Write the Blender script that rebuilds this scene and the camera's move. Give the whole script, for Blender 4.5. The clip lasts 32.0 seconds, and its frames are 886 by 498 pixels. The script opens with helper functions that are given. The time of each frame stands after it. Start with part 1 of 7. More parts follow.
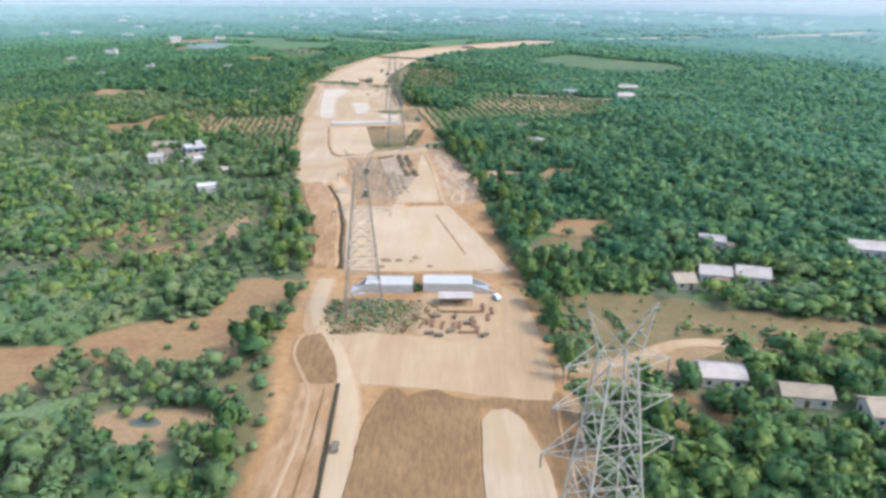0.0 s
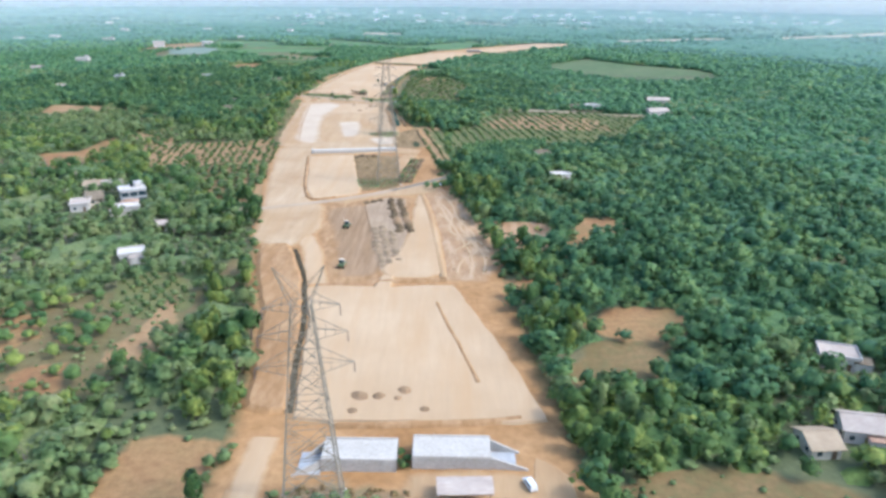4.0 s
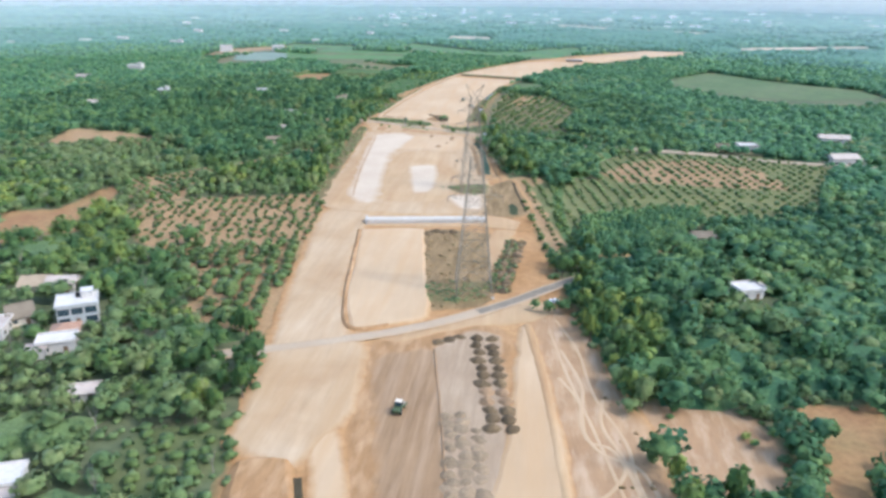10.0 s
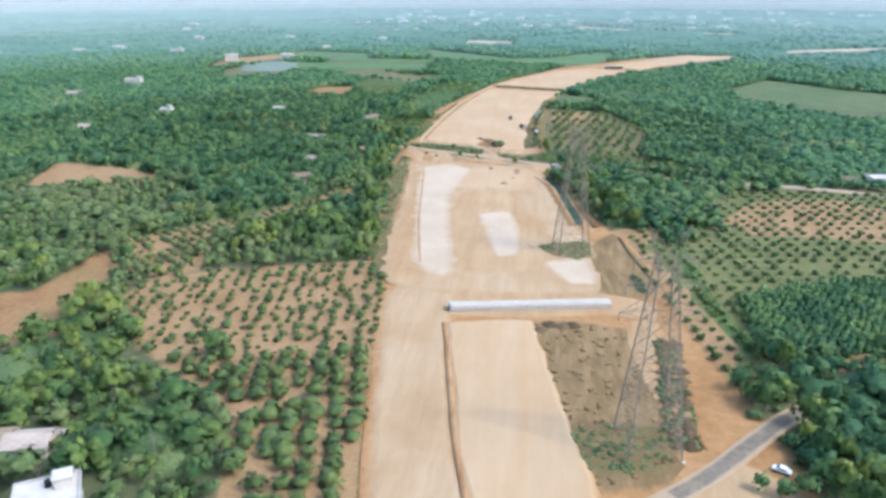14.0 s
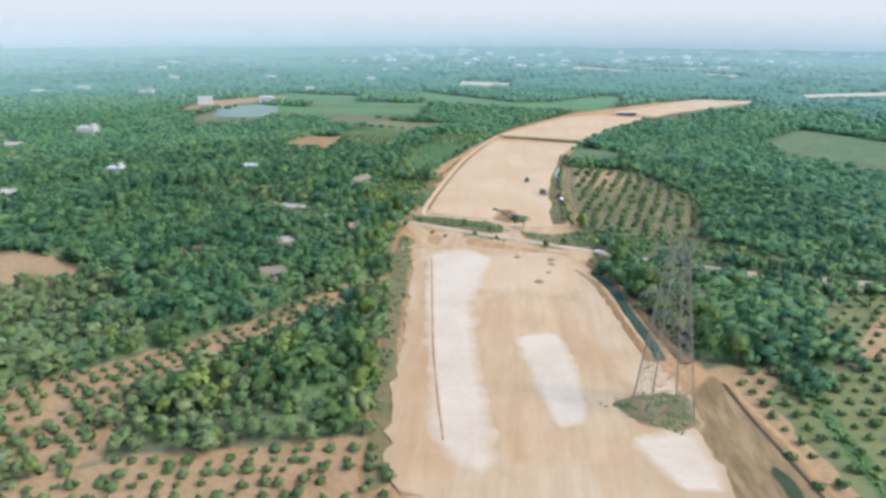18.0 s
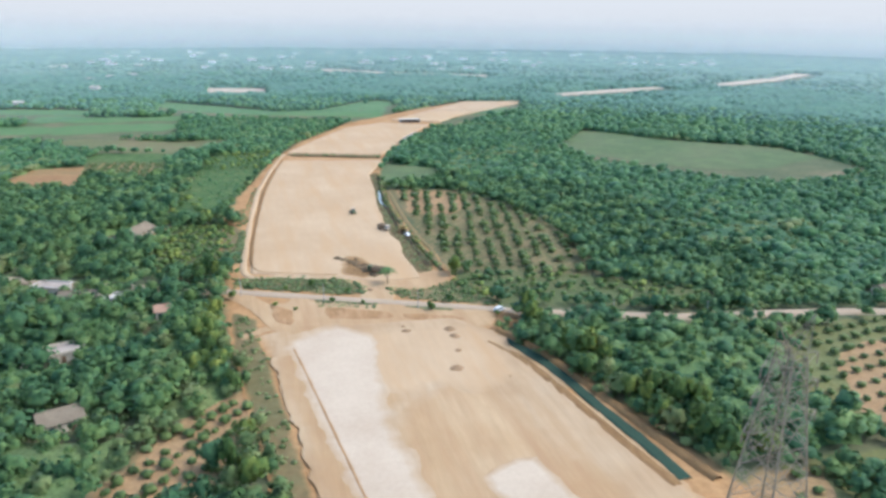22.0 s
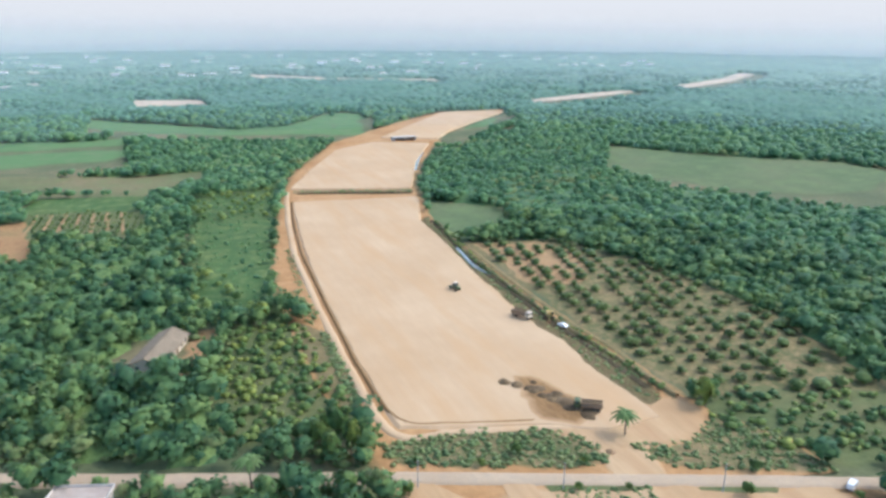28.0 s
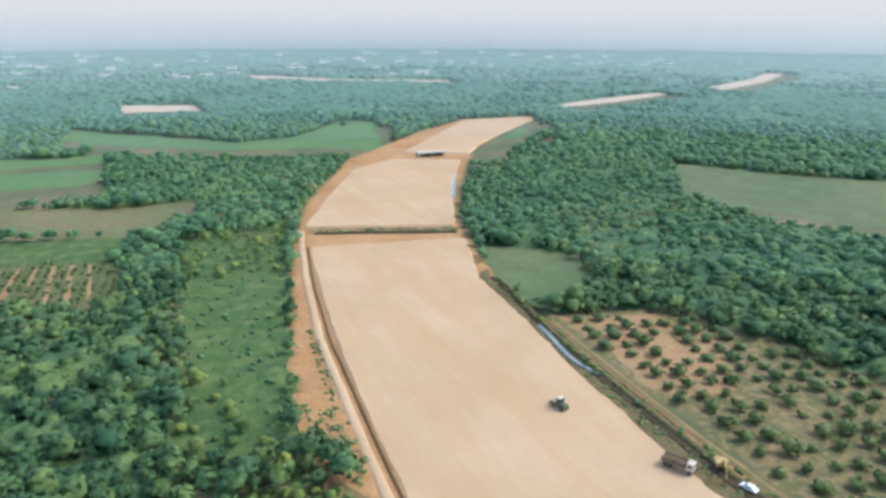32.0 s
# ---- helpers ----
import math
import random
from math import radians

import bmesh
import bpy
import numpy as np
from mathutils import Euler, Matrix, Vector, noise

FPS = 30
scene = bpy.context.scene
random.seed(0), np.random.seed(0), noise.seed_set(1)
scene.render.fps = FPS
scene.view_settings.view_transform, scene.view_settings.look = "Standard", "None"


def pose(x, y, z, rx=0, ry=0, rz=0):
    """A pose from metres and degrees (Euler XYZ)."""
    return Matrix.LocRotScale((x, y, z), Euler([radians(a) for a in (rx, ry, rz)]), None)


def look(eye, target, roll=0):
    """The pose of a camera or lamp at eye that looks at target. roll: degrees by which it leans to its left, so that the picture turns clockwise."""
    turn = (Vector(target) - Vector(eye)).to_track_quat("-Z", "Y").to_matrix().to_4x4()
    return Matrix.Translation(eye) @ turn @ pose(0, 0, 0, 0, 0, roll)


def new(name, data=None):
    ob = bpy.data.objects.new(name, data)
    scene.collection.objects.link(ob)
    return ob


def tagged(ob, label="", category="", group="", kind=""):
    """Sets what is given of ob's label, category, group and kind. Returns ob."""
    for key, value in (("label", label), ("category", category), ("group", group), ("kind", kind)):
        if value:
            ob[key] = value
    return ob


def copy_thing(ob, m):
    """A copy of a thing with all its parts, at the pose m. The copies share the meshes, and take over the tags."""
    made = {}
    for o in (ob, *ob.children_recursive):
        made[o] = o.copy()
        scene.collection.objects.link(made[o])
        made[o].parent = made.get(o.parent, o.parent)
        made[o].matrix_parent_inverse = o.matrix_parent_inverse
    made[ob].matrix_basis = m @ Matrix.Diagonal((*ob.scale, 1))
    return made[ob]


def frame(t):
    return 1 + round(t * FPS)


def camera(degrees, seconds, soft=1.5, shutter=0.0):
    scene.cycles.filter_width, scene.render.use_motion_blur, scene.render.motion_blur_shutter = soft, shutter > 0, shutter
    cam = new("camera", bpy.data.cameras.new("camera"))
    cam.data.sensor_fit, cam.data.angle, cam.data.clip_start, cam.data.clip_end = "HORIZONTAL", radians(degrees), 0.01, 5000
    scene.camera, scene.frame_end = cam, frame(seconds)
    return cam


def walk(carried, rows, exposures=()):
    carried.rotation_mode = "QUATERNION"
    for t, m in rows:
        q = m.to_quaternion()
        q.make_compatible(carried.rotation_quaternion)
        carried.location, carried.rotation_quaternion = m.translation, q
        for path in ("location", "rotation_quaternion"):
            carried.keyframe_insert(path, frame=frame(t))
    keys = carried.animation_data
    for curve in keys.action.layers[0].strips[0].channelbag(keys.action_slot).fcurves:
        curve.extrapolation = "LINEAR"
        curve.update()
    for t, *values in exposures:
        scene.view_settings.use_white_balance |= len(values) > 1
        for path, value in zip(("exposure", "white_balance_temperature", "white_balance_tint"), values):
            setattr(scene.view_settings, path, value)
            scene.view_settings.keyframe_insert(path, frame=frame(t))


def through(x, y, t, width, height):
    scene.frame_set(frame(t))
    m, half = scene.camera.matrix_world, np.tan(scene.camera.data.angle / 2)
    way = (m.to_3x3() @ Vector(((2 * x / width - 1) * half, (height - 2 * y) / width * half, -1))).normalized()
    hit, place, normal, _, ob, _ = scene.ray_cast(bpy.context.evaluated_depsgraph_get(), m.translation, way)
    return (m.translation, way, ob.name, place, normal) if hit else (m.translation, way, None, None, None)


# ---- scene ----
cam = camera(62.8, 32.0, 3.1)
METRES, EYE, TILT, LEAN, TURN = 800.0, 102.0, 0.0, 0.0, 0.0
EXPO, KELVIN, TINT = 1.165, 5560, 4
SUN, SKY = 0.74, 0.15
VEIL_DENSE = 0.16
HAZE_LOW, HAZE_MID, HAZE_SKY, HAZE_TOP = (0.205, 0.225, 0.215), (0.325, 0.325, 0.310), (0.378, 0.359, 0.346), (0.396, 0.375, 0.360)
ROWS = [
    (0.0, 0.0, 0.0, 0.0, 0.24, -20.06, -0.65),
    (0.5, 0.0002, 0.0156, 0.0, 0.31, -20.1, -0.61),
    (1.0, 0.0002, 0.0316, -0.0, 0.38, -20.09, -0.59),
    (1.5, 0.0002, 0.0472, -0.0001, 0.42, -20.07, -0.57),
    (2.0, 0.0002, 0.0631, -0.0002, 0.44, -20.07, -0.54),
    (2.5, 0.0004, 0.0788, -0.0004, 0.47, -20.04, -0.5),
    (3.0, 0.0004, 0.0948, -0.0006, 0.48, -20.05, -0.47),
    (3.5, 0.0004, 0.1094, -0.0007, 0.52, -20.07, -0.47),
    (5.5, 0.0012, 0.1736, -0.0004, 0.61, -20.23, -0.39),
    (6.0, 0.0014, 0.1893, -0.0004, 0.64, -20.24, -0.4),
    (6.5, 0.0013, 0.2055, -0.0004, 1.22, -20.22, -0.42),
    (7.0, 0.0011, 0.2203, -0.0003, 2.25, -20.23, -0.39),
    (7.5, 0.0005, 0.2376, -0.0004, 3.7, -20.22, -0.34),
    (8.0, 0.0, 0.2524, -0.0006, 5.08, -20.21, -0.31),
    (8.5, -0.0009, 0.2684, -0.0005, 6.51, -20.25, -0.34),
    (9.0, -0.0023, 0.2842, -0.0006, 7.33, -20.25, -0.35),
    (9.5, -0.0087, 0.2987, -0.0006, 7.18, -20.25, -0.43),
    (10.0, -0.0183, 0.3099, -0.0005, 7.09, -20.26, -0.5),
    (10.5, -0.0294, 0.3205, -0.0002, 6.97, -20.26, -0.51),
    (11.0, -0.0401, 0.3316, -0.0004, 6.81, -20.22, -0.38),
    (11.5, -0.0497, 0.3437, -0.0005, 6.76, -20.24, -0.2),
    (12.0, -0.0571, 0.3574, -0.0005, 6.75, -20.3, -0.05),
    (12.5, -0.063, 0.3707, -0.0006, 6.73, -20.31, 0.01),
    (13.0, -0.0683, 0.3858, -0.0004, 6.74, -20.33, 0.11),
    (13.5, -0.0728, 0.4008, -0.0005, 6.81, -20.27, 0.08),
    (14.0, -0.0773, 0.4163, -0.0007, 6.82, -20.18, 0.08),
    (14.5, -0.0815, 0.4325, -0.0007, 6.88, -20.13, 0.09),
    (16.5, -0.0958, 0.4926, -0.0007, 7.07, -20.18, -0.06),
    (17.0, -0.0987, 0.508, -0.0005, 7.13, -17.71, -0.04),
    (17.5, -0.1019, 0.5247, -0.0004, 7.2, -17.49, -0.13),
    (18.0, -0.1079, 0.5379, -0.0006, 5.63, -17.47, -0.26),
    (18.5, -0.1175, 0.5487, -0.0007, 0.69, -17.46, -0.45),
    (19.0, -0.1271, 0.5602, -0.0007, -3.69, -17.42, -0.56),
    (19.5, -0.1353, 0.5726, -0.0007, -7.17, -17.39, -0.55),
    (20.0, -0.1423, 0.5864, -0.0007, -9.58, -17.4, -0.51),
    (20.5, -0.1486, 0.601, -0.0007, -11.16, -17.38, -0.55),
    (21.0, -0.1545, 0.6156, -0.0008, -12.53, -17.34, -0.56),
    (21.5, -0.1598, 0.6315, -0.0007, -13.96, -17.34, -0.54),
    (22.0, -0.1649, 0.6464, -0.0008, -15.29, -17.33, -0.57),
    (22.5, -0.1695, 0.6613, -0.0009, -16.42, -17.32, -0.58),
    (23.0, -0.1746, 0.6763, -0.0009, -17.96, -17.31, -0.63),
    (23.5, -0.1807, 0.6907, -0.0009, -19.92, -17.29, -0.66),
    (24.0, -0.1866, 0.7044, -0.0011, -20.15, -17.25, -0.62),
    (24.5, -0.1931, 0.7187, -0.0012, -20.66, -17.2, -0.61),
    (25.0, -0.2001, 0.7332, -0.0012, -20.85, -17.17, -0.66),
    (25.5, -0.207, 0.7476, -0.0014, -21.23, -17.14, -0.63),
    (27.5, -0.2317, 0.8052, -0.0012, -23.26, -17.21, -0.41),
    (28.0, -0.2352, 0.8204, -0.0011, -23.29, -17.25, -0.35),
    (28.5, -0.2373, 0.8357, -0.0012, -23.29, -17.33, -0.29),
    (29.0, -0.237, 0.85, -0.0012, -23.24, -17.38, -0.35),
    (29.5, -0.2347, 0.8656, -0.0014, -23.29, -17.43, -0.39),
    (30.0, -0.2311, 0.8806, -0.0014, -23.26, -17.48, -0.36),
    (30.5, -0.2265, 0.8968, -0.0013, -23.27, -17.51, -0.34),
    (31.0, -0.2233, 0.9119, -0.0014, -23.31, -17.5, -0.28),
    (31.5, -0.2214, 0.9271, -0.0015, -23.4, -17.48, -0.3),
    (32.0, -0.2203, 0.9418, -0.0015, -23.49, -17.45, -0.33),
]
walk(cam, [(t, pose(0, 0, EYE, TILT, LEAN, TURN) @ pose(METRES * x, METRES * y, METRES * z, 90 + pitch, roll, yaw)) for t, x, y, z, yaw, pitch, roll in ROWS],
     exposures=[(0.0, EXPO + 0.1, KELVIN - 170, TINT + 4), (8.0, EXPO + 0.1, KELVIN - 180, TINT + 4), (12.0, EXPO + 0.05, KELVIN - 120, TINT + 4), (14.5, EXPO + 0.04, KELVIN - 100, TINT + 4), (18.0, EXPO - 0.04, KELVIN - 60, TINT + 3), (20.0, EXPO - 0.08, KELVIN - 20, TINT + 2), (25.0, EXPO - 0.06, KELVIN + 30, TINT + 4), (28.5, EXPO - 0.04, KELVIN + 120, TINT + 4), (30.5, EXPO - 0.1, KELVIN + 200, TINT + 4), (32.0, EXPO - 0.13, KELVIN + 230, TINT + 4)])

# ---- light: a high hazy sun from the +x side and the sky ----
SUN_EL = 49.0
world = bpy.data.worlds.new("sky")
scene.world = world
world.use_nodes = True
wn, wl = world.node_tree.nodes, world.node_tree.links
sky = wn.new("ShaderNodeTexSky")
sky.sky_type, sky.sun_disc = "NISHITA", False
sky.sun_elevation, sky.sun_rotation = radians(SUN_EL), radians(102)
sky.dust_density, sky.air_density = 3.2, 1.4
wn["Background"].inputs["Strength"].default_value = SKY
wl.new(sky.outputs["Color"], wn["Background"].inputs["Color"])
sun = new("sun", bpy.data.lights.new("sun", "SUN"))
sun.data.energy, sun.data.angle, sun.data.color = SUN, radians(0.6), (1.0, 0.93, 0.82)
sun.matrix_world = look((1956, -416, 2000 * math.tan(radians(SUN_EL))), (0, 0, 0))


# ---- materials ----
def ramp(nt, fac, cols, lo=0.3, hi=0.7):
    r = nt.nodes.new("ShaderNodeValToRGB")
    e = r.color_ramp.elements
    while len(e) < len(cols):
        e.new(0.5)
    for k, c in enumerate(cols):
        e[k].position = lo + (hi - lo) * k / max(1, len(cols) - 1)
        e[k].color = (*c, 1)
    nt.links.new(fac, r.inputs[0])
    return r.outputs[0]


def noise_at(nt, vec, scale, detail=4.0, rough=0.55):
    n = nt.nodes.new("ShaderNodeTexNoise")
    n.inputs["Scale"].default_value, n.inputs["Detail"].default_value, n.inputs["Roughness"].default_value = scale, detail, rough
    nt.links.new(vec, n.inputs["Vector"])
    return n.outputs["Fac"]


def blend(nt, kind, fac, a, b):
    m = nt.nodes.new("ShaderNodeMix")
    m.data_type, m.blend_type = "RGBA", kind
    if isinstance(fac, float):
        m.inputs[0].default_value = fac
    else:
        nt.links.new(fac, m.inputs[0])
    for sock, v in ((m.inputs[6], a), (m.inputs[7], b)):
        if isinstance(v, tuple):
            sock.default_value = (*v, 1)
        else:
            nt.links.new(v, sock)
    return m.outputs[2]


RECIPES = {}


def surface(nt, b, cols, big=0.03, fine=0.6, grain=0.35, rough=0.9, bump=0.4, metal=0.0, spec=0.25, stretch=(1, 1, 1), turn=0.0, vary=0.0, wear=None):
    """Base colours mixed at a large and a fine scale in metres of the place, with relief; stretch and turn give tracks and streaks."""
    geo = nt.nodes.new("ShaderNodeNewGeometry")
    mp = nt.nodes.new("ShaderNodeMapping")
    mp.inputs["Rotation"].default_value = (0, 0, radians(turn))
    mp.inputs["Scale"].default_value = stretch
    nt.links.new(geo.outputs["Position"], mp.inputs["Vector"])
    col = ramp(nt, noise_at(nt, geo.outputs["Position"], big, 5.0, 0.6), cols)
    f = noise_at(nt, mp.outputs["Vector"], fine, 6.0, 0.65)
    dark = tuple(c * 0.45 for c in cols[0])
    col = blend(nt, "MIX", ramp(nt, f, [(grain,) * 3, (0, 0, 0)], 0.34, 0.62), col, dark)
    if wear:
        w = noise_at(nt, mp.outputs["Vector"], big * 6.0, 7.0, 0.6)
        col = blend(nt, "MIX", ramp(nt, w, [(0, 0, 0), (0.75,) * 3], 0.46, 0.68), col, wear)
    if vary:
        oi = nt.nodes.new("ShaderNodeObjectInfo")
        hsv = nt.nodes.new("ShaderNodeHueSaturation")
        mr = nt.nodes.new("ShaderNodeMapRange")
        mr.inputs[3].default_value, mr.inputs[4].default_value = 1 - vary, 1 + vary
        nt.links.new(oi.outputs["Random"], mr.inputs[0])
        nt.links.new(mr.outputs[0], hsv.inputs["Value"])
        nt.links.new(col, hsv.inputs["Color"])
        col = hsv.outputs[0]
    nt.links.new(col, b.inputs["Base Color"])
    b.inputs["Roughness"].default_value, b.inputs["Metallic"].default_value = rough, metal
    b.inputs["Specular IOR Level"].default_value = spec
    if bump:
        bp = nt.nodes.new("ShaderNodeBump")
        bp.inputs["Strength"].default_value, bp.inputs["Distance"].default_value = bump, 0.3
        nt.links.new(f, bp.inputs["Height"])
        nt.links.new(bp.outputs[0], b.inputs["Normal"])


def mat(name, *args, **kw):
    m = bpy.data.materials.new(name)
    m.use_nodes = True
    surface(m.node_tree, m.node_tree.nodes["Principled BSDF"], *args, **kw)
    RECIPES[name] = (args, kw)
    return m


def leaves(name, cols, cell=0.14, through=0.25, gloss=0.4, rough=0.55, dust=0.25, mottle=0.9):
    """Foliage: tints change from plant to plant (by cell) and from leaf clump to leaf clump; some light passes through."""
    m = bpy.data.materials.new(name)
    m.use_nodes = True
    nt = m.node_tree
    b = nt.nodes["Principled BSDF"]
    geo = nt.nodes.new("ShaderNodeNewGeometry")
    v = nt.nodes.new("ShaderNodeTexVoronoi")
    v.voronoi_dimensions = "2D"
    v.inputs["Scale"].default_value = cell
    nt.links.new(geo.outputs["Position"], v.inputs["Vector"])
    sep = nt.nodes.new("ShaderNodeSeparateColor")
    nt.links.new(v.outputs["Color"], sep.inputs[0])
    big = noise_at(nt, geo.outputs["Position"], 0.011, 4.0)
    a = nt.nodes.new("ShaderNodeMath"); a.operation = "MULTIPLY_ADD"
    nt.links.new(geo.outputs["Random Per Island"], a.inputs[0]); a.inputs[1].default_value = 0.26
    c = nt.nodes.new("ShaderNodeMath"); c.operation = "MULTIPLY_ADD"
    nt.links.new(sep.outputs[0], c.inputs[0]); c.inputs[1].default_value = 0.42
    d = nt.nodes.new("ShaderNodeMath"); d.operation = "MULTIPLY"
    nt.links.new(big, d.inputs[0]); d.inputs[1].default_value = 0.5
    nt.links.new(d.outputs[0], c.inputs[2])
    nt.links.new(c.outputs[0], a.inputs[2])
    col = ramp(nt, a.outputs[0], cols, 0.3, 0.88)
    f = noise_at(nt, geo.outputs["Position"], mottle, 3.0, 0.6)
    col = blend(nt, "MULTIPLY", 1.0, col, ramp(nt, f, [(0.78,) * 3, (1.2,) * 3], 0.36, 0.64))
    bp = nt.nodes.new("ShaderNodeBump")
    bp.inputs["Strength"].default_value, bp.inputs["Distance"].default_value = 0.7, 0.5
    nt.links.new(f, bp.inputs["Height"])
    nt.links.new(bp.outputs[0], b.inputs["Normal"])
    nt.links.new(col, b.inputs["Base Color"])
    b.inputs["Roughness"].default_value, b.inputs["Specular IOR Level"].default_value = rough, gloss
    # dust weights a bluish grazing sheen that imitates haze on farther leaves
    b.inputs["Sheen Weight"].default_value, b.inputs["Sheen Roughness"].default_value = dust, 0.5
    b.inputs["Sheen Tint"].default_value = (0.8, 0.95, 1.0, 1)
    if through:
        tr = nt.nodes.new("ShaderNodeBsdfTranslucent")
        nt.links.new(col, tr.inputs["Color"])
        mx = nt.nodes.new("ShaderNodeMixShader")
        mx.inputs[0].default_value = through
        nt.links.new(b.outputs[0], mx.inputs[1])
        nt.links.new(tr.outputs[0], mx.inputs[2])
        nt.links.new(mx.outputs[0], nt.nodes["Material Output"].inputs["Surface"])
    return m


SAND = mat("graded_sand", [(0.345, 0.205, 0.0957), (0.415, 0.274, 0.143), (0.462, 0.327, 0.187)], 0.02, 0.6, 0.2, bump=0.3, stretch=(1, 0.1, 1), turn=-12, wear=(0.336, 0.2, 0.1))
SAND_PALE = mat("pale_sand", [(0.41, 0.278, 0.155), (0.482, 0.348, 0.212)], 0.022, 0.6, 0.1, bump=0.2, stretch=(1, 0.12, 1), turn=-12, wear=(0.425, 0.272, 0.138))
SAND_MARK = mat("rolled_sand", [(0.345, 0.215, 0.11), (0.43, 0.302, 0.175), (0.472, 0.352, 0.225)], 0.022, 0.6, 0.2, bump=0.3, stretch=(1, 0.1, 1), turn=-14, wear=(0.372, 0.238, 0.12))
SAND_WHITE = mat("white_grit", [(0.449, 0.345, 0.241), (0.507, 0.407, 0.296)], 0.05, 0.8, 0.1, bump=0.2)
SOIL = mat("ochre_soil", [(0.316, 0.164, 0.06), (0.392, 0.219, 0.0916), (0.449, 0.27, 0.123)], 0.035, 0.35, 0.4, bump=0.6)
SOIL_BROWN = mat("brown_soil", [(0.212, 0.117, 0.0451), (0.285, 0.167, 0.0697)], 0.05, 0.9, 0.5, bump=0.9, stretch=(1, 0.25, 1))
SOIL_OCHRE = mat("damp_ochre_soil", [(0.284, 0.155, 0.0655), (0.358, 0.209, 0.0941)], 0.05, 0.5, 0.35, bump=0.7, stretch=(1, 0.3, 1), turn=-9, wear=(0.43, 0.275, 0.145))
ROAD_DUST = mat("dusty_asphalt", [(0.37, 0.275, 0.18), (0.43, 0.33, 0.222)], 0.08, 1.2, 0.2, bump=0.3, wear=(0.335, 0.265, 0.188))
SOIL_GREY = mat("grey_fill", [(0.235, 0.143, 0.072), (0.31, 0.195, 0.102)], 0.045, 0.7, 0.35, bump=0.5, stretch=(1, 0.07, 1), turn=-9, wear=(0.385, 0.262, 0.158))
SOIL_RUT = mat("cleared_soil", [(0.321, 0.187, 0.0924), (0.391, 0.248, 0.131)], 0.05, 0.35, 0.3, bump=0.8, stretch=(1, 0.3, 1), turn=-14, wear=(0.47, 0.335, 0.212))
SOIL_BEIGE = mat("beige_fill", [(0.31, 0.215, 0.132), (0.385, 0.28, 0.178)], 0.06, 0.7, 0.3, bump=0.5, stretch=(1, 0.12, 1), turn=-9, wear=(0.27, 0.185, 0.11))
SOIL_ROUGH = mat("wheel_marked_soil", [(0.18, 0.118, 0.05), (0.25, 0.16, 0.072)], 0.05, 0.7, 0.5, bump=0.9, stretch=(1, 0.2, 1), turn=-9, wear=(0.31, 0.205, 0.1))
SCRUB = mat("scrub_soil", [(0.19, 0.135, 0.064), (0.27, 0.185, 0.094), (0.36, 0.25, 0.14)], 0.06, 0.5, 0.5, bump=0.8, wear=(0.17, 0.145, 0.06))
FIELD_SOIL = mat("dry_field", [(0.255, 0.13, 0.0573), (0.322, 0.19, 0.0808), (0.23, 0.166, 0.0673)], 0.04, 0.5, 0.4, bump=0.6)
FIELD_BROWN = mat("brown_grass", [(0.155, 0.118, 0.046), (0.205, 0.137, 0.057), (0.262, 0.166, 0.076)], 0.06, 0.5, 0.4, bump=0.7, wear=(0.14, 0.125, 0.048))
FIELD_GRASS = mat("dry_grass", [(0.123, 0.109, 0.042), (0.17, 0.132, 0.0555), (0.221, 0.149, 0.0713)], 0.05, 0.5, 0.4, bump=0.7, wear=(0.165, 0.145, 0.066))
FIELD_GREEN = mat("green_crop", [(0.041, 0.09, 0.026), (0.062, 0.118, 0.031), (0.094, 0.125, 0.038)], 0.025, 0.8, 0.35, bump=0.8, wear=(0.15, 0.18, 0.06))
GRASS_GREEN = mat("green_verge", [(0.0827, 0.107, 0.0367), (0.109, 0.126, 0.0446), (0.159, 0.146, 0.0612)], 0.04, 0.5, 0.4, bump=0.7, wear=(0.111, 0.128, 0.051))
FIELD_DRY = mat("dry_olive_field", [(0.105, 0.125, 0.05), (0.16, 0.145, 0.066), (0.21, 0.165, 0.085)], 0.014, 0.3, 0.35, bump=0.5, wear=(0.13, 0.16, 0.06))
GRASS_MIX = mat("weedy_verge", [(0.09, 0.105, 0.038), (0.135, 0.128, 0.05), (0.22, 0.16, 0.075)], 0.06, 0.5, 0.45, bump=0.7, wear=(0.3, 0.2, 0.1))
FIELD_OLIVE = mat("olive_field", [(0.075, 0.12, 0.045), (0.1, 0.134, 0.056), (0.135, 0.148, 0.07)], 0.012, 0.3, 0.35, bump=0.5, wear=(0.12, 0.16, 0.06))
ORCHARD = mat("orchard_soil", [(0.29, 0.173, 0.0772), (0.355, 0.225, 0.11), (0.242, 0.173, 0.0708)], 0.045, 0.7, 0.4, bump=0.5)
ORCHARD_GREEN = mat("grassy_orchard_soil", [(0.12, 0.131, 0.0416), (0.162, 0.159, 0.0547), (0.214, 0.192, 0.0714)], 0.03, 0.6, 0.35, bump=0.6, wear=(0.15, 0.165, 0.068))
FIELD_LIGHT = mat("light_green_paddy", [(0.078, 0.16, 0.056), (0.108, 0.19, 0.068)], 0.012, 0.15, 0.2, bump=0.3, wear=(0.13, 0.17, 0.075))
GROUND = mat("forest_floor", [(0.075, 0.10, 0.045), (0.12, 0.13, 0.06), (0.22, 0.17, 0.095)], 0.02, 0.4, 0.45, bump=0.7)
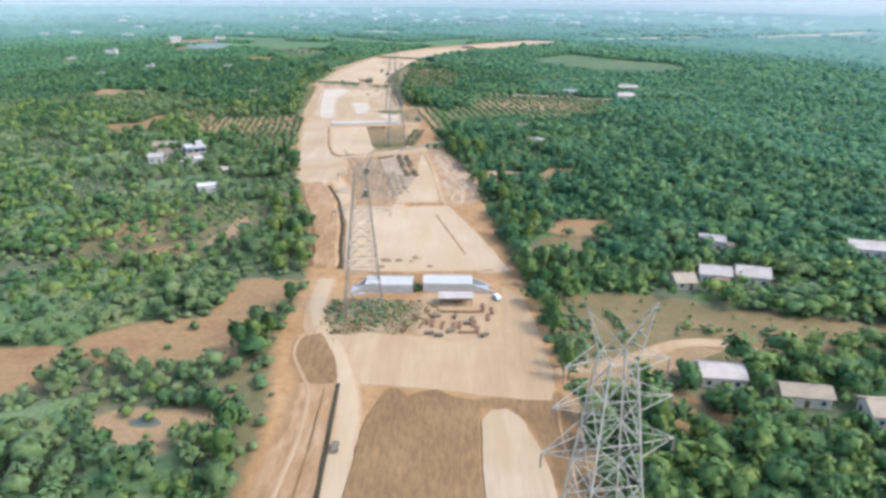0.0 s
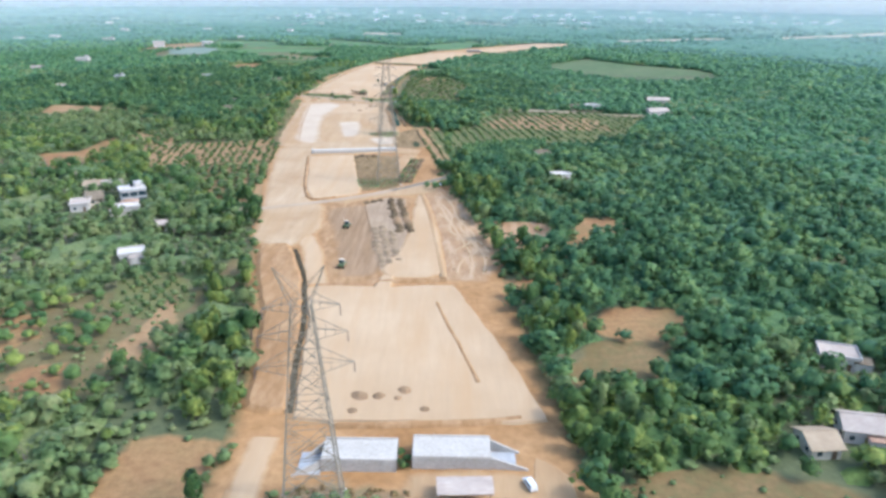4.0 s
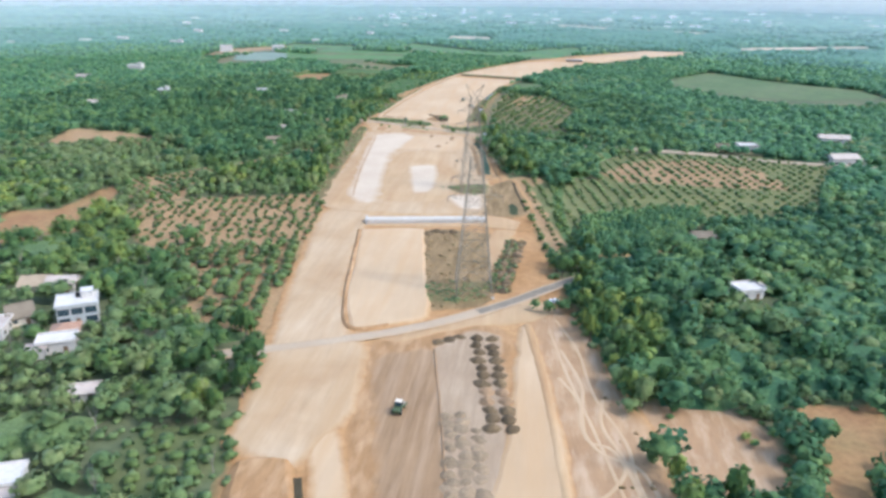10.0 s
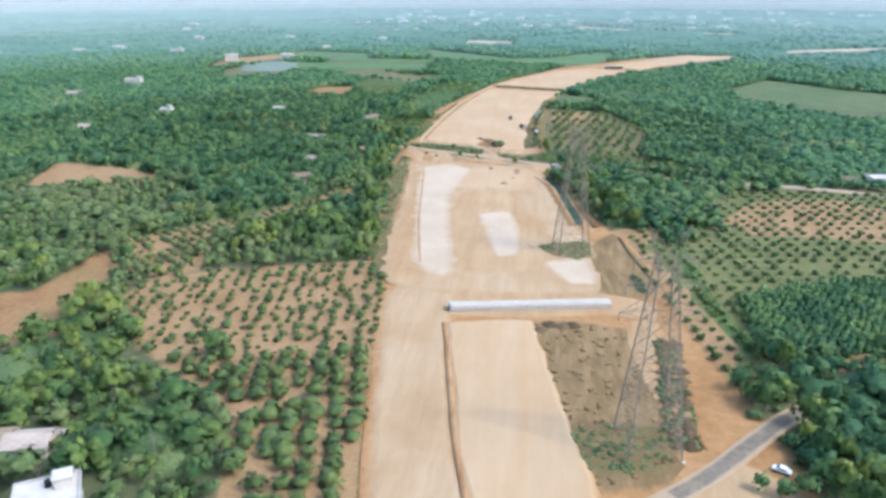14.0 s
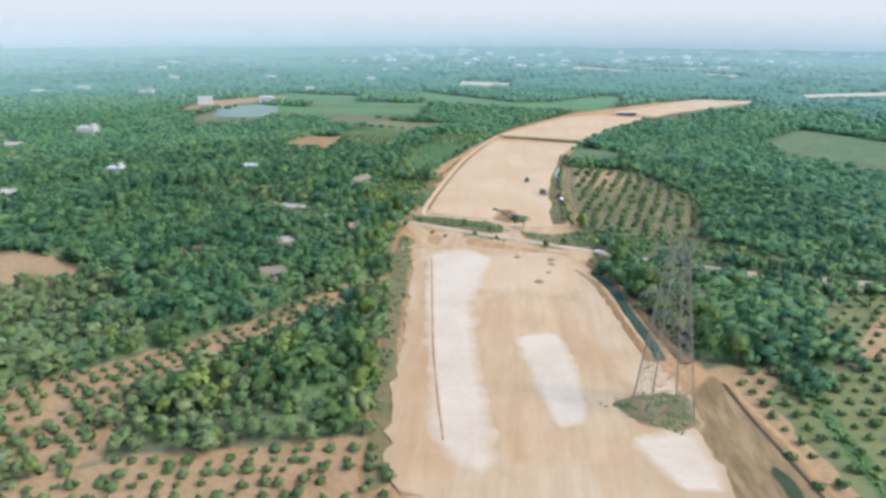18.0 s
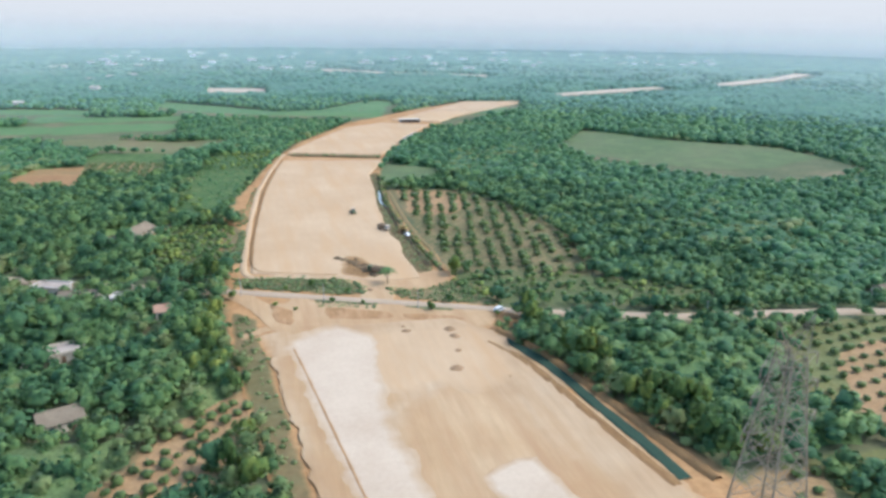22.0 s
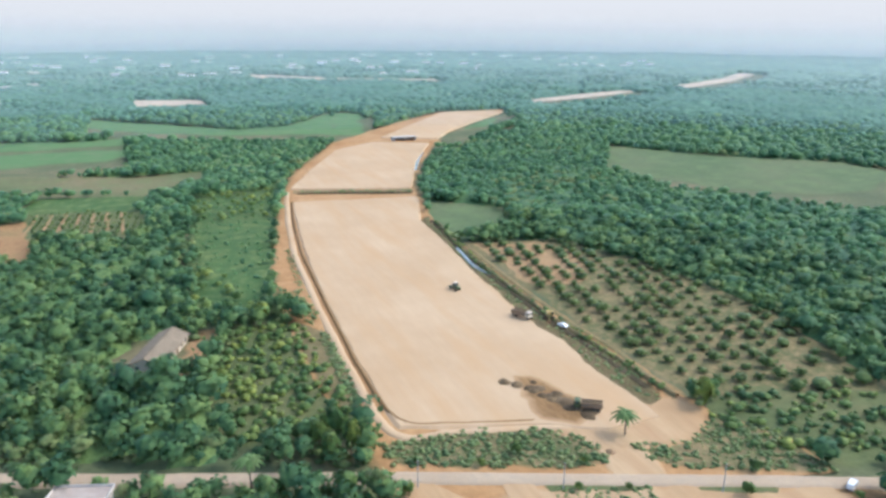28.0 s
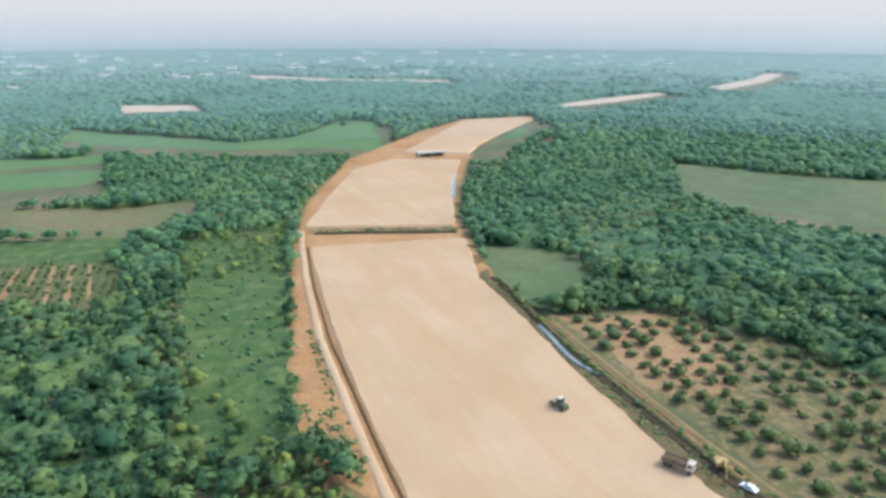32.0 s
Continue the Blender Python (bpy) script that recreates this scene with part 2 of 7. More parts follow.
LANE = mat("grey_lane_asphalt", [(0.155, 0.13, 0.097), (0.215, 0.178, 0.132)], 0.08, 1.2, 0.25, bump=0.3, wear=(0.28, 0.22, 0.15))
CONCRETE = mat("pale_concrete", [(0.45, 0.405, 0.345), (0.54, 0.495, 0.435)], 0.2, 2.0, 0.2, bump=0.2, wear=(0.37, 0.325, 0.27))
CONCRETE_GREY = mat("grey_concrete", [(0.34, 0.34, 0.34), (0.46, 0.46, 0.46)], 0.2, 2.0, 0.3, bump=0.3)
WHITE_WALL = mat("whitewashed_wall", [(0.495, 0.441, 0.387), (0.612, 0.567, 0.513)], 0.3, 1.5, 0.2, bump=0.1)
CREAM_WALL = mat("cream_wall", [(0.55, 0.46, 0.35), (0.66, 0.58, 0.46)], 0.3, 1.5, 0.25, bump=0.1)
BLUE_WALL = mat("pale_grey_wall", [(0.40, 0.40, 0.38), (0.48, 0.48, 0.455)], 0.3, 1.5, 0.2, bump=0.1)
SHEET_ROOF = mat("weathered_sheet_roof", [(0.18, 0.142, 0.098), (0.245, 0.196, 0.138)], 0.25, 3.0, 0.3, rough=0.9, spec=0.1, stretch=(1, 0.15, 1), vary=0.15)
PALE_ROOF = mat("pale_sheet_roof", [(0.384, 0.308, 0.253), (0.503, 0.422, 0.355)], 0.25, 3.0, 0.25, rough=0.85, spec=0.1, stretch=(0.2, 1, 1), vary=0.1)
TAN_ROOF = mat("tan_sheet_roof", [(0.32, 0.24, 0.16), (0.40, 0.31, 0.21)], 0.25, 3.0, 0.25, rough=0.9, spec=0.1, stretch=(0.2, 1, 1), vary=0.1)
TILE_ROOF = mat("clay_tile_roof", [(0.30, 0.17, 0.11), (0.38, 0.24, 0.16)], 0.4, 3.0, 0.4, rough=0.8, vary=0.15)
GLASS = mat("dark_window_glass", [(0.03, 0.05, 0.06), (0.05, 0.075, 0.085)], 0.5, 1.0, 0.1, rough=0.12, bump=0.0, spec=0.6)
WOOD = mat("weathered_wood", [(0.16, 0.10, 0.06), (0.24, 0.16, 0.10)], 0.8, 4.0, 0.4)
STEEL = mat("weathered_steel", [(0.23, 0.195, 0.14), (0.30, 0.255, 0.19)], 0.4, 3.0, 0.2, rough=0.7, metal=0.0)
STEEL_PALE = mat("galvanised_steel", [(0.43, 0.38, 0.29), (0.52, 0.46, 0.36)], 0.4, 3.0, 0.2, rough=0.75, metal=0.0)
RUST = mat("rusty_steel", [(0.193, 0.0966, 0.0546), (0.29, 0.157, 0.0874)], 0.6, 4.0, 0.4, rough=0.8)
INSUL = mat("glazed_insulator", [(0.20, 0.14, 0.11), (0.26, 0.19, 0.15)], 0.5, 3.0, 0.1, rough=0.25, bump=0.0)
RUBBER = mat("black_rubber", [(0.018, 0.018, 0.018), (0.035, 0.034, 0.032)], 0.6, 4.0, 0.2, rough=0.85)
YELLOW = mat("yellow_machine_paint", [(0.42, 0.29, 0.08), (0.50, 0.37, 0.14)], 0.6, 3.0, 0.2, rough=0.5, wear=(0.36, 0.27, 0.17))
PAINT_WHITE = mat("white_vehicle_paint", [(0.70, 0.70, 0.69), (0.80, 0.80, 0.79)], 0.6, 3.0, 0.1, rough=0.35, bump=0.05, spec=0.5)
PAINT_GREEN = mat("dull_green_paint", [(0.07, 0.101, 0.0462), (0.105, 0.132, 0.063)], 0.6, 3.0, 0.2, rough=0.5)
TARP = mat("brown_truck_bed", [(0.17, 0.12, 0.08), (0.26, 0.19, 0.13)], 0.6, 3.0, 0.3, rough=0.7)
GRAVEL = mat("brown_gravel", [(0.105, 0.072, 0.038), (0.165, 0.112, 0.058)], 0.2, 1.5, 0.4, bump=0.9, vary=0.3)
GRAVEL_PALE = mat("beige_gravel", [(0.235, 0.165, 0.095), (0.31, 0.222, 0.135)], 0.2, 1.5, 0.4, bump=0.9, vary=0.15)
GRAVEL_RED = mat("brown_earth", [(0.26, 0.165, 0.088), (0.34, 0.22, 0.125)], 0.2, 1.5, 0.4, bump=0.9, vary=0.15)
BARK = mat("grey_bark", [(0.13, 0.10, 0.075), (0.22, 0.18, 0.14)], 0.5, 4.0, 0.4)
BARK_PALE = mat("pale_bark", [(0.22, 0.19, 0.15), (0.34, 0.30, 0.24)], 0.5, 4.0, 0.3)
WATER = mat("green_water", [(0.0365, 0.0624, 0.042), (0.0486, 0.0796, 0.0538)], 0.1, 0.8, 0.1, rough=0.8, bump=0.05, spec=0.05)
WATER_DARK = mat("dark_ditch_water", [(0.04, 0.05, 0.026), (0.06, 0.07, 0.036)], 0.1, 0.8, 0.1, rough=0.8, bump=0.05, spec=0.03)
POND = mat("muddy_pond_water", [(0.105, 0.105, 0.075), (0.135, 0.13, 0.09)], 0.2, 0.8, 0.1, rough=0.4, bump=0.02, spec=0.3)
WATER_FAR = mat("green_pond_water", [(0.17, 0.215, 0.17), (0.21, 0.25, 0.20)], 0.03, 0.3, 0.1, rough=0.9, bump=0.02, spec=0.08)
WATER_BRIGHT = mat("shallow_water", [(0.16, 0.17, 0.15), (0.22, 0.23, 0.20)], 0.1, 0.8, 0.1, rough=0.08, bump=0.02, spec=0.9)
MUD_DRY = mat("olive_mud", [(0.105, 0.088, 0.042), (0.155, 0.122, 0.06), (0.21, 0.155, 0.08)], 0.08, 0.7, 0.45, rough=0.95, bump=0.7, spec=0.05)
MUD = mat("wet_mud", [(0.0553, 0.0455, 0.0273), (0.091, 0.0715, 0.0423)], 0.1, 0.7, 0.4, rough=0.95, bump=0.6, spec=0.05)

LEAF = leaves("woodland_leaves", [(0.07, 0.14, 0.0476), (0.114, 0.193, 0.0571), (0.182, 0.252, 0.0635), (0.307, 0.347, 0.0762)], through=0.42, gloss=0.2, dust=0.04)
LEAF_DEEP = leaves("deep_green_leaves", [(0.0543, 0.133, 0.0605), (0.0869, 0.179, 0.0729), (0.134, 0.229, 0.0818), (0.211, 0.305, 0.095)], through=0.42, gloss=0.2, dust=0.04)
# middle-distance haze is put into this bluer leaf colour
LEAF_MID = leaves("haze_blued_mid_leaves", [(0.073, 0.168, 0.0811), (0.1, 0.209, 0.0931), (0.134, 0.252, 0.102), (0.183, 0.303, 0.113)], through=0.42, gloss=0.1, dust=0.12, mottle=0.4)
LEAF_DRY = leaves("dry_scrub_leaves", [(0.113, 0.178, 0.0689), (0.159, 0.226, 0.0819), (0.21, 0.265, 0.0982), (0.26, 0.288, 0.119)], through=0.38, gloss=0.15, dust=0.05)
LEAF_BROWN = leaves("dead_scrub", [(0.15, 0.125, 0.05), (0.225, 0.158, 0.068), (0.31, 0.2, 0.088), (0.385, 0.245, 0.115)], cell=0.4, through=0.3, gloss=0.1, dust=0.0)
LEAF_BUSH = leaves("orchard_leaves", [(0.09, 0.138, 0.043), (0.126, 0.182, 0.051), (0.175, 0.222, 0.064)], cell=0.3, through=0.35, gloss=0.2, dust=0.08)
LEAF_PALM = leaves("palm_leaves", [(0.072, 0.132, 0.048), (0.114, 0.18, 0.06), (0.168, 0.216, 0.078)], cell=0.5, through=0.2, gloss=0.15, dust=0.0)
# haze over the far woods is put into these bluer leaf colours
LEAF_FAR = leaves("haze_blued_far_leaves", [(0.0878, 0.16, 0.111), (0.111, 0.189, 0.128), (0.14, 0.213, 0.137)], cell=0.045, through=0.0, gloss=0.1, rough=0.85, dust=0.12, mottle=0.1)
LEAF_BACK = leaves("haze_blued_back_leaves", [(0.0786, 0.171, 0.111), (0.101, 0.203, 0.127), (0.127, 0.236, 0.137)], cell=0.08, through=0.2, gloss=0.1, rough=0.8, dust=0.12, mottle=0.2)
SOFT = {}


def softened(m, under):
    """A soil that mingles, towards the rim of its layer, with the soil that it lies on."""
    key = m.name + "_on_" + under.name
    if key not in SOFT:
        s = bpy.data.materials.new(key)
        s.use_nodes = True
        nt = s.node_tree
        top, low = nt.nodes["Principled BSDF"], nt.nodes.new("ShaderNodeBsdfPrincipled")
        for b, name in ((top, m.name), (low, under.name)):
            surface(nt, b, *RECIPES[name][0], **RECIPES[name][1])
        at = nt.nodes.new("ShaderNodeAttribute")
        at.attribute_name = "rim"
        geo = nt.nodes.new("ShaderNodeNewGeometry")
        n = noise_at(nt, geo.outputs["Position"], 0.22, 5.0, 0.65)
        ad = nt.nodes.new("ShaderNodeMath")
        ad.operation = "MULTIPLY_ADD"
        ad.inputs[1].default_value = 0.8
        nt.links.new(at.outputs["Fac"], ad.inputs[0])
        half = nt.nodes.new("ShaderNodeMath")
        half.operation = "MULTIPLY_ADD"
        half.inputs[1].default_value, half.inputs[2].default_value = 0.8, -0.3
        nt.links.new(n, half.inputs[0])
        nt.links.new(half.outputs[0], ad.inputs[2])
        fac = ramp(nt, ad.outputs[0], [(0, 0, 0), (1, 1, 1)], 0.2, 0.8)
        mx = nt.nodes.new("ShaderNodeMixShader")
        nt.links.new(fac, mx.inputs[0])
        nt.links.new(low.outputs[0], mx.inputs[1])
        nt.links.new(top.outputs[0], mx.inputs[2])
        nt.links.new(mx.outputs[0], nt.nodes["Material Output"].inputs["Surface"])
        SOFT[key] = s
    return SOFT[key]


# ---- building helpers ----
def mesh_of(name, bm, material, smooth=False):
    me = bpy.data.meshes.new(name)
    bm.to_mesh(me)
    bm.free()
    me.materials.append(material)
    if smooth:
        me.polygons.foreach_set("use_smooth", [True] * len(me.polygons))
    return me


def part(name, bm, material, parent, label="", smooth=False):
    me = bm if isinstance(bm, bpy.types.Mesh) else mesh_of(name, bm, material, smooth)
    ob = new(name, me)
    ob.parent = parent
    return tagged(ob, label)


def thing(name, label, category, at=(0, 0, 0), rz=0.0, group=""):
    ob = new(name)
    ob.matrix_world = pose(*at, 0, 0, rz)
    return tagged(ob, label, category, group)


def box(bm, x0, y0, z0, x1, y1, z1, bev=0.0):
    v = [bm.verts.new(p) for p in ((x0, y0, z0), (x1, y0, z0), (x1, y1, z0), (x0, y1, z0), (x0, y0, z1), (x1, y0, z1), (x1, y1, z1), (x0, y1, z1))]
    fs = [bm.faces.new([v[i] for i in f]) for f in ((3, 2, 1, 0), (4, 5, 6, 7), (0, 1, 5, 4), (1, 2, 6, 5), (2, 3, 7, 6), (3, 0, 4, 7))]
    if bev:
        es = {e for f in fs for e in f.edges}
        bmesh.ops.bevel(bm, geom=list(es), offset=bev, segments=1, affect="EDGES", profile=0.5)
    return bm


def boxes(*rows, bev=0.0):
    bm = bmesh.new()
    for r in rows:
        box(bm, *r, bev=bev)
    return bm


def bar(bm, a, b, w):
    """A square bar of width w from a to b."""
    a, b = Vector(a), Vector(b)
    d = (b - a).normalized()
    u = d.cross(Vector((0, 0, 1)))
    u = (u if u.length > 0.05 else d.cross(Vector((1, 0, 0)))).normalized() * w / 2
    n = d.cross(u).normalized() * w / 2
    va = [bm.verts.new(a + s * u + k * n) for s, k in ((1, 1), (-1, 1), (-1, -1), (1, -1))]
    vb = [bm.verts.new(b + s * u + k * n) for s, k in ((1, 1), (-1, 1), (-1, -1), (1, -1))]
    for i in range(4):
        bm.faces.new((va[i], va[(i + 1) % 4], vb[(i + 1) % 4], vb[i]))
    bm.faces.new(va[::-1])
    bm.faces.new(vb)
    return bm


def drum(bm, at, axis, r, length, n=14, r2=None):
    """A cylinder or cone with bevelled rims, centred at at, along the axis x, y or z."""
    r2 = r if r2 is None else r2
    rings = [(-length / 2, r * 0.92), (-length / 2 + r * 0.06, r), (length / 2 - r2 * 0.06, r2), (length / 2, r2 * 0.92)]
    vs = []
    for h, rr in rings:
        ring = []
        for k in range(n):
            a = 2 * math.pi * k / n
            p = {"x": (h, rr * math.cos(a), rr * math.sin(a)), "y": (rr * math.sin(a), h, rr * math.cos(a)), "z": (rr * math.cos(a), rr * math.sin(a), h)}[axis]
            ring.append(bm.verts.new(Vector(at) + Vector(p)))
        vs.append(ring)
    for i in range(3):
        for k in range(n):
            bm.faces.new((vs[i][k], vs[i][(k + 1) % n], vs[i + 1][(k + 1) % n], vs[i + 1][k]))
    bm.faces.new(vs[0][::-1])
    bm.faces.new(vs[-1])
    return bm


def spline(pts, step=3.0, closed=False, stiff=0.0):
    """Points along a smooth curve through pts, about step metres apart."""
    q = [Vector((*k[:2], 0)) for k in pts]
    p = []
    for a, b in zip(q, q[1:] + (q[:1] if closed else [])):
        m = max(1, round((b - a).length / 32))
        p += [a.lerp(b, k / m) for k in range(m)]
    p += [] if closed else q[-1:]
    n, out = len(p), []
    for i in range(n if closed else n - 1):
        a, b, c, d = [(p[(i + k) % n] if closed else p[min(max(i + k, 0), n - 1)]) for k in (-1, 0, 1, 2)]
        m = max(1, int((c - b).length / step))
        for k in range(m):
            t = k / m
            q = 0.5 * (2 * b + (c - a) * t + (2 * a - 5 * b + 4 * c - d) * t * t + (3 * b - a - 3 * c + d) * t ** 3)
            out.append(q.lerp(b.lerp(c, t), stiff))
    return out if closed else out + [p[-1]]


def outline(pts, step=2.5, jit=0.8, freq=0.12):
    ps = spline(pts, step, True, 0.75)
    wob = lambda q, z: noise.noise((q.x * freq, q.y * freq, z)) + 0.5 * noise.noise((q.x * freq * 3.3, q.y * freq * 3.3, z))
    return [q + Vector((wob(q, 3.1), wob(q, 9.7), 0)) * jit * 1.6 for q in ps]


def sheet(name, pts, z, material, skirt=0.6, jit=0.8, step=2.5, label="", category="ground", kind="structure", soft=0.0, under=None, foot=None):
    """A layer of soil with an uneven outline: its top at z with a sloping rim down into the ground or, with soft, a rim that mingles with the soil under it over that many metres."""
    ps = outline(pts, step, jit)
    area = sum(a.x * b.y - b.x * a.y for a, b in zip(ps, ps[1:] + ps[:1]))
    if area < 0:
        ps.reverse()
    bm = bmesh.new()
    rim = bm.verts.layers.float.new("rim")
    top = [bm.verts.new((q.x, q.y, z)) for q in ps]
    low = []
    for i, q in enumerate(ps):
        d = ps[(i + 1) % len(ps)] - ps[i - 1]
        nrm = Vector((d.y, -d.x, 0)).normalized() if d.length else Vector((1, 0, 0))
        w = (soft or skirt) * (1 + 0.5 * noise.noise((q.x * 0.2, q.y * 0.2, 5)))
        low.append(bm.verts.new((q.x + nrm.x * w, q.y + nrm.y * w, (z - 0.004 if foot is None else foot) if soft else -0.35)))
    for v in top:
        v[rim] = 1.0
    bm.faces.new(top)
    for i in range(len(ps)):
        j = (i + 1) % len(ps)
        bm.faces.new((low[i], low[j], top[j], top[i]))
    return tagged(new(name, mesh_of(name, bm, softened(material, under or SOIL) if soft else material)), label, category, "", kind)


def ribbon(name, pts, width, z, material, crown=0.0, jit=0.3, rim=0.5, label="", category="road", kind="structure", step=3.0, soft=False, under=None):
    """A strip along a smooth line: a road, a bank (crown up) or a ditch (crown down)."""
    ps = spline(pts, step)
    bm = bmesh.new()
    rim = bm.verts.layers.float.new("rim")
    if soft:
        prof = [(-0.62, 0.0), (-0.3, 0.0), (-0.1, crown), (0.1, crown), (0.3, 0.0), (0.62, 0.0)]
    else:
        prof = [(-0.5, -0.35 if crown >= 0 else 0.0), (-0.5 + 0.12, 0.0), (-0.2, crown * 0.8), (0.0, crown), (0.2, crown * 0.85), (0.5 - 0.12, 0.0), (0.5, -0.35 if crown >= 0 else 0.0)]
    last = None
    for i, q in enumerate(ps):
        d = (ps[min(i + 1, len(ps) - 1)] - ps[max(i - 1, 0)]).normalized()
        s = Vector((d.y, -d.x, 0))
        row = []
        for k, (u, h) in enumerate(prof):
            w = width * u + jit * noise.noise((q.x * 0.15, q.y * 0.15, k * 7.0))
            hh = h * (1 + 0.35 * noise.noise((q.x * 0.3, q.y * 0.3, k * 3.0)))
            row.append(bm.verts.new((q.x + s.x * w, q.y + s.y * w, z + (hh if abs(u) < 0.5 else h * (z + 0.05) / 0.35 if crown >= 0 and not soft else -0.12 if soft else 0))))
            row[-1][rim] = 1.0 if abs(u) < 0.5 else 0.0
        if last:
            for k in range(len(prof) - 1):
                bm.faces.new((last[k], row[k], row[k + 1], last[k + 1]))
        last = row
    bmesh.ops.recalc_face_normals(bm, faces=bm.faces)
    return tagged(new(name, mesh_of(name, bm, softened(material, under or SOIL) if soft else material, True)), label, category, "", kind)


def inside(xs, ys, poly):
    """Which of the points lie in the polygon."""
    r = np.zeros(len(xs), bool)
    for (x0, y0), (x1, y1) in zip(poly, poly[1:] + poly[:1]):
        if y0 != y1:
            r ^= ((y0 > ys) != (y1 > ys)) & (xs < (x1 - x0) * (ys - y0) / (y1 - y0) + x0)
    return r


# ---- the plan: the cleared road corridor, fields and orchards ----
EDGE_Y = [-150, 125, 160, 200, 235, 290, 350, 400, 430, 490, 520, 570, 620, 650, 700, 740, 790, 850, 900, 950, 1000, 1060, 1100, 1160, 1280, 1390, 1460]
EDGE_L = [-40, -41, -42, -49, -47, -54, -71, -80, -88, -98, -103, -110, -119, -124, -129, -138, -141, -138, -137, -137, -126, -113, -102, -82, -22, 78, 155]
EDGE_R = [33, 33, 33, 31, 29, 22, 18, 10, 5, -4, -9, -15, -22, -32, -43, -55, -54, -54, -56, -52, -46, -32, -21, 8, 74, 168, 238]


def in_corridor(xs, ys, pad):
    lo, hi = np.interp(ys, EDGE_Y, EDGE_L), np.interp(ys, EDGE_Y, EDGE_R)
    return (xs > lo - pad) & (xs < hi + pad) & (ys < 1462 + pad)


CLEARINGS = []


def clearing(name, label, material, poly):
    """An open patch in the woods, level with the ground."""
    k, far = len(CLEARINGS), poly[0][1] > 1100
    CLEARINGS.append(poly)
    sheet(name, poly, 0.06 + 0.004 * k, material, 1.2, 6.0 if far else 1.6, 12.0 if far else 3.0, label, "field", soft=6.0 if far else 3.0, under=GROUND, foot=0.02)


CLEARINGS.append([(-56, 796), (-56, 965), (-42, 965), (-44, 925), (-49, 850), (-46, 798)])
GROVE_BLOCK = [(10, 567.5), (39, 581), (67, 589), (56, 560), (43, 534), (27, 527.5), (14, 526), (8, 536)]

# ground sheet, from the place to the hazy distance
bm = bmesh.new()
bmesh.ops.create_circle(bm, cap_ends=True, segments=96, radius=2950, matrix=Matrix.Translation((-100, 500, 0)))
tagged(new("ground", mesh_of("ground", bm, GROUND)), "brown-green forest floor and scrub reaching the horizon", "ground", "", "structure")

clearing("grassland", "dry grass between scattered trees", FIELD_GRASS, [(-146, 264), (-150, 312), (-122, 328), (-98, 334), (-84, 330), (-83, 282), (-98, 258), (-120, 256)])
clearing("field", "bare brown ploughed field beside the woods", FIELD_SOIL, [(-112, 186), (-78, 178), (-60, 184), (-55, 215), (-52, 243), (-72, 243), (-74, 213), (-98, 205)])
clearing("field", "small bare brown field among trees", FIELD_SOIL, [(-138, 186), (-112, 190), (-105, 173), (-113, 157), (-138, 164)])
clearing("field", "sandy clearing round a small pond", ORCHARD, [(-87, 152), (-82, 158), (-70, 157), (-58, 158.5), (-55.5, 151), (-61, 147), (-66, 142), (-73, 138), (-80, 143)])
clearing("grassland", "rough dry grass and ochre soil beside the earthworks", FIELD_GRASS, [(-62, 165), (-51, 193), (-44, 190), (-41, 165), (-40, 126), (-46, 126), (-49, 148), (-54, 161)])
clearing("grassland", "dry grassy clearing with scattered scrub", FIELD_BROWN, [(35, 228), (62, 236), (80, 231), (106, 219), (144, 213), (140, 199), (112, 194), (92, 189), (78, 187), (62, 177), (44, 166), (36, 156)])
clearing("field", "bare ochre ground beside a farm track", ORCHARD, [(36, 179), (50, 184), (60, 190), (74, 197), (84, 195), (72, 187), (64, 178), (46, 170)])
clearing("field", "bare earth yard before a small house", FIELD_SOIL, [(56, 166), (63, 170), (68, 162), (74, 156), (66, 150), (58, 156)])
clearing("field", "bare brown patch in the woods", FIELD_SOIL, [(43, 308), (60, 321), (78, 319), (72, 298), (54, 298)])
clearing("grassland", "green-brown meadow among trees", FIELD_BROWN, [(46, 296), (66, 297), (62, 281), (52, 270), (33, 272)])
clearing("field", "scraped ochre clearing beside the earthworks", SOIL_RUT, [(14, 412), (43, 412), (46, 394), (42, 378), (24, 376), (18, 392)])
clearing("field", "bare tan clearing in the woods", FIELD_SOIL, [(58, 419), (82, 418), (78, 402), (64, 393), (55, 370), (44, 371), (47, 385), (54, 389)])
clearing("field", "small bare patch beside the corridor", FIELD_SOIL, [(17, 344), (42, 344), (41, 335), (27, 329), (18, 332)])
clearing("orchard_ground", "olive grass under rows of bushes", ORCHARD_GREEN, [(-117, 338), (-108, 348), (-95, 341), (-86, 322), (-92, 309), (-106, 316)])
clearing("field", "bare footpath clearing in the woods", ORCHARD, [(-98, 287), (-93, 300), (-96, 324), (-92, 326), (-86, 303), (-85, 284), (-90, 279)])
clearing("field", "small pale clearing in the woods", FIELD_SOIL, [(-141, 292), (-143, 306), (-131, 310), (-124, 296), (-130, 286)])
clearing("field", "small pale clearing in the woods", FIELD_SOIL, [(-117, 270), (-117, 278), (-108, 279), (-102, 268), (-108, 262)])
clearing("field", "narrow strip of dry grass and earth", FIELD_GRASS, [(-72, 332), (-76, 360), (-83, 362), (-80, 333)])
clearing("orchard_ground", "grassy ochre soil under young bushes", GRASS_GREEN, [(-80, 392), (-78, 376), (-92, 362), (-104, 368), (-102, 384)])
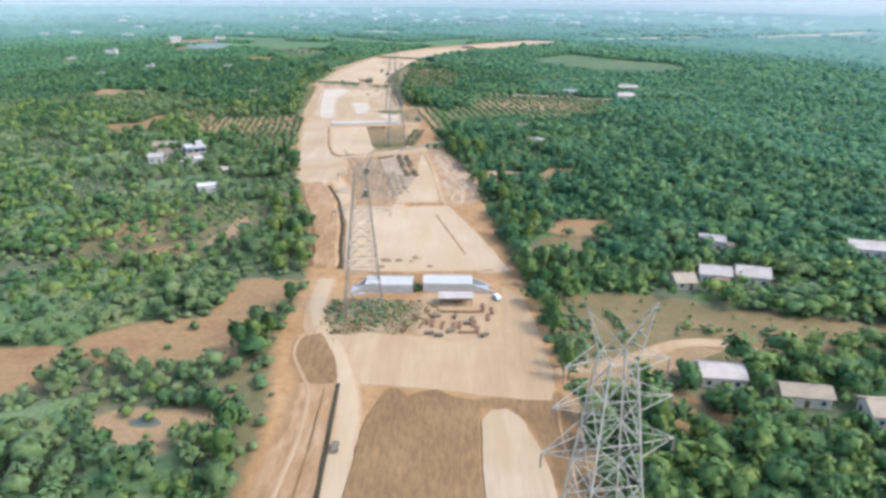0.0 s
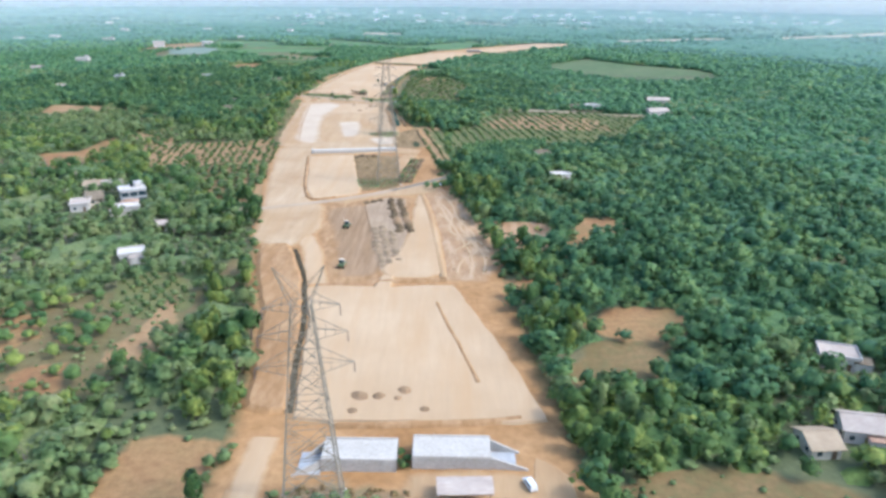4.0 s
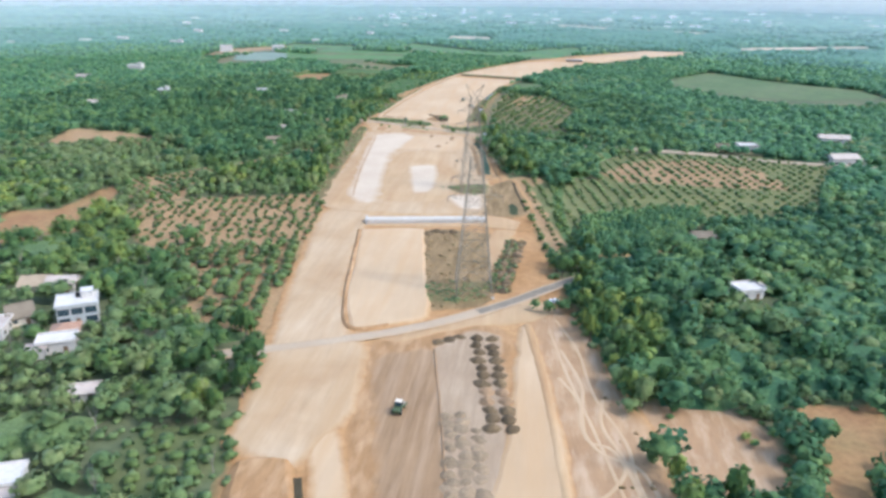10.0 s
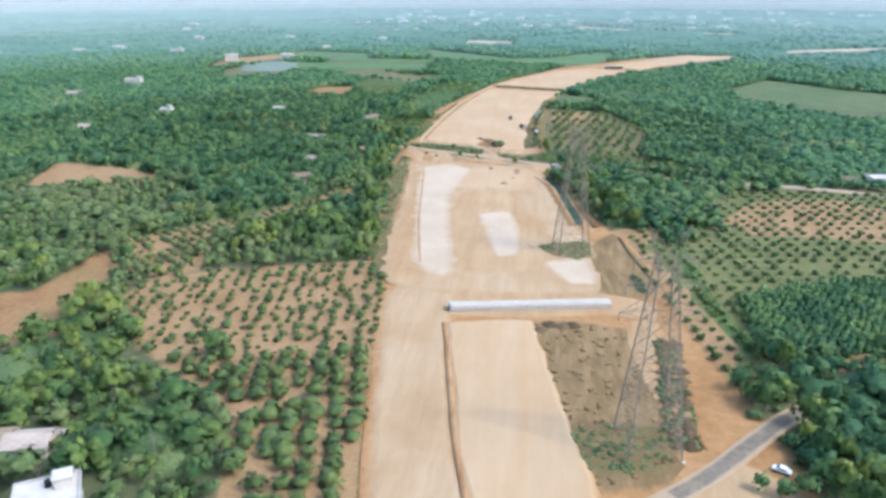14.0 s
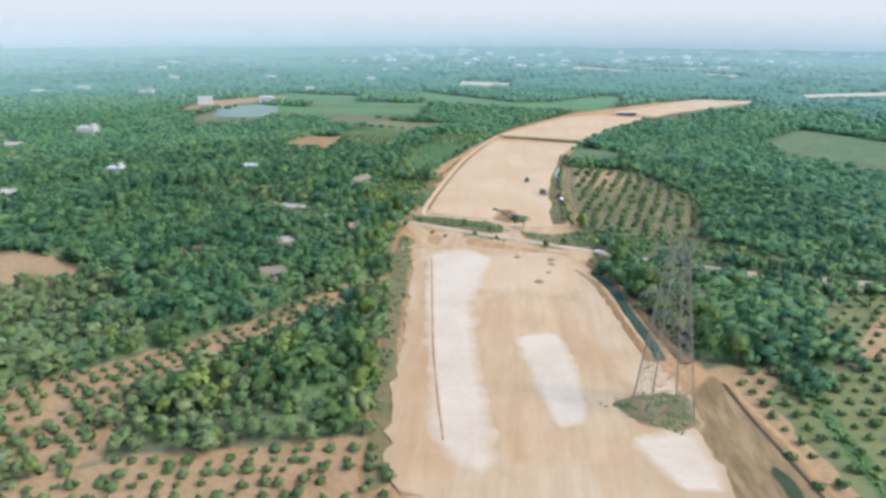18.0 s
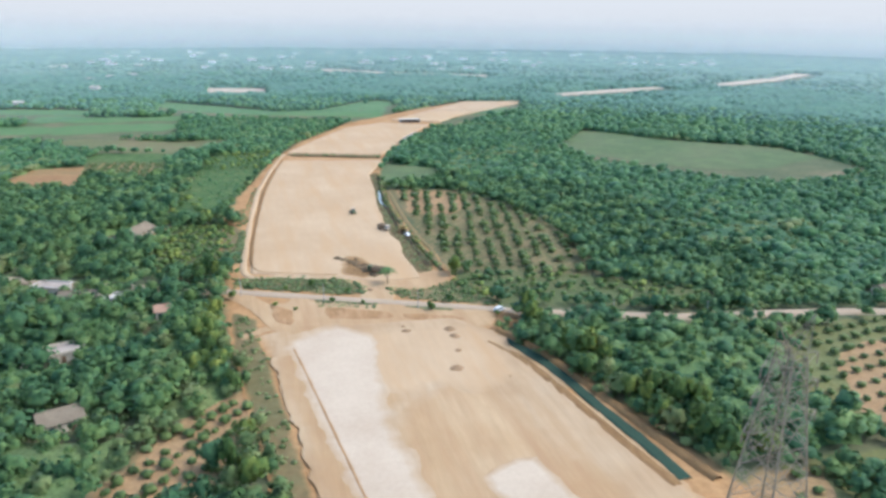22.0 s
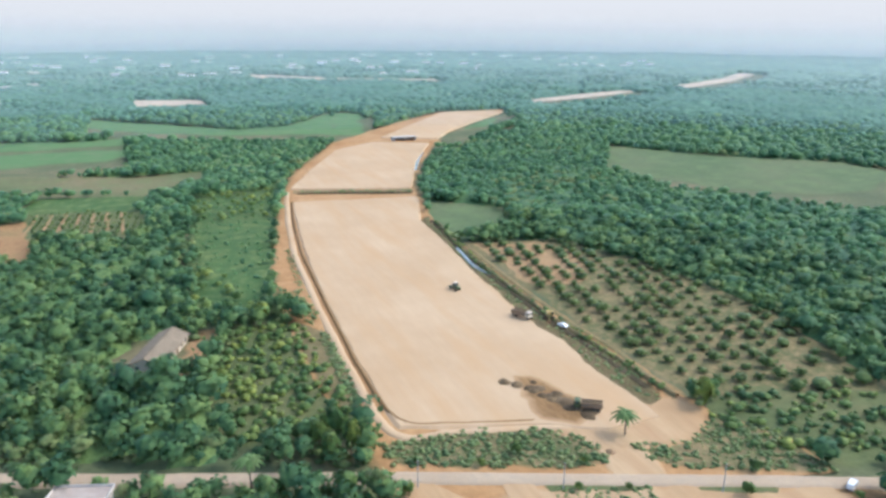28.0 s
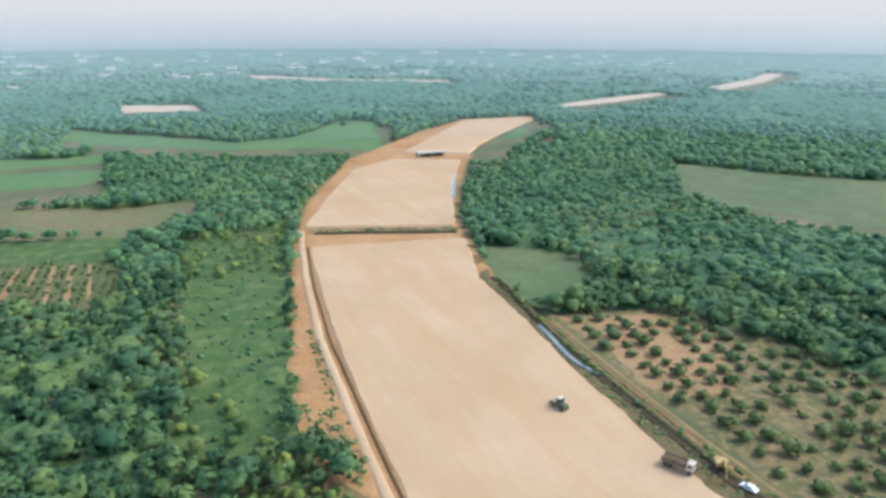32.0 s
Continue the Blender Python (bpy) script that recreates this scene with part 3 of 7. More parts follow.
clearing("field", "bare brown field with grassy margin", FIELD_SOIL, [(-252, 540), (-232, 548), (-228, 590), (-210, 564), (-203, 512), (-230, 503)])
clearing("field", "pale eroded clearing far in the woods", ORCHARD, [(-325, 674), (-342, 730), (-300, 722), (-266, 708), (-270, 680)])
clearing("orchard_ground", "pale ochre soil of a young orchard", ORCHARD, [(-196, 562), (-178, 574), (-116, 590), (-103, 520), (-165, 508), (-197, 535)])
clearing("orchard_ground", "tan soil between rows of large bushes", ORCHARD, [(-163, 506), (-104, 519), (-92, 438), (-120, 447), (-133, 483)])
clearing("orchard_ground", "long strip of planted ochre soil", ORCHARD, [(-228, 603), (-207, 622), (-189, 640), (-170, 667), (-153, 698), (-136, 711), (-131, 698), (-153, 656), (-173, 624), (-188, 606), (-190, 590), (-183, 576), (-196, 566), (-212, 576)])
clearing("orchard_ground", "ochre and green soil of a large grove", ORCHARD_GREEN, [(-21, 628), (-14, 641), (24, 641), (20, 668), (46, 708), (128, 716), (162, 688), (122, 600), (79, 574), (9, 557), (6, 512), (-8, 508)])
clearing("grassland", "dark grass beneath a dense plantation", FIELD_GREEN, GROVE_BLOCK)
clearing("field", "narrow tan track beside a plantation", ORCHARD, [(3, 510), (13, 520.5), (26, 526), (42, 536), (58, 549), (60, 547), (44, 532), (27, 522.5), (14, 517), (5, 508)])
clearing("orchard_ground", "bare tan soil in the middle of the grove", ORCHARD, [(26, 655), (49, 690), (90, 698), (118, 674), (124, 636), (72, 636), (35, 640)])
clearing("orchard_ground", "tan soil between the first rows of the grove", ORCHARD, [(-31, 632), (-18, 640), (-4, 640), (-14, 618), (-9, 590), (2, 530), (-7, 512), (-12, 530), (-24, 600)])
clearing("orchard_ground", "tan soil with green cover under a grove", GRASS_MIX, [(-44, 960), (-2, 946), (16, 890), (20, 835), (4, 778), (-46, 798), (-49, 850), (-44, 925)])
clearing("orchard_ground", "bare tan soil at the end of a grove", ORCHARD, [(-42, 957), (-8, 944), (-4, 915), (-24, 890), (-45, 896), (-42, 930)])
clearing("grassland", "green grass and scrub along the road", GRASS_GREEN, [(-56, 790), (-30, 796), (4, 778), (44, 752), (30, 738), (-34, 756), (-56, 768)])
clearing("field", "square olive-green fallow field", FIELD_OLIVE, [(-28, 1046), (2, 1018), (-8, 979), (-44, 966), (-46, 1000)])
clearing("field", "wide olive-green open field", FIELD_OLIVE, [(195, 1178), (250, 1100), (318, 1050), (313, 998), (245, 972), (200, 976), (160, 1020), (122, 1082)])
clearing("field", "long bright green crop field", FIELD_GREEN, [(-166, 1010), (-158, 1106), (-106, 1114), (-128, 1011), (-150, 903), (-174, 912)])
clearing("orchard_ground", "grassy ground of a small orchard", GRASS_GREEN, [(-162, 896), (-140, 890), (-140, 834), (-141, 814), (-173, 822), (-173, 862)])
clearing("field", "small bright green patch", FIELD_GREEN, [(-143, 929), (-137, 928), (-137, 913), (-144, 914)])
clearing("field", "dry olive field before the woods", FIELD_DRY, [(-275, 1150), (-218, 1134), (-173, 1118), (-143, 1160), (-140, 1186), (-192, 1184), (-280, 1215)])
clearing("field", "light green paddy field beside the bend", FIELD_LIGHT, [(36, 1496), (61, 1484), (11, 1315), (-28, 1338), (-4, 1354)])
clearing("field", "long light green band of paddy", FIELD_LIGHT, [(-228, 1528), (-144, 1447), (-91, 1393), (-39, 1402), (30, 1494), (-9, 1354), (-33, 1340), (-96, 1358), (-170, 1401), (-225, 1456)])
clearing("field", "light green paddy among trees", FIELD_LIGHT, [(-300, 1310), (-222, 1308), (-190, 1303), (-195, 1267), (-258, 1256), (-300, 1250)])
clearing("field", "pale bare bank beside a far pond", ORCHARD, [(-475, 1270), (-485, 1359), (-410, 1447), (-392, 1394), (-440, 1330), (-452, 1262)])
clearing("field", "bare orange earth clearing", FIELD_SOIL, [(-283, 1022), (-273, 1075), (-230, 1080), (-236, 998)])
clearing("field", "pale bare building plot", SAND_WHITE, [(-182, 1732), (-90, 1702), (-94, 1642), (-176, 1655)])
clearing("field", "ochre yard beside a long shed", ORCHARD, [(-181, 876), (-176, 890), (-173, 899), (-169, 898), (-172, 884), (-177, 868), (-181, 866)])
clearing("orchard_ground", "vegetable plots on tan and green soil", GRASS_GREEN, [(-245, 1098), (-216, 1098), (-188, 1084), (-184, 1050), (-188, 1024), (-212, 1034), (-240, 1045)])
clearing("field", "small ochre clearing", ORCHARD, [(-244, 736), (-222, 746), (-226, 728)])
clearing("field", "light green field far off", FIELD_LIGHT, [(-420, 1250), (-300, 1260), (-290, 1300), (-420, 1320)])
clearing("field", "light green clearing beside the earthworks", FIELD_LIGHT, [(118, 1318), (150, 1330), (190, 1390), (160, 1360)])
# white grit colour stands in for haze over this far land
clearing("field", "long pale fallow land far off", SAND_WHITE, [(47, 2203), (180, 2060), (361, 1960), (322, 1890), (160, 1990), (29, 2110)])
clearing("field", "light green strip of grassland far off", FIELD_LIGHT, [(-340, 1385), (-271, 1372), (-212, 1366), (-192, 1372), (-192, 1338), (-266, 1329), (-340, 1345)])
clearing("field", "light green strip of grassland far off", FIELD_LIGHT, [(-420, 1420), (-300, 1400), (-290, 1440), (-420, 1480)])
clearing("field", "green clearing before the far woods", FIELD_GREEN, [(-250, 1100), (-190, 1085), (-178, 1120), (-240, 1135)])

# hazy distance: a pale band all round, far behind the woods, its haze put into a glow
bm = bmesh.new()
ZS = [-4, 12, 30, 60, 110, 200, 420]
rings = [[bm.verts.new((-100 + 2900 * math.cos(a), 500 + 2900 * math.sin(a), z)) for a in [2 * math.pi * k / 96 for k in range(96)]] for z in ZS]
for a, b in zip(rings, rings[1:]):
    for k in range(96):
        bm.faces.new((a[k], a[(k + 1) % 96], b[(k + 1) % 96], b[k]))
HAZE = bpy.data.materials.new("hazy_distance")
HAZE.use_nodes = True
nt = HAZE.node_tree
nt.nodes.clear()
geo = nt.nodes.new("ShaderNodeNewGeometry")
sep = nt.nodes.new("ShaderNodeSeparateXYZ")
nt.links.new(geo.outputs["Position"], sep.inputs[0])
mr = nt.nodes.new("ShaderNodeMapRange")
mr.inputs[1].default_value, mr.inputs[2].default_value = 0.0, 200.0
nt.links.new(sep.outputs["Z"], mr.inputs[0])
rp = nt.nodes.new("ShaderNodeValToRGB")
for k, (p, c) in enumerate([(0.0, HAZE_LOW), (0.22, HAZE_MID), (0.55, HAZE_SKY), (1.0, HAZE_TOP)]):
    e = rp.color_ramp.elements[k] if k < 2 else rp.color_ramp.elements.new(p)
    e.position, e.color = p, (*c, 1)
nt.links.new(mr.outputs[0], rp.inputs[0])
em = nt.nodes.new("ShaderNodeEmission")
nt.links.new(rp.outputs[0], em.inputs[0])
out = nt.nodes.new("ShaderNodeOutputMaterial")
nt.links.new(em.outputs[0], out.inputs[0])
tagged(new("backdrop", mesh_of("backdrop", bm, HAZE)), "glowing pale backdrop of hazy sky low over the far horizon", "sky", "", "structure")

# see-through pale sheets in rings all round that imitate haze over the far woods, lit by sun and sky
VEIL = bpy.data.materials.new("haze_sheet")
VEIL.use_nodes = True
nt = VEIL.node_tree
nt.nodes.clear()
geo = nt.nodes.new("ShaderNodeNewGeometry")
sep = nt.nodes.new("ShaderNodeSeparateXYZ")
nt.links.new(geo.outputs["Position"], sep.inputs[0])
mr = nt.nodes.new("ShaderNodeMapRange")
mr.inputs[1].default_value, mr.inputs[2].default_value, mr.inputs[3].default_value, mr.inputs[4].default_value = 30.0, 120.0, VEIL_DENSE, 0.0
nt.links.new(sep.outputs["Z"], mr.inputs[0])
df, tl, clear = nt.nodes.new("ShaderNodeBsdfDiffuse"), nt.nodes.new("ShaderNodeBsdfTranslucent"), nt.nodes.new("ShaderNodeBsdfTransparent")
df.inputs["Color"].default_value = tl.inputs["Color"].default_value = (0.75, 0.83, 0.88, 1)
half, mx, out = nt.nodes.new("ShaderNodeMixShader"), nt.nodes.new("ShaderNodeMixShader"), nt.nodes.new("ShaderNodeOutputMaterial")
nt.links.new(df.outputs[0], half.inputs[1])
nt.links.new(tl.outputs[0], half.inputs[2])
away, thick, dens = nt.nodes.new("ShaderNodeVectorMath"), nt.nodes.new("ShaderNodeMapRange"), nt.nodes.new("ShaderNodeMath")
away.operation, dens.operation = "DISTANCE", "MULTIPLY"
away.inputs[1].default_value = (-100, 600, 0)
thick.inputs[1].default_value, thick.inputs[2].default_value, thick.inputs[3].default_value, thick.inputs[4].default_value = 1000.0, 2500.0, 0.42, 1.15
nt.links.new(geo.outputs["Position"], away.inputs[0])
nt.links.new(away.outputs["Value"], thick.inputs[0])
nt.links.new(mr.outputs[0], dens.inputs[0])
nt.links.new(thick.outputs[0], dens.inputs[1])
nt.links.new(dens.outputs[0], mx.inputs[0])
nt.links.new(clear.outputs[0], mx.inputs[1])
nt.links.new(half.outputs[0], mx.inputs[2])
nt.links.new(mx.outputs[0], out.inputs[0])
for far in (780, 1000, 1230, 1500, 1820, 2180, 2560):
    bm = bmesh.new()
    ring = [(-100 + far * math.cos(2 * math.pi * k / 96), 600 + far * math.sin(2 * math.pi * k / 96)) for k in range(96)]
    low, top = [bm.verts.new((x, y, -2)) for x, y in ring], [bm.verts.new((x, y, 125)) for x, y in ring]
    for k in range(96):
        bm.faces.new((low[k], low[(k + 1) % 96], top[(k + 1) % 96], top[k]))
    tagged(new("haze", mesh_of("haze", bm, VEIL)), "see-through pale sheet imitating haze over the far woods", "sky", "", "structure")

# ---- the earthworks, from the nearest section to the farthest ----
sheet("corridor", list(zip(EDGE_L, EDGE_Y)) + list(zip(EDGE_R, EDGE_Y))[::-1], 0.36, SOIL, 1.5, 0.8, 3.0, "cleared ochre earth of a new road corridor", "earthworks", soft=4.5, under=FIELD_GRASS, foot=-0.03)


RIMS = {"bank": 2.0, "mud_strip": 2.2, "pale_strip": 5.5, "sand_platform": 3.0, "surfacing": 3.5, "pale_sand": 6.0, "scrub_patch": 5.0, "verge": 2.0, "yard": 3.5, "spoil": 3.0, "haul_road": 4.0, "rough_ground": 3.0, "cleared_strip": 4.0, "slope": 3.0, "fill": 2.2, "ramp": 1.5, "grey_fill": 4.5, "apron": 5.0, "median": 2.0, "scraped_sand": 6.0}
LYING_ON = {"surfacing": (SAND_MARK, 0.848), "scraped_sand": (SAND_MARK, 0.848), "pale_sand": (SAND_MARK, 0.848), "spoil": (SAND, 0.945)}


def layer(name, pts, z, material, label, skirt=1.2, jit=0.4, lying=None):
    CLEARINGS.append(pts)
    under, foot = lying or LYING_ON.get(name, (SOIL, 0.33))
    return sheet(name, pts, z, material, skirt, jit, 2.5, label, "earthworks", soft=RIMS.get(name, 0.0), under=under, foot=foot)


def bank(name, pts, width, z, material, crown, label, under=None):
    return ribbon(name, pts, width, z, material, crown, 0.5 if name == "ditch" and width > 1.8 else 0.25, 0.5, label, "earthworks", soft=name in ("track", "haul_road", "wheel_mark"), under=under)


# section before the first culvert
layer("embankment", [(-20.3, -150), (-20, 125), (-19.2, 150), (-16, 164), (-14, 169), (-11.5, 168.5), (-9, 165), (-5, 167.5), (-1.6, 168), (4, 164), (9.8, 163), (9.6, 155), (8.6, 125), (8.5, -150)], 0.95, SOIL_BROWN, "brown freshly tipped fill with a ragged edge", 0.9)
layer("embankment", [(9.2, -150), (9.4, 125), (10.3, 155), (13, 159), (16.5, 160), (20.5, 154), (23.5, 142), (24.8, 125), (25.5, -150)], 0.7, SAND_MARK, "pale rolled strip of fill", 0.6)
layer("slope", [(10, 163.5), (23, 165), (31, 167.5), (31.5, 150), (32, 126), (33, -150), (27.5, -150), (27, 126), (25.5, 142), (23, 153), (17, 161.5), (10, 161)], 0.5, SOIL_BROWN, "brown side slope of the fill", 0.6)
layer("rough_ground", [(-39, -150), (-38.8, 125), (-37.5, 146), (-38, 168), (-36.5, 172), (-28.8, 172), (-28.2, 150), (-27.4, 125), (-27.2, -150)], 0.6, SOIL_OCHRE, "ochre-brown rough strip along a trench", 1.6)
layer("rough_ground", [(-37, 172), (-42, 188), (-42, 197), (-37, 201), (-33, 197), (-30, 184), (-28.8, 172)], 0.66, SOIL_BROWN, "brown rough mound at the end of a trench", 1.6)
bank("track", [(-35.5, 100), (-35, 125), (-33.8, 146), (-35, 166), (-38.5, 176), (-43, 188), (-42.5, 200), (-38, 206)], 1.3, 0.66, SAND, 0.02, "pale footpath over rough ground", SOIL_OCHRE)
bank("rut", [(-31, 110), (-30.6, 140), (-31, 168)], 0.7, 0.6, SOIL_BROWN, 0.2, "brown ridge left by a digger")
# flat strip; the trench's shade is put into its dark colour
bank("ditch", [(-25.8, -150), (-26, 125), (-27, 150), (-27.8, 171)], 1.5, 0.74, MUD, 0.0, "narrow dark trench beside the haul road")
bank("haul_road", [(-22.6, -150), (-22.8, 125), (-23.6, 160), (-30, 186), (-38, 206), (-42, 225), (-42, 245)], 6.4, 0.62, SAND_PALE, 0.05, "pale sandy haul road")
layer("platform", [(-44, 206), (-27, 172), (-15, 171), (8, 167), (29, 164), (31, 180), (30, 205), (27, 232), (21, 238), (17, 212), (0, 199), (-28, 203), (-36, 222), (-46, 226)], 0.55, SAND, "level sandy platform marked by wheels")
layer("scrub_patch", [(-36.5, 212), (-36, 219), (-32, 224), (-22, 225.5), (-10, 224), (-3, 218), (-7, 209), (-14, 203), (-24, 205), (-32, 202)], 0.67, SCRUB, "rough scrub and dark spoil before the culvert", 1.2, 1.5)
layer("yard", [(-6, 230), (18, 231), (17, 206), (4, 198), (-7, 202)], 0.71, SAND, "trodden ochre storage yard")
bank("rut", [(29.5, -150), (29.5, 125), (29, 150), (30, 163)], 1.5, 0.5, SOIL_OCHRE, 0.35, "ochre ridge on the side slope")
bank("bank", [(-26, 250), (-8, 251), (8, 252), (19, 254)], 3.0, 0.75, SOIL_OCHRE, 0.6, "ochre bank behind the culvert")

# second section
layer("platform", [(-36.5, 253), (-40.8, 287), (-43.2, 308), (-48.6, 334), (-44, 335), (-20, 335), (2, 337), (7, 322), (14, 300), (22, 268), (25, 253), (0, 252), (-20, 252)], 1.1, SAND_PALE, "wide pale rolled sand platform", 1.0)
bank("rut", [(-3, 322), (1, 304), (5, 288), (9, 270)], 1.4, 1.1, SOIL_OCHRE, 0.2, "brown ridge left by a grader")
layer("bank", [(-49, 258), (-41, 257), (-45, 287), (-47, 306), (-53, 340), (-63, 372), (-66, 378), (-75, 376), (-68, 345), (-58, 312), (-53.5, 287)], 1.5, SOIL_OCHRE, "ochre spoil bank along the trench", 1.8)
# laid flat on top, with the trench's shadow in the dark mud colour
bank("ditch", [(-38.8, 255), (-42.9, 287), (-45.2, 308), (-51.2, 341), (-56, 358), (-61, 373)], 2.3, 0.78, MUD, 0.0, "dark trench along the platform")
bank("haul_road", [(-46, 338), (-50, 354), (-54.5, 374), (-66, 405), (-76, 432), (-84, 455)], 7.5, 0.6, SAND_PALE, 0.05, "sandy haul road between trench and fill")
bank("haul_road", [(-70, 405), (-80, 432), (-86, 455), (-92, 490), (-96, 535), (-101, 570), (-106, 610), (-112, 665), (-118, 715), (-125, 750)], 13, 0.64, SAND_MARK, 0.08, "broad sandy haul road")
layer("haul_road", [(-79, 384), (-64, 379), (-57, 400), (-61, 432), (-70, 442), (-78, 470), (-85, 515), (-88, 560), (-106, 562), (-101, 520), (-95, 480), (-86, 432)], 0.76, SAND_MARK, "broad sandy haul road spread by wheels", 1.0)

# sunken grey section with gravel heaps
layer("slope", [(-43, 333), (-50, 381), (-59, 420), (-56, 438), (-28, 456), (-19, 446), (-18, 392), (-22, 345), (-34, 333)], 0.45, SOIL_OCHRE, "ochre side slope of the sunken fill", 1.0)
layer("grey_fill", [(-36, 348), (-43, 381), (-52, 418), (-53, 428), (-40, 433), (-33, 396), (-27, 357), (-29, 349)], 0.56, SOIL_GREY, "grey-brown fill streaked by a roller", 0.5, 0.9, (SOIL_OCHRE, 0.4))
layer("fill", [(-39, 436), (-28, 448), (-22, 446), (-18, 400), (-17.5, 384), (-21, 360), (-24.5, 352), (-32, 396)], 0.6, SOIL_BEIGE, "beige strip under low spread gravel", 0.5, 0.9, (SOIL_OCHRE, 0.4))
bank("rut", [(-39.5, 435), (-32.5, 396), (-25.3, 354)], 0.8, 0.58, SOIL_GREY, 0.25, "low ridge between grey and beige fill")
layer("fill", [(-23.5, 352), (-17.5, 376), (-15, 398), (-14.5, 440), (-13, 455), (-9, 430), (-4, 390), (-1.5, 351), (-8, 346), (-20, 346)], 0.85, SAND_PALE, "pale rolled strip beside the gravel heaps", 1.0)
bank("bank", [(-25, 340), (-12, 342), (0, 343)], 4.5, 0.5, SOIL_OCHRE, 0.75, "ochre bank across the section")
layer("ramp", [(-25, 333), (-20.5, 333), (-20, 345), (-23, 346)], 1.15, SAND_PALE, "pale ramp through the ochre bank")
bank("bank", [(-1, 345), (-4, 380), (-8, 420), (-13, 455)], 3.6, 0.6, SAND, 0.45, "sandy edge bank")
layer("cleared_strip", [(2, 345), (13, 345), (19, 365), (16, 390), (9, 425), (0, 462), (-11, 470), (-7, 440), (-1, 395)], 0.5, SOIL_RUT, "cleared ochre ground scraped by machines")
for k, pts in enumerate(([(9, 348), (10, 366), (7, 384), (3, 404), (-2, 428), (-6, 452)], [(14, 350), (15, 366), (12, 382), (11, 396), (5, 416), (2, 440), (-4, 460)], [(4, 350), (6, 362), (12, 374), (8, 392), (2, 396), (1, 412), (-4, 424)], [(17, 372), (13, 386), (5, 391), (1, 402), (2, 420), (-3, 440)], [(1, 372), (7, 379), (10, 388), (6, 402), (7, 414)])):
    ribbon("wheel_mark", pts, 1.1, 0.53 + 0.012 * k, SAND_PALE, 0.0, 0.12, 0.5, "pale wheel track over cleared ground", "earthworks", step=1.5, soft=True, under=SOIL_RUT)
layer("fill", [(-58, 441), (-30, 458), (-12, 474), (-4, 468), (-12, 458), (-30, 453), (-50, 440)], 0.56, SAND, "sandy verge of the crossing road")
ribbon("road", [(-106, 421), (-96, 425), (-86, 429), (-65, 438.5), (-43, 451), (-20, 470), (-4, 487), (4, 495), (22, 508)], 4.6, 0.84, ROAD_DUST, 0.06, 0.3, 0.5, "grey worn lane crossing the earthworks", "road", soft=True, under=SAND)
ribbon("road", [(-29, 462), (-20, 470), (-4, 487), (4, 495), (22, 508)], 3.7, 0.93, LANE, 0.04, 0.3, 0.5, "grey asphalt of the lane beside the woods", "road", soft=True, under=ROAD_DUST)

# section of the striped strip and the long culvert
layer("fill", [(-84, 538), (-60, 542), (-45.5, 457), (-66, 446), (-74, 470), (-78, 500)], 1.0, SAND_PALE, "pale rolled strip with wheel streaks", 0.8)
bank("rut", [(-86, 538), (-80, 500), (-75, 470), (-68, 446), (-56, 449)], 2.0, 0.9, SOIL_OCHRE, 0.3, "brown ridge along the strip")
layer("rough_ground", [(-59, 540), (-48, 543.5), (-31, 540), (-27, 515), (-27, 499), (-27, 480), (-30, 468), (-44, 463), (-50, 482), (-52.5, 494)], 0.6, SOIL_ROUGH, "brown rough ground with dry scrub", 1.0)
layer("scrub_patch", [(-50, 484), (-40, 486), (-29, 485), (-29, 473), (-38, 470), (-47, 471)], 0.66, FIELD_BROWN, "dry grass under a pylon", 0.6, 1.3, (SOIL_ROUGH, 0.6))
layer("fill", [(-27, 546), (-30, 532), (-28.5, 514), (-27, 500), (-25.5, 515), (-23, 533), (-20, 546)], 0.62, SAND, "sandy track beside brown heaps", 0.6)
layer("platform", [(-92, 545), (-60, 546), (-34, 551), (-20, 548), (-18, 560), (-33, 568), (-90, 566)], 0.6, SAND, "sandy approach round the culvert")
layer("rough_ground", [(-37, 570), (-22, 566), (-14, 575), (-20, 610), (-25, 632), (-36, 612)], 0.72, SOIL_ROUGH, "brown wheel-marked ground", 1.0)

# platform before the public road
layer("sand_platform", [(-104, 566), (-110, 596), (-115, 625), (-118, 655), (-121.5, 690), (-125, 725), (-126, 743), (-112, 748), (-85, 748), (-64, 746), (-56, 728), (-50, 700), (-46, 670), (-43, 648), (-39, 625), (-37, 597), (-36, 570), (-60, 567), (-85, 566)], 0.85, SAND_MARK, "broad sandy platform with curved wheel tracks", 3.0, 0.5, (SAND, 0.45))
layer("pale_strip", [(-118.5, 738), (-117.5, 717), (-113, 681), (-107.5, 636), (-100, 589), (-92, 580), (-95, 610), (-100, 645), (-103.5, 685), (-100, 714), (-97, 735), (-106, 746)], 0.92, SAND_WHITE, "pale strip of finer sand", 0.5, 0.5, (SAND_MARK, 0.848))
bank("rut", [(-121, 735), (-118.6, 716), (-114.6, 681), (-109, 636), (-101.5, 589)], 1.1, 0.86, SOIL_OCHRE, 0.12, "low brown ridge beside the pale strip")
layer("scraped_sand", [(-121, 730), (-120, 716), (-116, 681), (-110.5, 636), (-103, 589), (-103, 570), (-108, 575), (-112, 620), (-118, 681), (-122, 725)], 0.868, SAND, "ochre rolled strip along the platform's edge", 0.4)
layer("surfacing", [(-81, 653), (-76, 656), (-71, 656), (-68, 640), (-65.8, 608), (-67, 602), (-71, 601), (-75, 618), (-78.5, 640)], 0.91, SAND_WHITE, "white patch of spread stone dust", 0.4, 0.4)
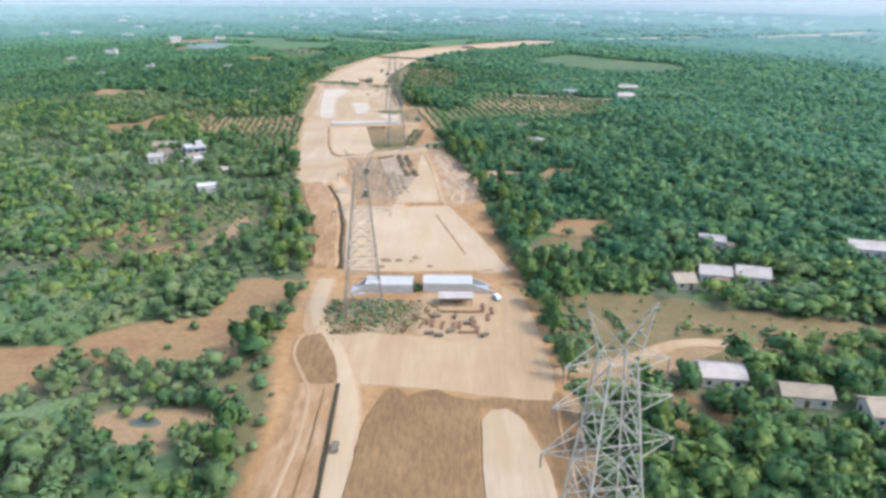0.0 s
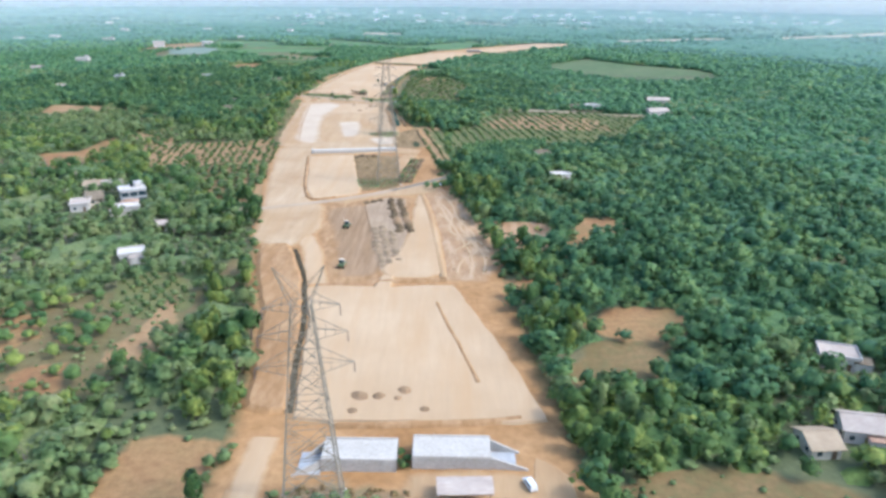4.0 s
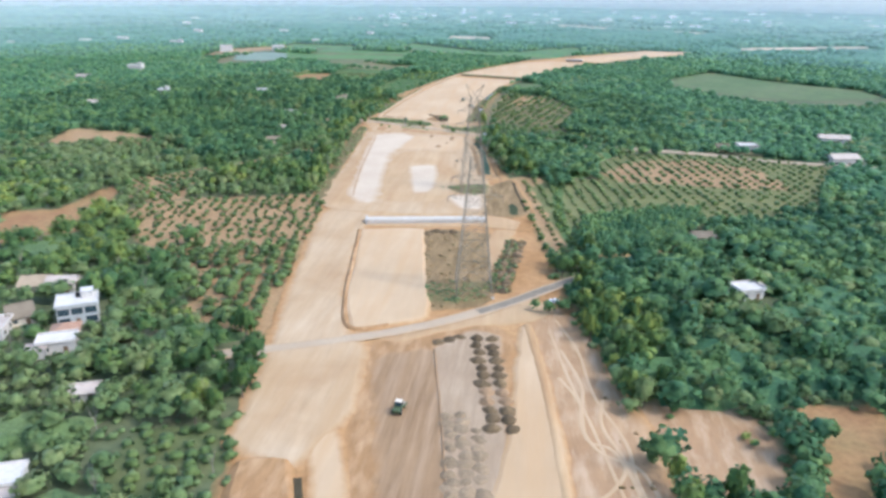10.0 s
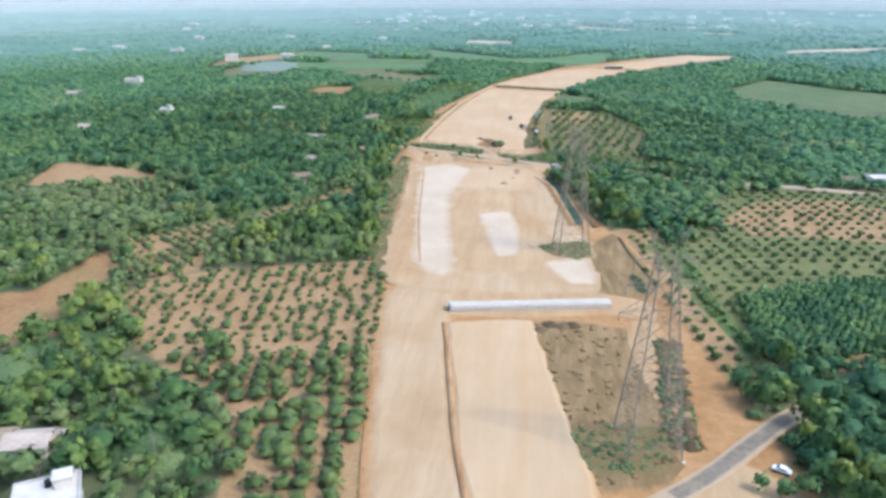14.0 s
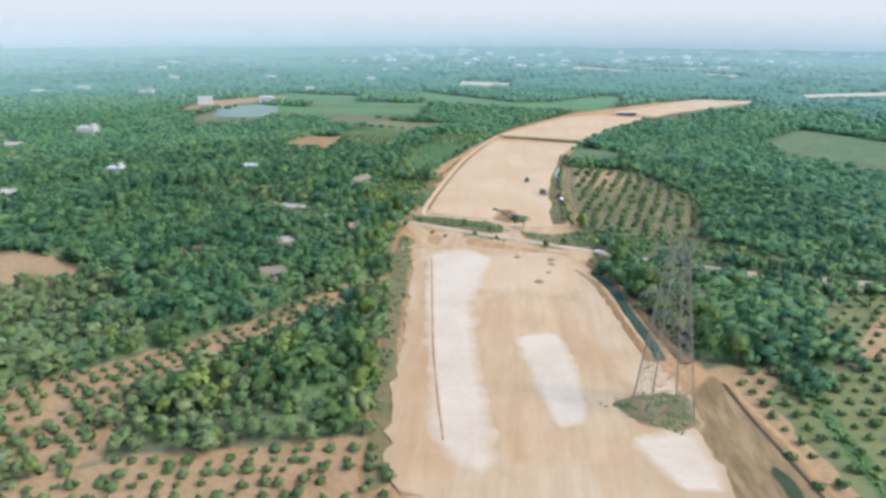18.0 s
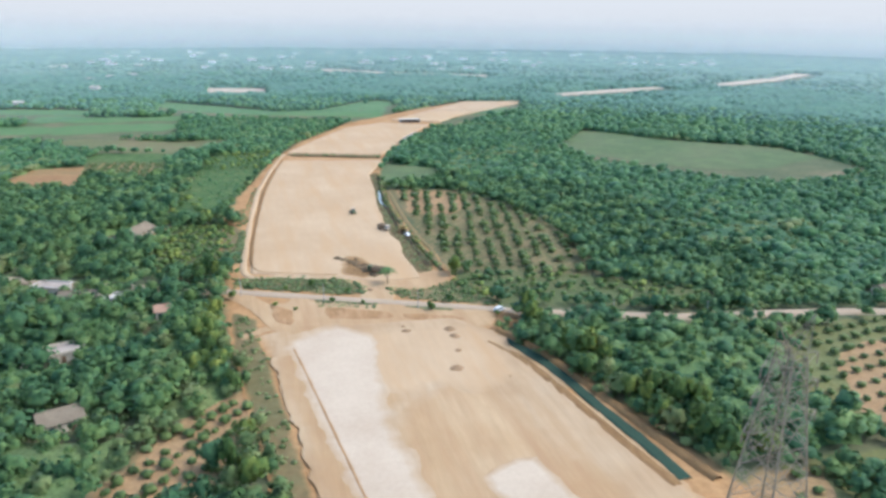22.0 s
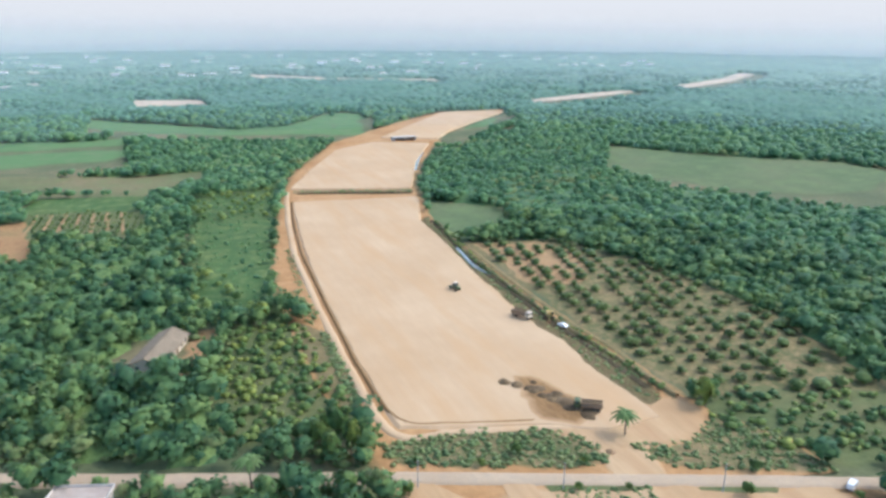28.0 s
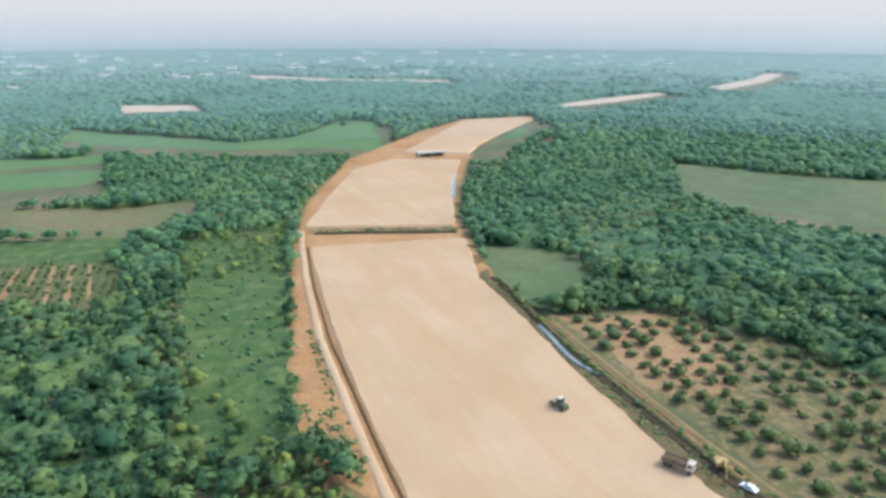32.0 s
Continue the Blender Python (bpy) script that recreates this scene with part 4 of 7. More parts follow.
layer("surfacing", [(-52, 594), (-39, 596), (-38.5, 577), (-44, 576), (-48, 584)], 0.91, SAND_WHITE, "white patch of spread stone dust", 0.4, 0.4)
layer("scraped_sand", [(-97, 669), (-91, 686), (-81, 695), (-71, 685), (-61, 650), (-55, 629), (-51, 618), (-50, 602), (-62, 588), (-80, 584), (-90, 592), (-95, 625)], 0.86, SAND, "ochre sand scraped in long curves", 0.4)
layer("scraped_sand", [(-101, 706), (-98, 707), (-97, 695), (-99.5, 692)], 0.862, SAND, "ochre sand scraped in long curves", 0.4)
layer("pale_sand", [(-98, 736), (-64, 737), (-58, 726), (-61, 704), (-71, 698), (-82, 706), (-94, 702)], 0.89, SAND_PALE, "pale sand swept along the edge of the platform")
bank("ditch", [(-23, 628), (-21, 610), (-18, 592), (-15, 574)], 1.6, 0.75, MUD, 0.0, "narrow dark ditch along the grove")
sheet("pool", [(-23, 584), (-21.6, 586), (-20.6, 583), (-19.6, 576), (-19.4, 570), (-21, 568.5), (-22, 572), (-22.6, 578)], 0.79, WATER_DARK, 0.8, 0.6, 1.5, "dark green standing water in a ditch", "water", soft=1.2, under=SCRUB, foot=0.7)
layer("scrub_patch", [(-56, 611), (-49, 617), (-42, 619), (-37, 616), (-36.5, 605), (-42, 600.5), (-50, 604)], 0.95, FIELD_GRASS, "weeds under a pylon", 0.5, 1.2, (SAND, 0.6))
bank("bank", [(-42, 640), (-44.5, 657), (-47.5, 678), (-50.5, 700), (-54, 715), (-61, 729)], 5.5, 0.62, SOIL_BROWN, 0.28, "ochre-brown bank between platform and canal")
ribbon("canal", [(-38.2, 642), (-39.3, 657), (-42.2, 678), (-45.2, 702), (-50, 720), (-57, 733)], 4.4, 0.72, WATER, 0.0, 0.4, 0.5, "green water in a drainage canal", "water")
bank("bank", [(-31, 640), (-34.5, 658), (-38, 680), (-41.5, 702), (-46, 720), (-52, 734)], 4.0, 0.4, SOIL_BROWN, 1.0, "brown bank of the canal")
layer("verge", [(-58, 752), (-44, 749), (-40, 738), (-52, 738)], 0.5, SOIL_BROWN, "brown bare verge", 0.5)
layer("verge", [(-130, 777), (-121, 775), (-122, 770), (-128, 770)], 0.52, FIELD_GRASS, "grassy triangle between tracks", 0.5)
layer("verge", [(-109, 777), (-88, 768), (-89, 763.5), (-110, 770)], 0.54, GRASS_GREEN, "grassy strip along the road", 0.5)
layer("verge", [(-78, 763), (-62, 757), (-64, 753), (-78, 757)], 0.54, GRASS_GREEN, "grassy strip along the road", 0.5)
layer("verge", [(-139, 770), (-133, 762), (-131, 735), (-127, 690), (-123.5, 652), (-119, 615), (-113, 570), (-117, 568), (-123, 610), (-128, 650), (-134, 700), (-138, 735)], 0.5, FIELD_GRASS, "dry grassy edge of the platform", 0.5)
layer("apron", [(-128, 772), (-116, 776), (-84, 764), (-62, 753), (-50, 748), (-54, 740), (-70, 742), (-90, 744), (-118, 738), (-124, 752)], 0.6, SAND, "smooth sandy apron before the public road")
layer("median", [(-80, 755), (-64, 750), (-61, 746), (-76, 748)], 0.74, SOIL_OCHRE, "bare ochre median between tracks", 1.0, 0.9, (SAND, 0.5))
layer("median", [(-126, 774), (-119, 768), (-121, 756), (-125, 760)], 0.74, SOIL_OCHRE, "bare ochre median between tracks", 1.0, 0.9, (SAND, 0.5))
layer("median", [(-107, 767), (-86, 759), (-84, 754), (-90, 754), (-106, 759)], 0.74, SOIL_OCHRE, "bare ochre median between tracks", 1.0, 0.9, (SAND, 0.5))
for k, pts in enumerate(([(-140, 791), (-131, 776), (-124, 757), (-116, 740)], [(-115, 782), (-118, 765), (-117, 745)], [(-81, 768), (-83, 756), (-86, 746)], [(-50, 752), (-68, 751), (-84, 747), (-118, 753)], [(-138, 748), (-128, 754)])):
    bank("track", pts, 6.5 - 0.8 * k, 0.66 + 0.012 * k, SAND, 0.02, "sandy wheel track to the road", SAND)
ribbon("road", [(-300, 862), (-224, 828), (-203, 819), (-138, 792.5), (-105, 778), (-57, 757), (-37, 748), (20, 729), (54, 724), (93, 716), (132, 702), (220, 690), (330, 670)], 5.4, 0.72, ROAD_DUST, 0.08, 0.2, 0.5, "grey public road with worn edges", "road")
layer("verge", [(-137, 806), (-130, 806), (-112, 803), (-97, 797), (-92, 789), (-91, 781), (-100, 783), (-118, 791), (-137, 799)], 0.5, GRASS_MIX, "weedy strip between road and platform", 0.5, 1.3)
layer("verge", [(-80, 783), (-66, 779), (-57, 782), (-51, 786), (-44, 770), (-44, 757), (-60, 765), (-78, 774)], 0.5, GRASS_MIX, "weedy strip between road and platform", 0.5, 1.3)
layer("ramp", [(-92, 774), (-82, 770), (-80, 780), (-78, 792), (-96, 797), (-90, 786)], 0.62, SAND, "sandy ramp up to the platform", 0.6)

# long platform beyond the public road
layer("platform", [(-131.5, 814), (-130.5, 850), (-127, 905), (-119.5, 975), (-112, 1025), (-104, 1070), (-70, 1064), (-33, 1058), (-42, 1030), (-51, 1005), (-54, 970), (-61, 918), (-64, 880), (-65.5, 858), (-63.5, 844), (-66.5, 822), (-65.5, 808), (-66, 792), (-82, 792), (-98, 801)], 0.95, SAND_PALE, "long level platform of pale rolled sand", 2.2)
layer("apron", [(-72, 796), (-64, 798), (-56, 797), (-54, 792), (-58, 785), (-68, 781), (-84, 784), (-84, 792)], 0.7, SAND, "sandy corner where machines turn")
bank("rut", [(-98, 803), (-118, 810), (-131, 818), (-131.5, 850), (-128, 900), (-122, 970), (-114, 1025), (-105, 1072)], 1.5, 0.8, SOIL_BROWN, 0.25, "brown ridge round the platform")
bank("bank", [(-90, 797), (-118, 806), (-134.5, 812), (-134.5, 850), (-131.5, 900), (-125.5, 970), (-117, 1025), (-107, 1078), (-102, 1100)], 3.4, 0.55, SAND_PALE, 0.25, "pale sandy track round the platform")
layer("slope", [(-140, 935), (-132, 930), (-132, 895), (-136, 885), (-142, 905)], 0.6, SOIL, "bare ochre slope beside a green field", 0.5)
layer("verge", [(-143, 893), (-136, 884), (-136, 850), (-138, 830), (-144, 832), (-144, 860)], 0.5, FIELD_GRASS, "dry weedy verge beside the track", 0.5)
bank("ditch", [(-99, 1097), (-75, 1090), (-52, 1081), (-29, 1073)], 8.0, 1.0, SCRUB, 0.5, "overgrown bund across the corridor")
bank("ditch", [(-97, 1093), (-75, 1086), (-52, 1077), (-31, 1070)], 4.0, 0.98, MUD, 0.0, "dark wet ditch before the bund")
layer("mud_strip", [(-43, 1012), (-47, 1002), (-51, 969), (-57, 920), (-59.5, 880), (-60.5, 846), (-57, 838), (-56, 815), (-59, 801), (-64, 797.5), (-66, 812), (-65, 822), (-62.5, 844), (-64.5, 858), (-63, 880), (-60, 918), (-53, 970), (-49, 1005)], 0.7, MUD_DRY, "brown weedy slope along the platform's edge", 1.0)
bank("ditch", [(-58.5, 806), (-58, 840), (-58.6, 858), (-58, 880), (-56.6, 905), (-55.6, 925), (-52.5, 952), (-49.5, 972), (-45, 1003)], 2.6, 0.78, MUD, 0.0, "dark muddy drain")
ribbon("canal", [(-55.3, 912), (-57, 922), (-56.4, 931), (-54.2, 944), (-53.2, 952)], 2.2, 1.0, WATER_BRIGHT, 0.0, 0.3, 0.5, "shallow water in a drain", "water")
bank("bank", [(-54, 799), (-55, 831), (-56.3, 854), (-55.6, 878), (-54, 916), (-50, 959), (-43, 1000)], 2.8, 0.5, FIELD_GRASS, 1.0, "weedy bank of the drain")
bank("track", [(-56, 792), (-51.5, 828), (-52.5, 854), (-52, 878), (-50, 916), (-47, 955)], 2.2, 0.5, FIELD_GRASS, 0.1, "tan track along the grove")

# far sections and the bend
# the paler sand beyond the bund imitates haze in its colour
layer("platform", [(-98, 1106), (-72, 1163), (-32, 1240), (8, 1268), (52, 1246), (8, 1165), (-20, 1098), (-28, 1082)], 1.1, SAND_PALE, "pale platform beyond the bund", 1.5)
layer("platform", [(24, 1292), (48, 1322), (100, 1388), (158, 1458), (215, 1446), (232, 1440), (165, 1378), (98, 1308), (70, 1270)], 1.1, SAND_PALE, "pale platform in the bend", 1.5)
layer("bank", [(-25, 1270), (10, 1290), (60, 1268), (68, 1258), (52, 1250), (10, 1272)], 0.8, SOIL, "ochre approach to a far culvert", 1.0)
ribbon("canal", [(-3, 1136), (4, 1152), (20, 1186), (30, 1205)], 3.4, 0.62, WATER_BRIGHT, 0.0, 0.3, 0.5, "shallow pale water beside the platform", "water")
# white grit colour here whitens the far works as haze would
layer("far_roadworks", [(296, 1512), (311, 1545), (420, 1592), (545, 1636), (556, 1612), (430, 1558)], 0.8, SAND_WHITE, "pale stretch of road works far off", 1.0, 3.0)
layer("far_roadworks", [(640, 1640), (700, 1685), (900, 1795), (1060, 1910), (1080, 1880), (880, 1740), (690, 1640)], 0.8, SAND_WHITE, "pale stretch of road works far off", 1.0, 3.0)
sheet("pond", [(-76.5, 152.5), (-74.5, 154.3), (-71.5, 154.8), (-69, 153.6), (-68.5, 151.8), (-70.5, 150.4), (-73.5, 150.2), (-75.8, 151)], 0.2, POND, 0.6, 0.5, 1.5, "small green farm pond", "water")
sheet("pond", [(-415, 1206), (-444, 1286), (-418, 1321), (-379, 1314), (-358, 1252), (-370, 1206)], 0.3, WATER_FAR, 1.0, 4.0, 8.0, "far pale pond among trees", "water")
CLEARINGS.append([(-440, 1267), (-372, 1295), (-345, 1200), (-404, 1180)])
bank("track", [(30, 179), (46, 183), (58.5, 189.5), (67, 195), (75, 198), (84, 198), (90, 196), (97, 189)], 4.6, 0.34, SAND, 0.05, "sandy farm track")
layer("spoil", [(-90, 826), (-87, 822), (-84, 812), (-83.5, 803), (-88, 799), (-94, 803), (-92, 812)], 1.05, SOIL_BROWN, "dark brown spoil spread on the platform", 1.0, 1.3)

# ---- vegetation ----
rng = np.random.default_rng(5)
ICO_V = np.array([(0, -1, 1.618), (0, 1, 1.618), (0, -1, -1.618), (0, 1, -1.618), (-1, 1.618, 0), (1, 1.618, 0), (-1, -1.618, 0), (1, -1.618, 0), (1.618, 0, 1), (1.618, 0, -1), (-1.618, 0, 1), (-1.618, 0, -1)]) / 1.902
ICO_F = [(i, j, k) for i in range(12) for j in range(i + 1, 12) for k in range(j + 1, 12) if all(abs(np.linalg.norm(ICO_V[a] - ICO_V[b]) - 1.0515) < 0.02 for a, b in ((i, j), (j, k), (i, k)))]
ICO_F = np.array([f if np.dot(np.cross(ICO_V[f[1]] - ICO_V[f[0]], ICO_V[f[2]] - ICO_V[f[0]]), ICO_V[f[0]]) > 0 else (f[0], f[2], f[1]) for f in ICO_F])


def crown(seed, clumps, lobes=5, size=0.3, core=0.7, low=0.18):
    """A crown of unit radius and height: an uneven core and many leaf clumps on several lobes. Vertices and triangles."""
    g = np.random.default_rng(seed)
    V, T = [], []
    if core:
        v = ICO_V * (core * g.uniform(0.75, 1.2, (12, 1)))
        V.append(v * (1, 1, 0.5 - low / 2) + (0, 0, 0.5 + low / 2))
        T.append(ICO_F)
    c = g.normal(0, 1, (lobes, 3))
    c = c / np.linalg.norm(c, axis=1)[:, None] * g.uniform(0.25, 0.6, (lobes, 1))
    lr = g.uniform(0.38, 0.6, lobes)
    n0 = 12 if core else 0
    for k in range(clumps):
        i = k % lobes
        d = g.normal(0, 1, 3) + (0, 0, 0.45)
        d /= np.linalg.norm(d)
        p = c[i] + d * lr[i] * g.uniform(0.8, 1.12)
        nrm = d + g.normal(0, 0.45, 3)
        nrm /= np.linalg.norm(nrm)
        u = np.cross(nrm, g.normal(0, 1, 3))
        u /= np.linalg.norm(u)
        w = np.cross(nrm, u)
        s = size * g.uniform(0.65, 1.3, 4)
        q = np.array([p + u * s[0], p + w * s[1], p - u * s[2], p - w * s[3]])
        V.append(q * (1, 1, 0.5 - low / 2) + (0, 0, 0.5 + low / 2))
        T.append(np.array([(0, 1, 2), (0, 2, 3)]) + n0 + 4 * k)
    return np.concatenate(V), np.concatenate(T)


def outward(v, up=0.3):
    """Soft shading for a crown: every leaf clump is lit as a piece of the rounded crown that it belongs to."""
    n = v - (0, 0, 0.42)
    n = n / np.maximum(np.linalg.norm(n, axis=1), 1e-6)[:, None] + (0, 0, up)
    return n / np.linalg.norm(n, axis=1)[:, None]


def stem(n=5, top=0.5, r=0.06):
    a = np.arange(n) * 2 * np.pi / n
    V = np.concatenate([np.stack([k * np.cos(a), k * np.sin(a), np.full(n, z)], 1) for k, z in ((r * 1.5, -0.05), (r, 0.12), (r * 0.6, top))])
    T = [(b * n + i, b * n + (i + 1) % n, b * n + n + (i + 1) % n) for b in (0, 1) for i in range(n)] + [(b * n + i, b * n + n + (i + 1) % n, b * n + n + i) for b in (0, 1) for i in range(n)]
    return V, np.array(T)


def limbs(seed, n=5):
    """A tapered trunk that forks into limbs."""
    g = np.random.default_rng(seed)
    V, T = stem()
    V, T = [V], [T]
    for k in range(n):
        a = 2 * math.pi * (k + g.uniform(-0.3, 0.3)) / n
        base, tip = np.array((0, 0, g.uniform(0.22, 0.42))), np.array((0.55 * math.cos(a), 0.55 * math.sin(a), g.uniform(0.55, 0.8)))
        off = sum(len(v) for v in V)
        ring = [np.array((0.035 * math.cos(b), 0.035 * math.sin(b), 0)) for b in (0, 2.1, 4.2)]
        V.append(np.array([base + r for r in ring] + [tip + r * 0.4 for r in ring]))
        T.append(np.array([(0, 1, 4), (0, 4, 3), (1, 2, 5), (1, 5, 4), (2, 0, 3), (2, 3, 5)]) + off)
    return np.concatenate(V), np.concatenate(T)


def tri_mesh(name, V, T, material, normals=None):
    me = bpy.data.meshes.new(name)
    me.vertices.add(len(V))
    me.vertices.foreach_set("co", np.ascontiguousarray(V, np.float32).ravel())
    me.loops.add(len(T) * 3)
    me.loops.foreach_set("vertex_index", np.ascontiguousarray(T, np.int32).ravel())
    me.polygons.add(len(T))
    me.polygons.foreach_set("loop_start", np.arange(0, len(T) * 3, 3, dtype=np.int32))
    me.update(calc_edges=True)
    me.materials.append(material)
    if normals is not None:
        me.normals_split_custom_set_from_vertices(normals)
    return me


def scatter(name, shapes, xs, ys, rs, hs, material, label, category):
    """Many plants as one mesh, each turned and sized on its own."""
    V, T, N, off = [], [], [], 0
    for k, (v, f) in enumerate(shapes):
        i = np.arange(k, len(xs), len(shapes))
        n = outward(v)
        a = rng.uniform(0, 2 * np.pi, len(i))
        ca, sa = np.cos(a)[:, None], np.sin(a)[:, None]
        x = (v[None, :, 0] * ca - v[None, :, 1] * sa) * rs[i, None] + xs[i, None]
        y = (v[None, :, 0] * sa + v[None, :, 1] * ca) * rs[i, None] + ys[i, None]
        z = v[None, :, 2] * hs[i, None]
        V.append(np.stack([x, y, z], 2).reshape(-1, 3))
        N.append(np.stack([n[None, :, 0] * ca - n[None, :, 1] * sa, n[None, :, 0] * sa + n[None, :, 1] * ca, n[None, :, 2] + 0 * ca], 2).reshape(-1, 3))
        T.append((f[None] + (np.arange(len(i)) * len(v))[:, None, None]).reshape(-1, 3) + off)
        off += len(i) * len(v)
    return tagged(new(name, tri_mesh(name, np.concatenate(V), np.concatenate(T), material, np.concatenate(N))), label, category, "", "stuff")


def wave(xs, ys, s, k=0.0):
    """Smooth patches between -1 and 1, about s metres wide."""
    return (np.sin(xs / s * 2.1 + k + 1.7 * np.sin(ys / s * 1.3 + k)) + np.sin(ys / s * 1.9 - k + 1.9 * np.sin(xs / s * 1.1 + 2 * k))) / 2


def reach(xs, ys):
    """Distance from the line of flight, counting only what lies ahead of it."""
    d = np.full(len(xs), 9e3)
    for px, py in ((0, 0), (0, 80), (0, 160), (-2, 230), (-45, 290), (-65, 346), (-80, 406), (-102, 448), (-130, 500), (-150, 560), (-170, 605), (-188, 660), (-185, 705), (-176, 753)):
        d = np.where(ys > py + 85, np.minimum(d, np.hypot(xs - px, ys - py)), d)
    return d


HOUSE_SPOTS = []


def free(xs, ys, pad=1.0):
    ok = ~in_corridor(xs, ys, pad)
    ok &= (xs > -70 - 0.82 * (ys - 60)) & (xs < np.maximum(70 + 0.66 * ys, -120 + 1.45 * (ys - 650)))
    ok &= ~(in_corridor(xs, ys + 12, pad) & (ys > 1050))
    for poly in CLEARINGS:
        ok &= ~inside(xs, ys, poly)
        if poly[0][1] > 1150:
            ok &= ~inside(xs, ys + 28, poly) & ~inside(xs, ys + 56, poly)
    ok &= ~inside(xs, ys, GROVE_BLOCK)
    for hx, hy, hr in HOUSE_SPOTS:
        ok &= (np.hypot((xs - hx), (ys - hy)) > hr) & ~((np.abs(xs - hx) < hr * 0.8) & (ys < hy) & (ys > hy - hr - 3.0))
    road_y = np.interp(xs, [-300, -224, -138, -57, 20, 93, 132, 330], [862, 828, 792.5, 757, 729, 716, 702, 670])
    ok &= np.abs(ys - road_y) > 5.0
    lane_y = np.interp(xs, [-110, -96, 4, 22], [421, 425, 495, 508])
    ok &= (np.abs(ys - lane_y) > 4.5) | (xs < -110) | (xs > 12)
    return ok


def grid(x0, y0, x1, y1, s, turn=0.0, jit=0.42):
    gx, gy = np.meshgrid(np.arange(x0, x1, s), np.arange(y0, y1, s * 0.92))
    gx = gx + (np.arange(gx.shape[0]) % 2)[:, None] * s / 2
    gx, gy = gx.ravel() + rng.uniform(-jit, jit, gx.size) * s, gy.ravel() + rng.uniform(-jit, jit, gy.size) * s
    return gx, gy


# ---- houses ----
def gable(w, d, z, rise, over, ridge_along_x=True, thick=0.18):
    """Two sloping roof sheets, with thickness and overhang."""
    bm = bmesh.new()
    a, b = (w / 2 + over, d / 2 + over) if ridge_along_x else (d / 2 + over, w / 2 + over)
    drop = rise * over / (b - over)
    for s in (-1, 1):
        lo, hi = [], []
        for x in (-a, a):
            lo.append((x, s * b, z - drop))
            hi.append((x, 0.0, z + rise))
        quad = [lo[0], lo[1], hi[1], hi[0]]
        v0 = [bm.verts.new(p) for p in quad]
        v1 = [bm.verts.new((p[0], p[1], p[2] + thick)) for p in quad]
        bm.faces.new(v1)
        bm.faces.new(v0[::-1])
        for i in range(4):
            bm.faces.new((v0[i], v0[(i + 1) % 4], v1[(i + 1) % 4], v1[i]))
    if not ridge_along_x:
        bmesh.ops.rotate(bm, cent=(0, 0, 0), matrix=Matrix.Rotation(math.pi / 2, 3, "Z"), verts=bm.verts)
    bmesh.ops.recalc_face_normals(bm, faces=bm.faces)
    return bm


def hip(w, d, z, rise, over):
    bm = bmesh.new()
    a, b = w / 2 + over, d / 2 + over
    k = max(0.0, a - b)
    base = [bm.verts.new(p) for p in ((-a, -b, z - 0.2), (a, -b, z - 0.2), (a, b, z - 0.2), (-a, b, z - 0.2))]
    eav = [bm.verts.new(p) for p in ((-a, -b, z), (a, -b, z), (a, b, z), (-a, b, z))]
    r0, r1 = bm.verts.new((-k - 0.05, 0, z + rise)), bm.verts.new((k + 0.05, 0, z + rise))
    bm.faces.new(base[::-1])
    for i in range(4):
        bm.faces.new((base[i], base[(i + 1) % 4], eav[(i + 1) % 4], eav[i]))
    for f in ((eav[0], eav[1], r1, r0), (eav[1], eav[2], r1), (eav[2], eav[3], r0, r1), (eav[3], eav[0], r0)):
        bm.faces.new(f)
    bmesh.ops.recalc_face_normals(bm, faces=bm.faces)
    return bm


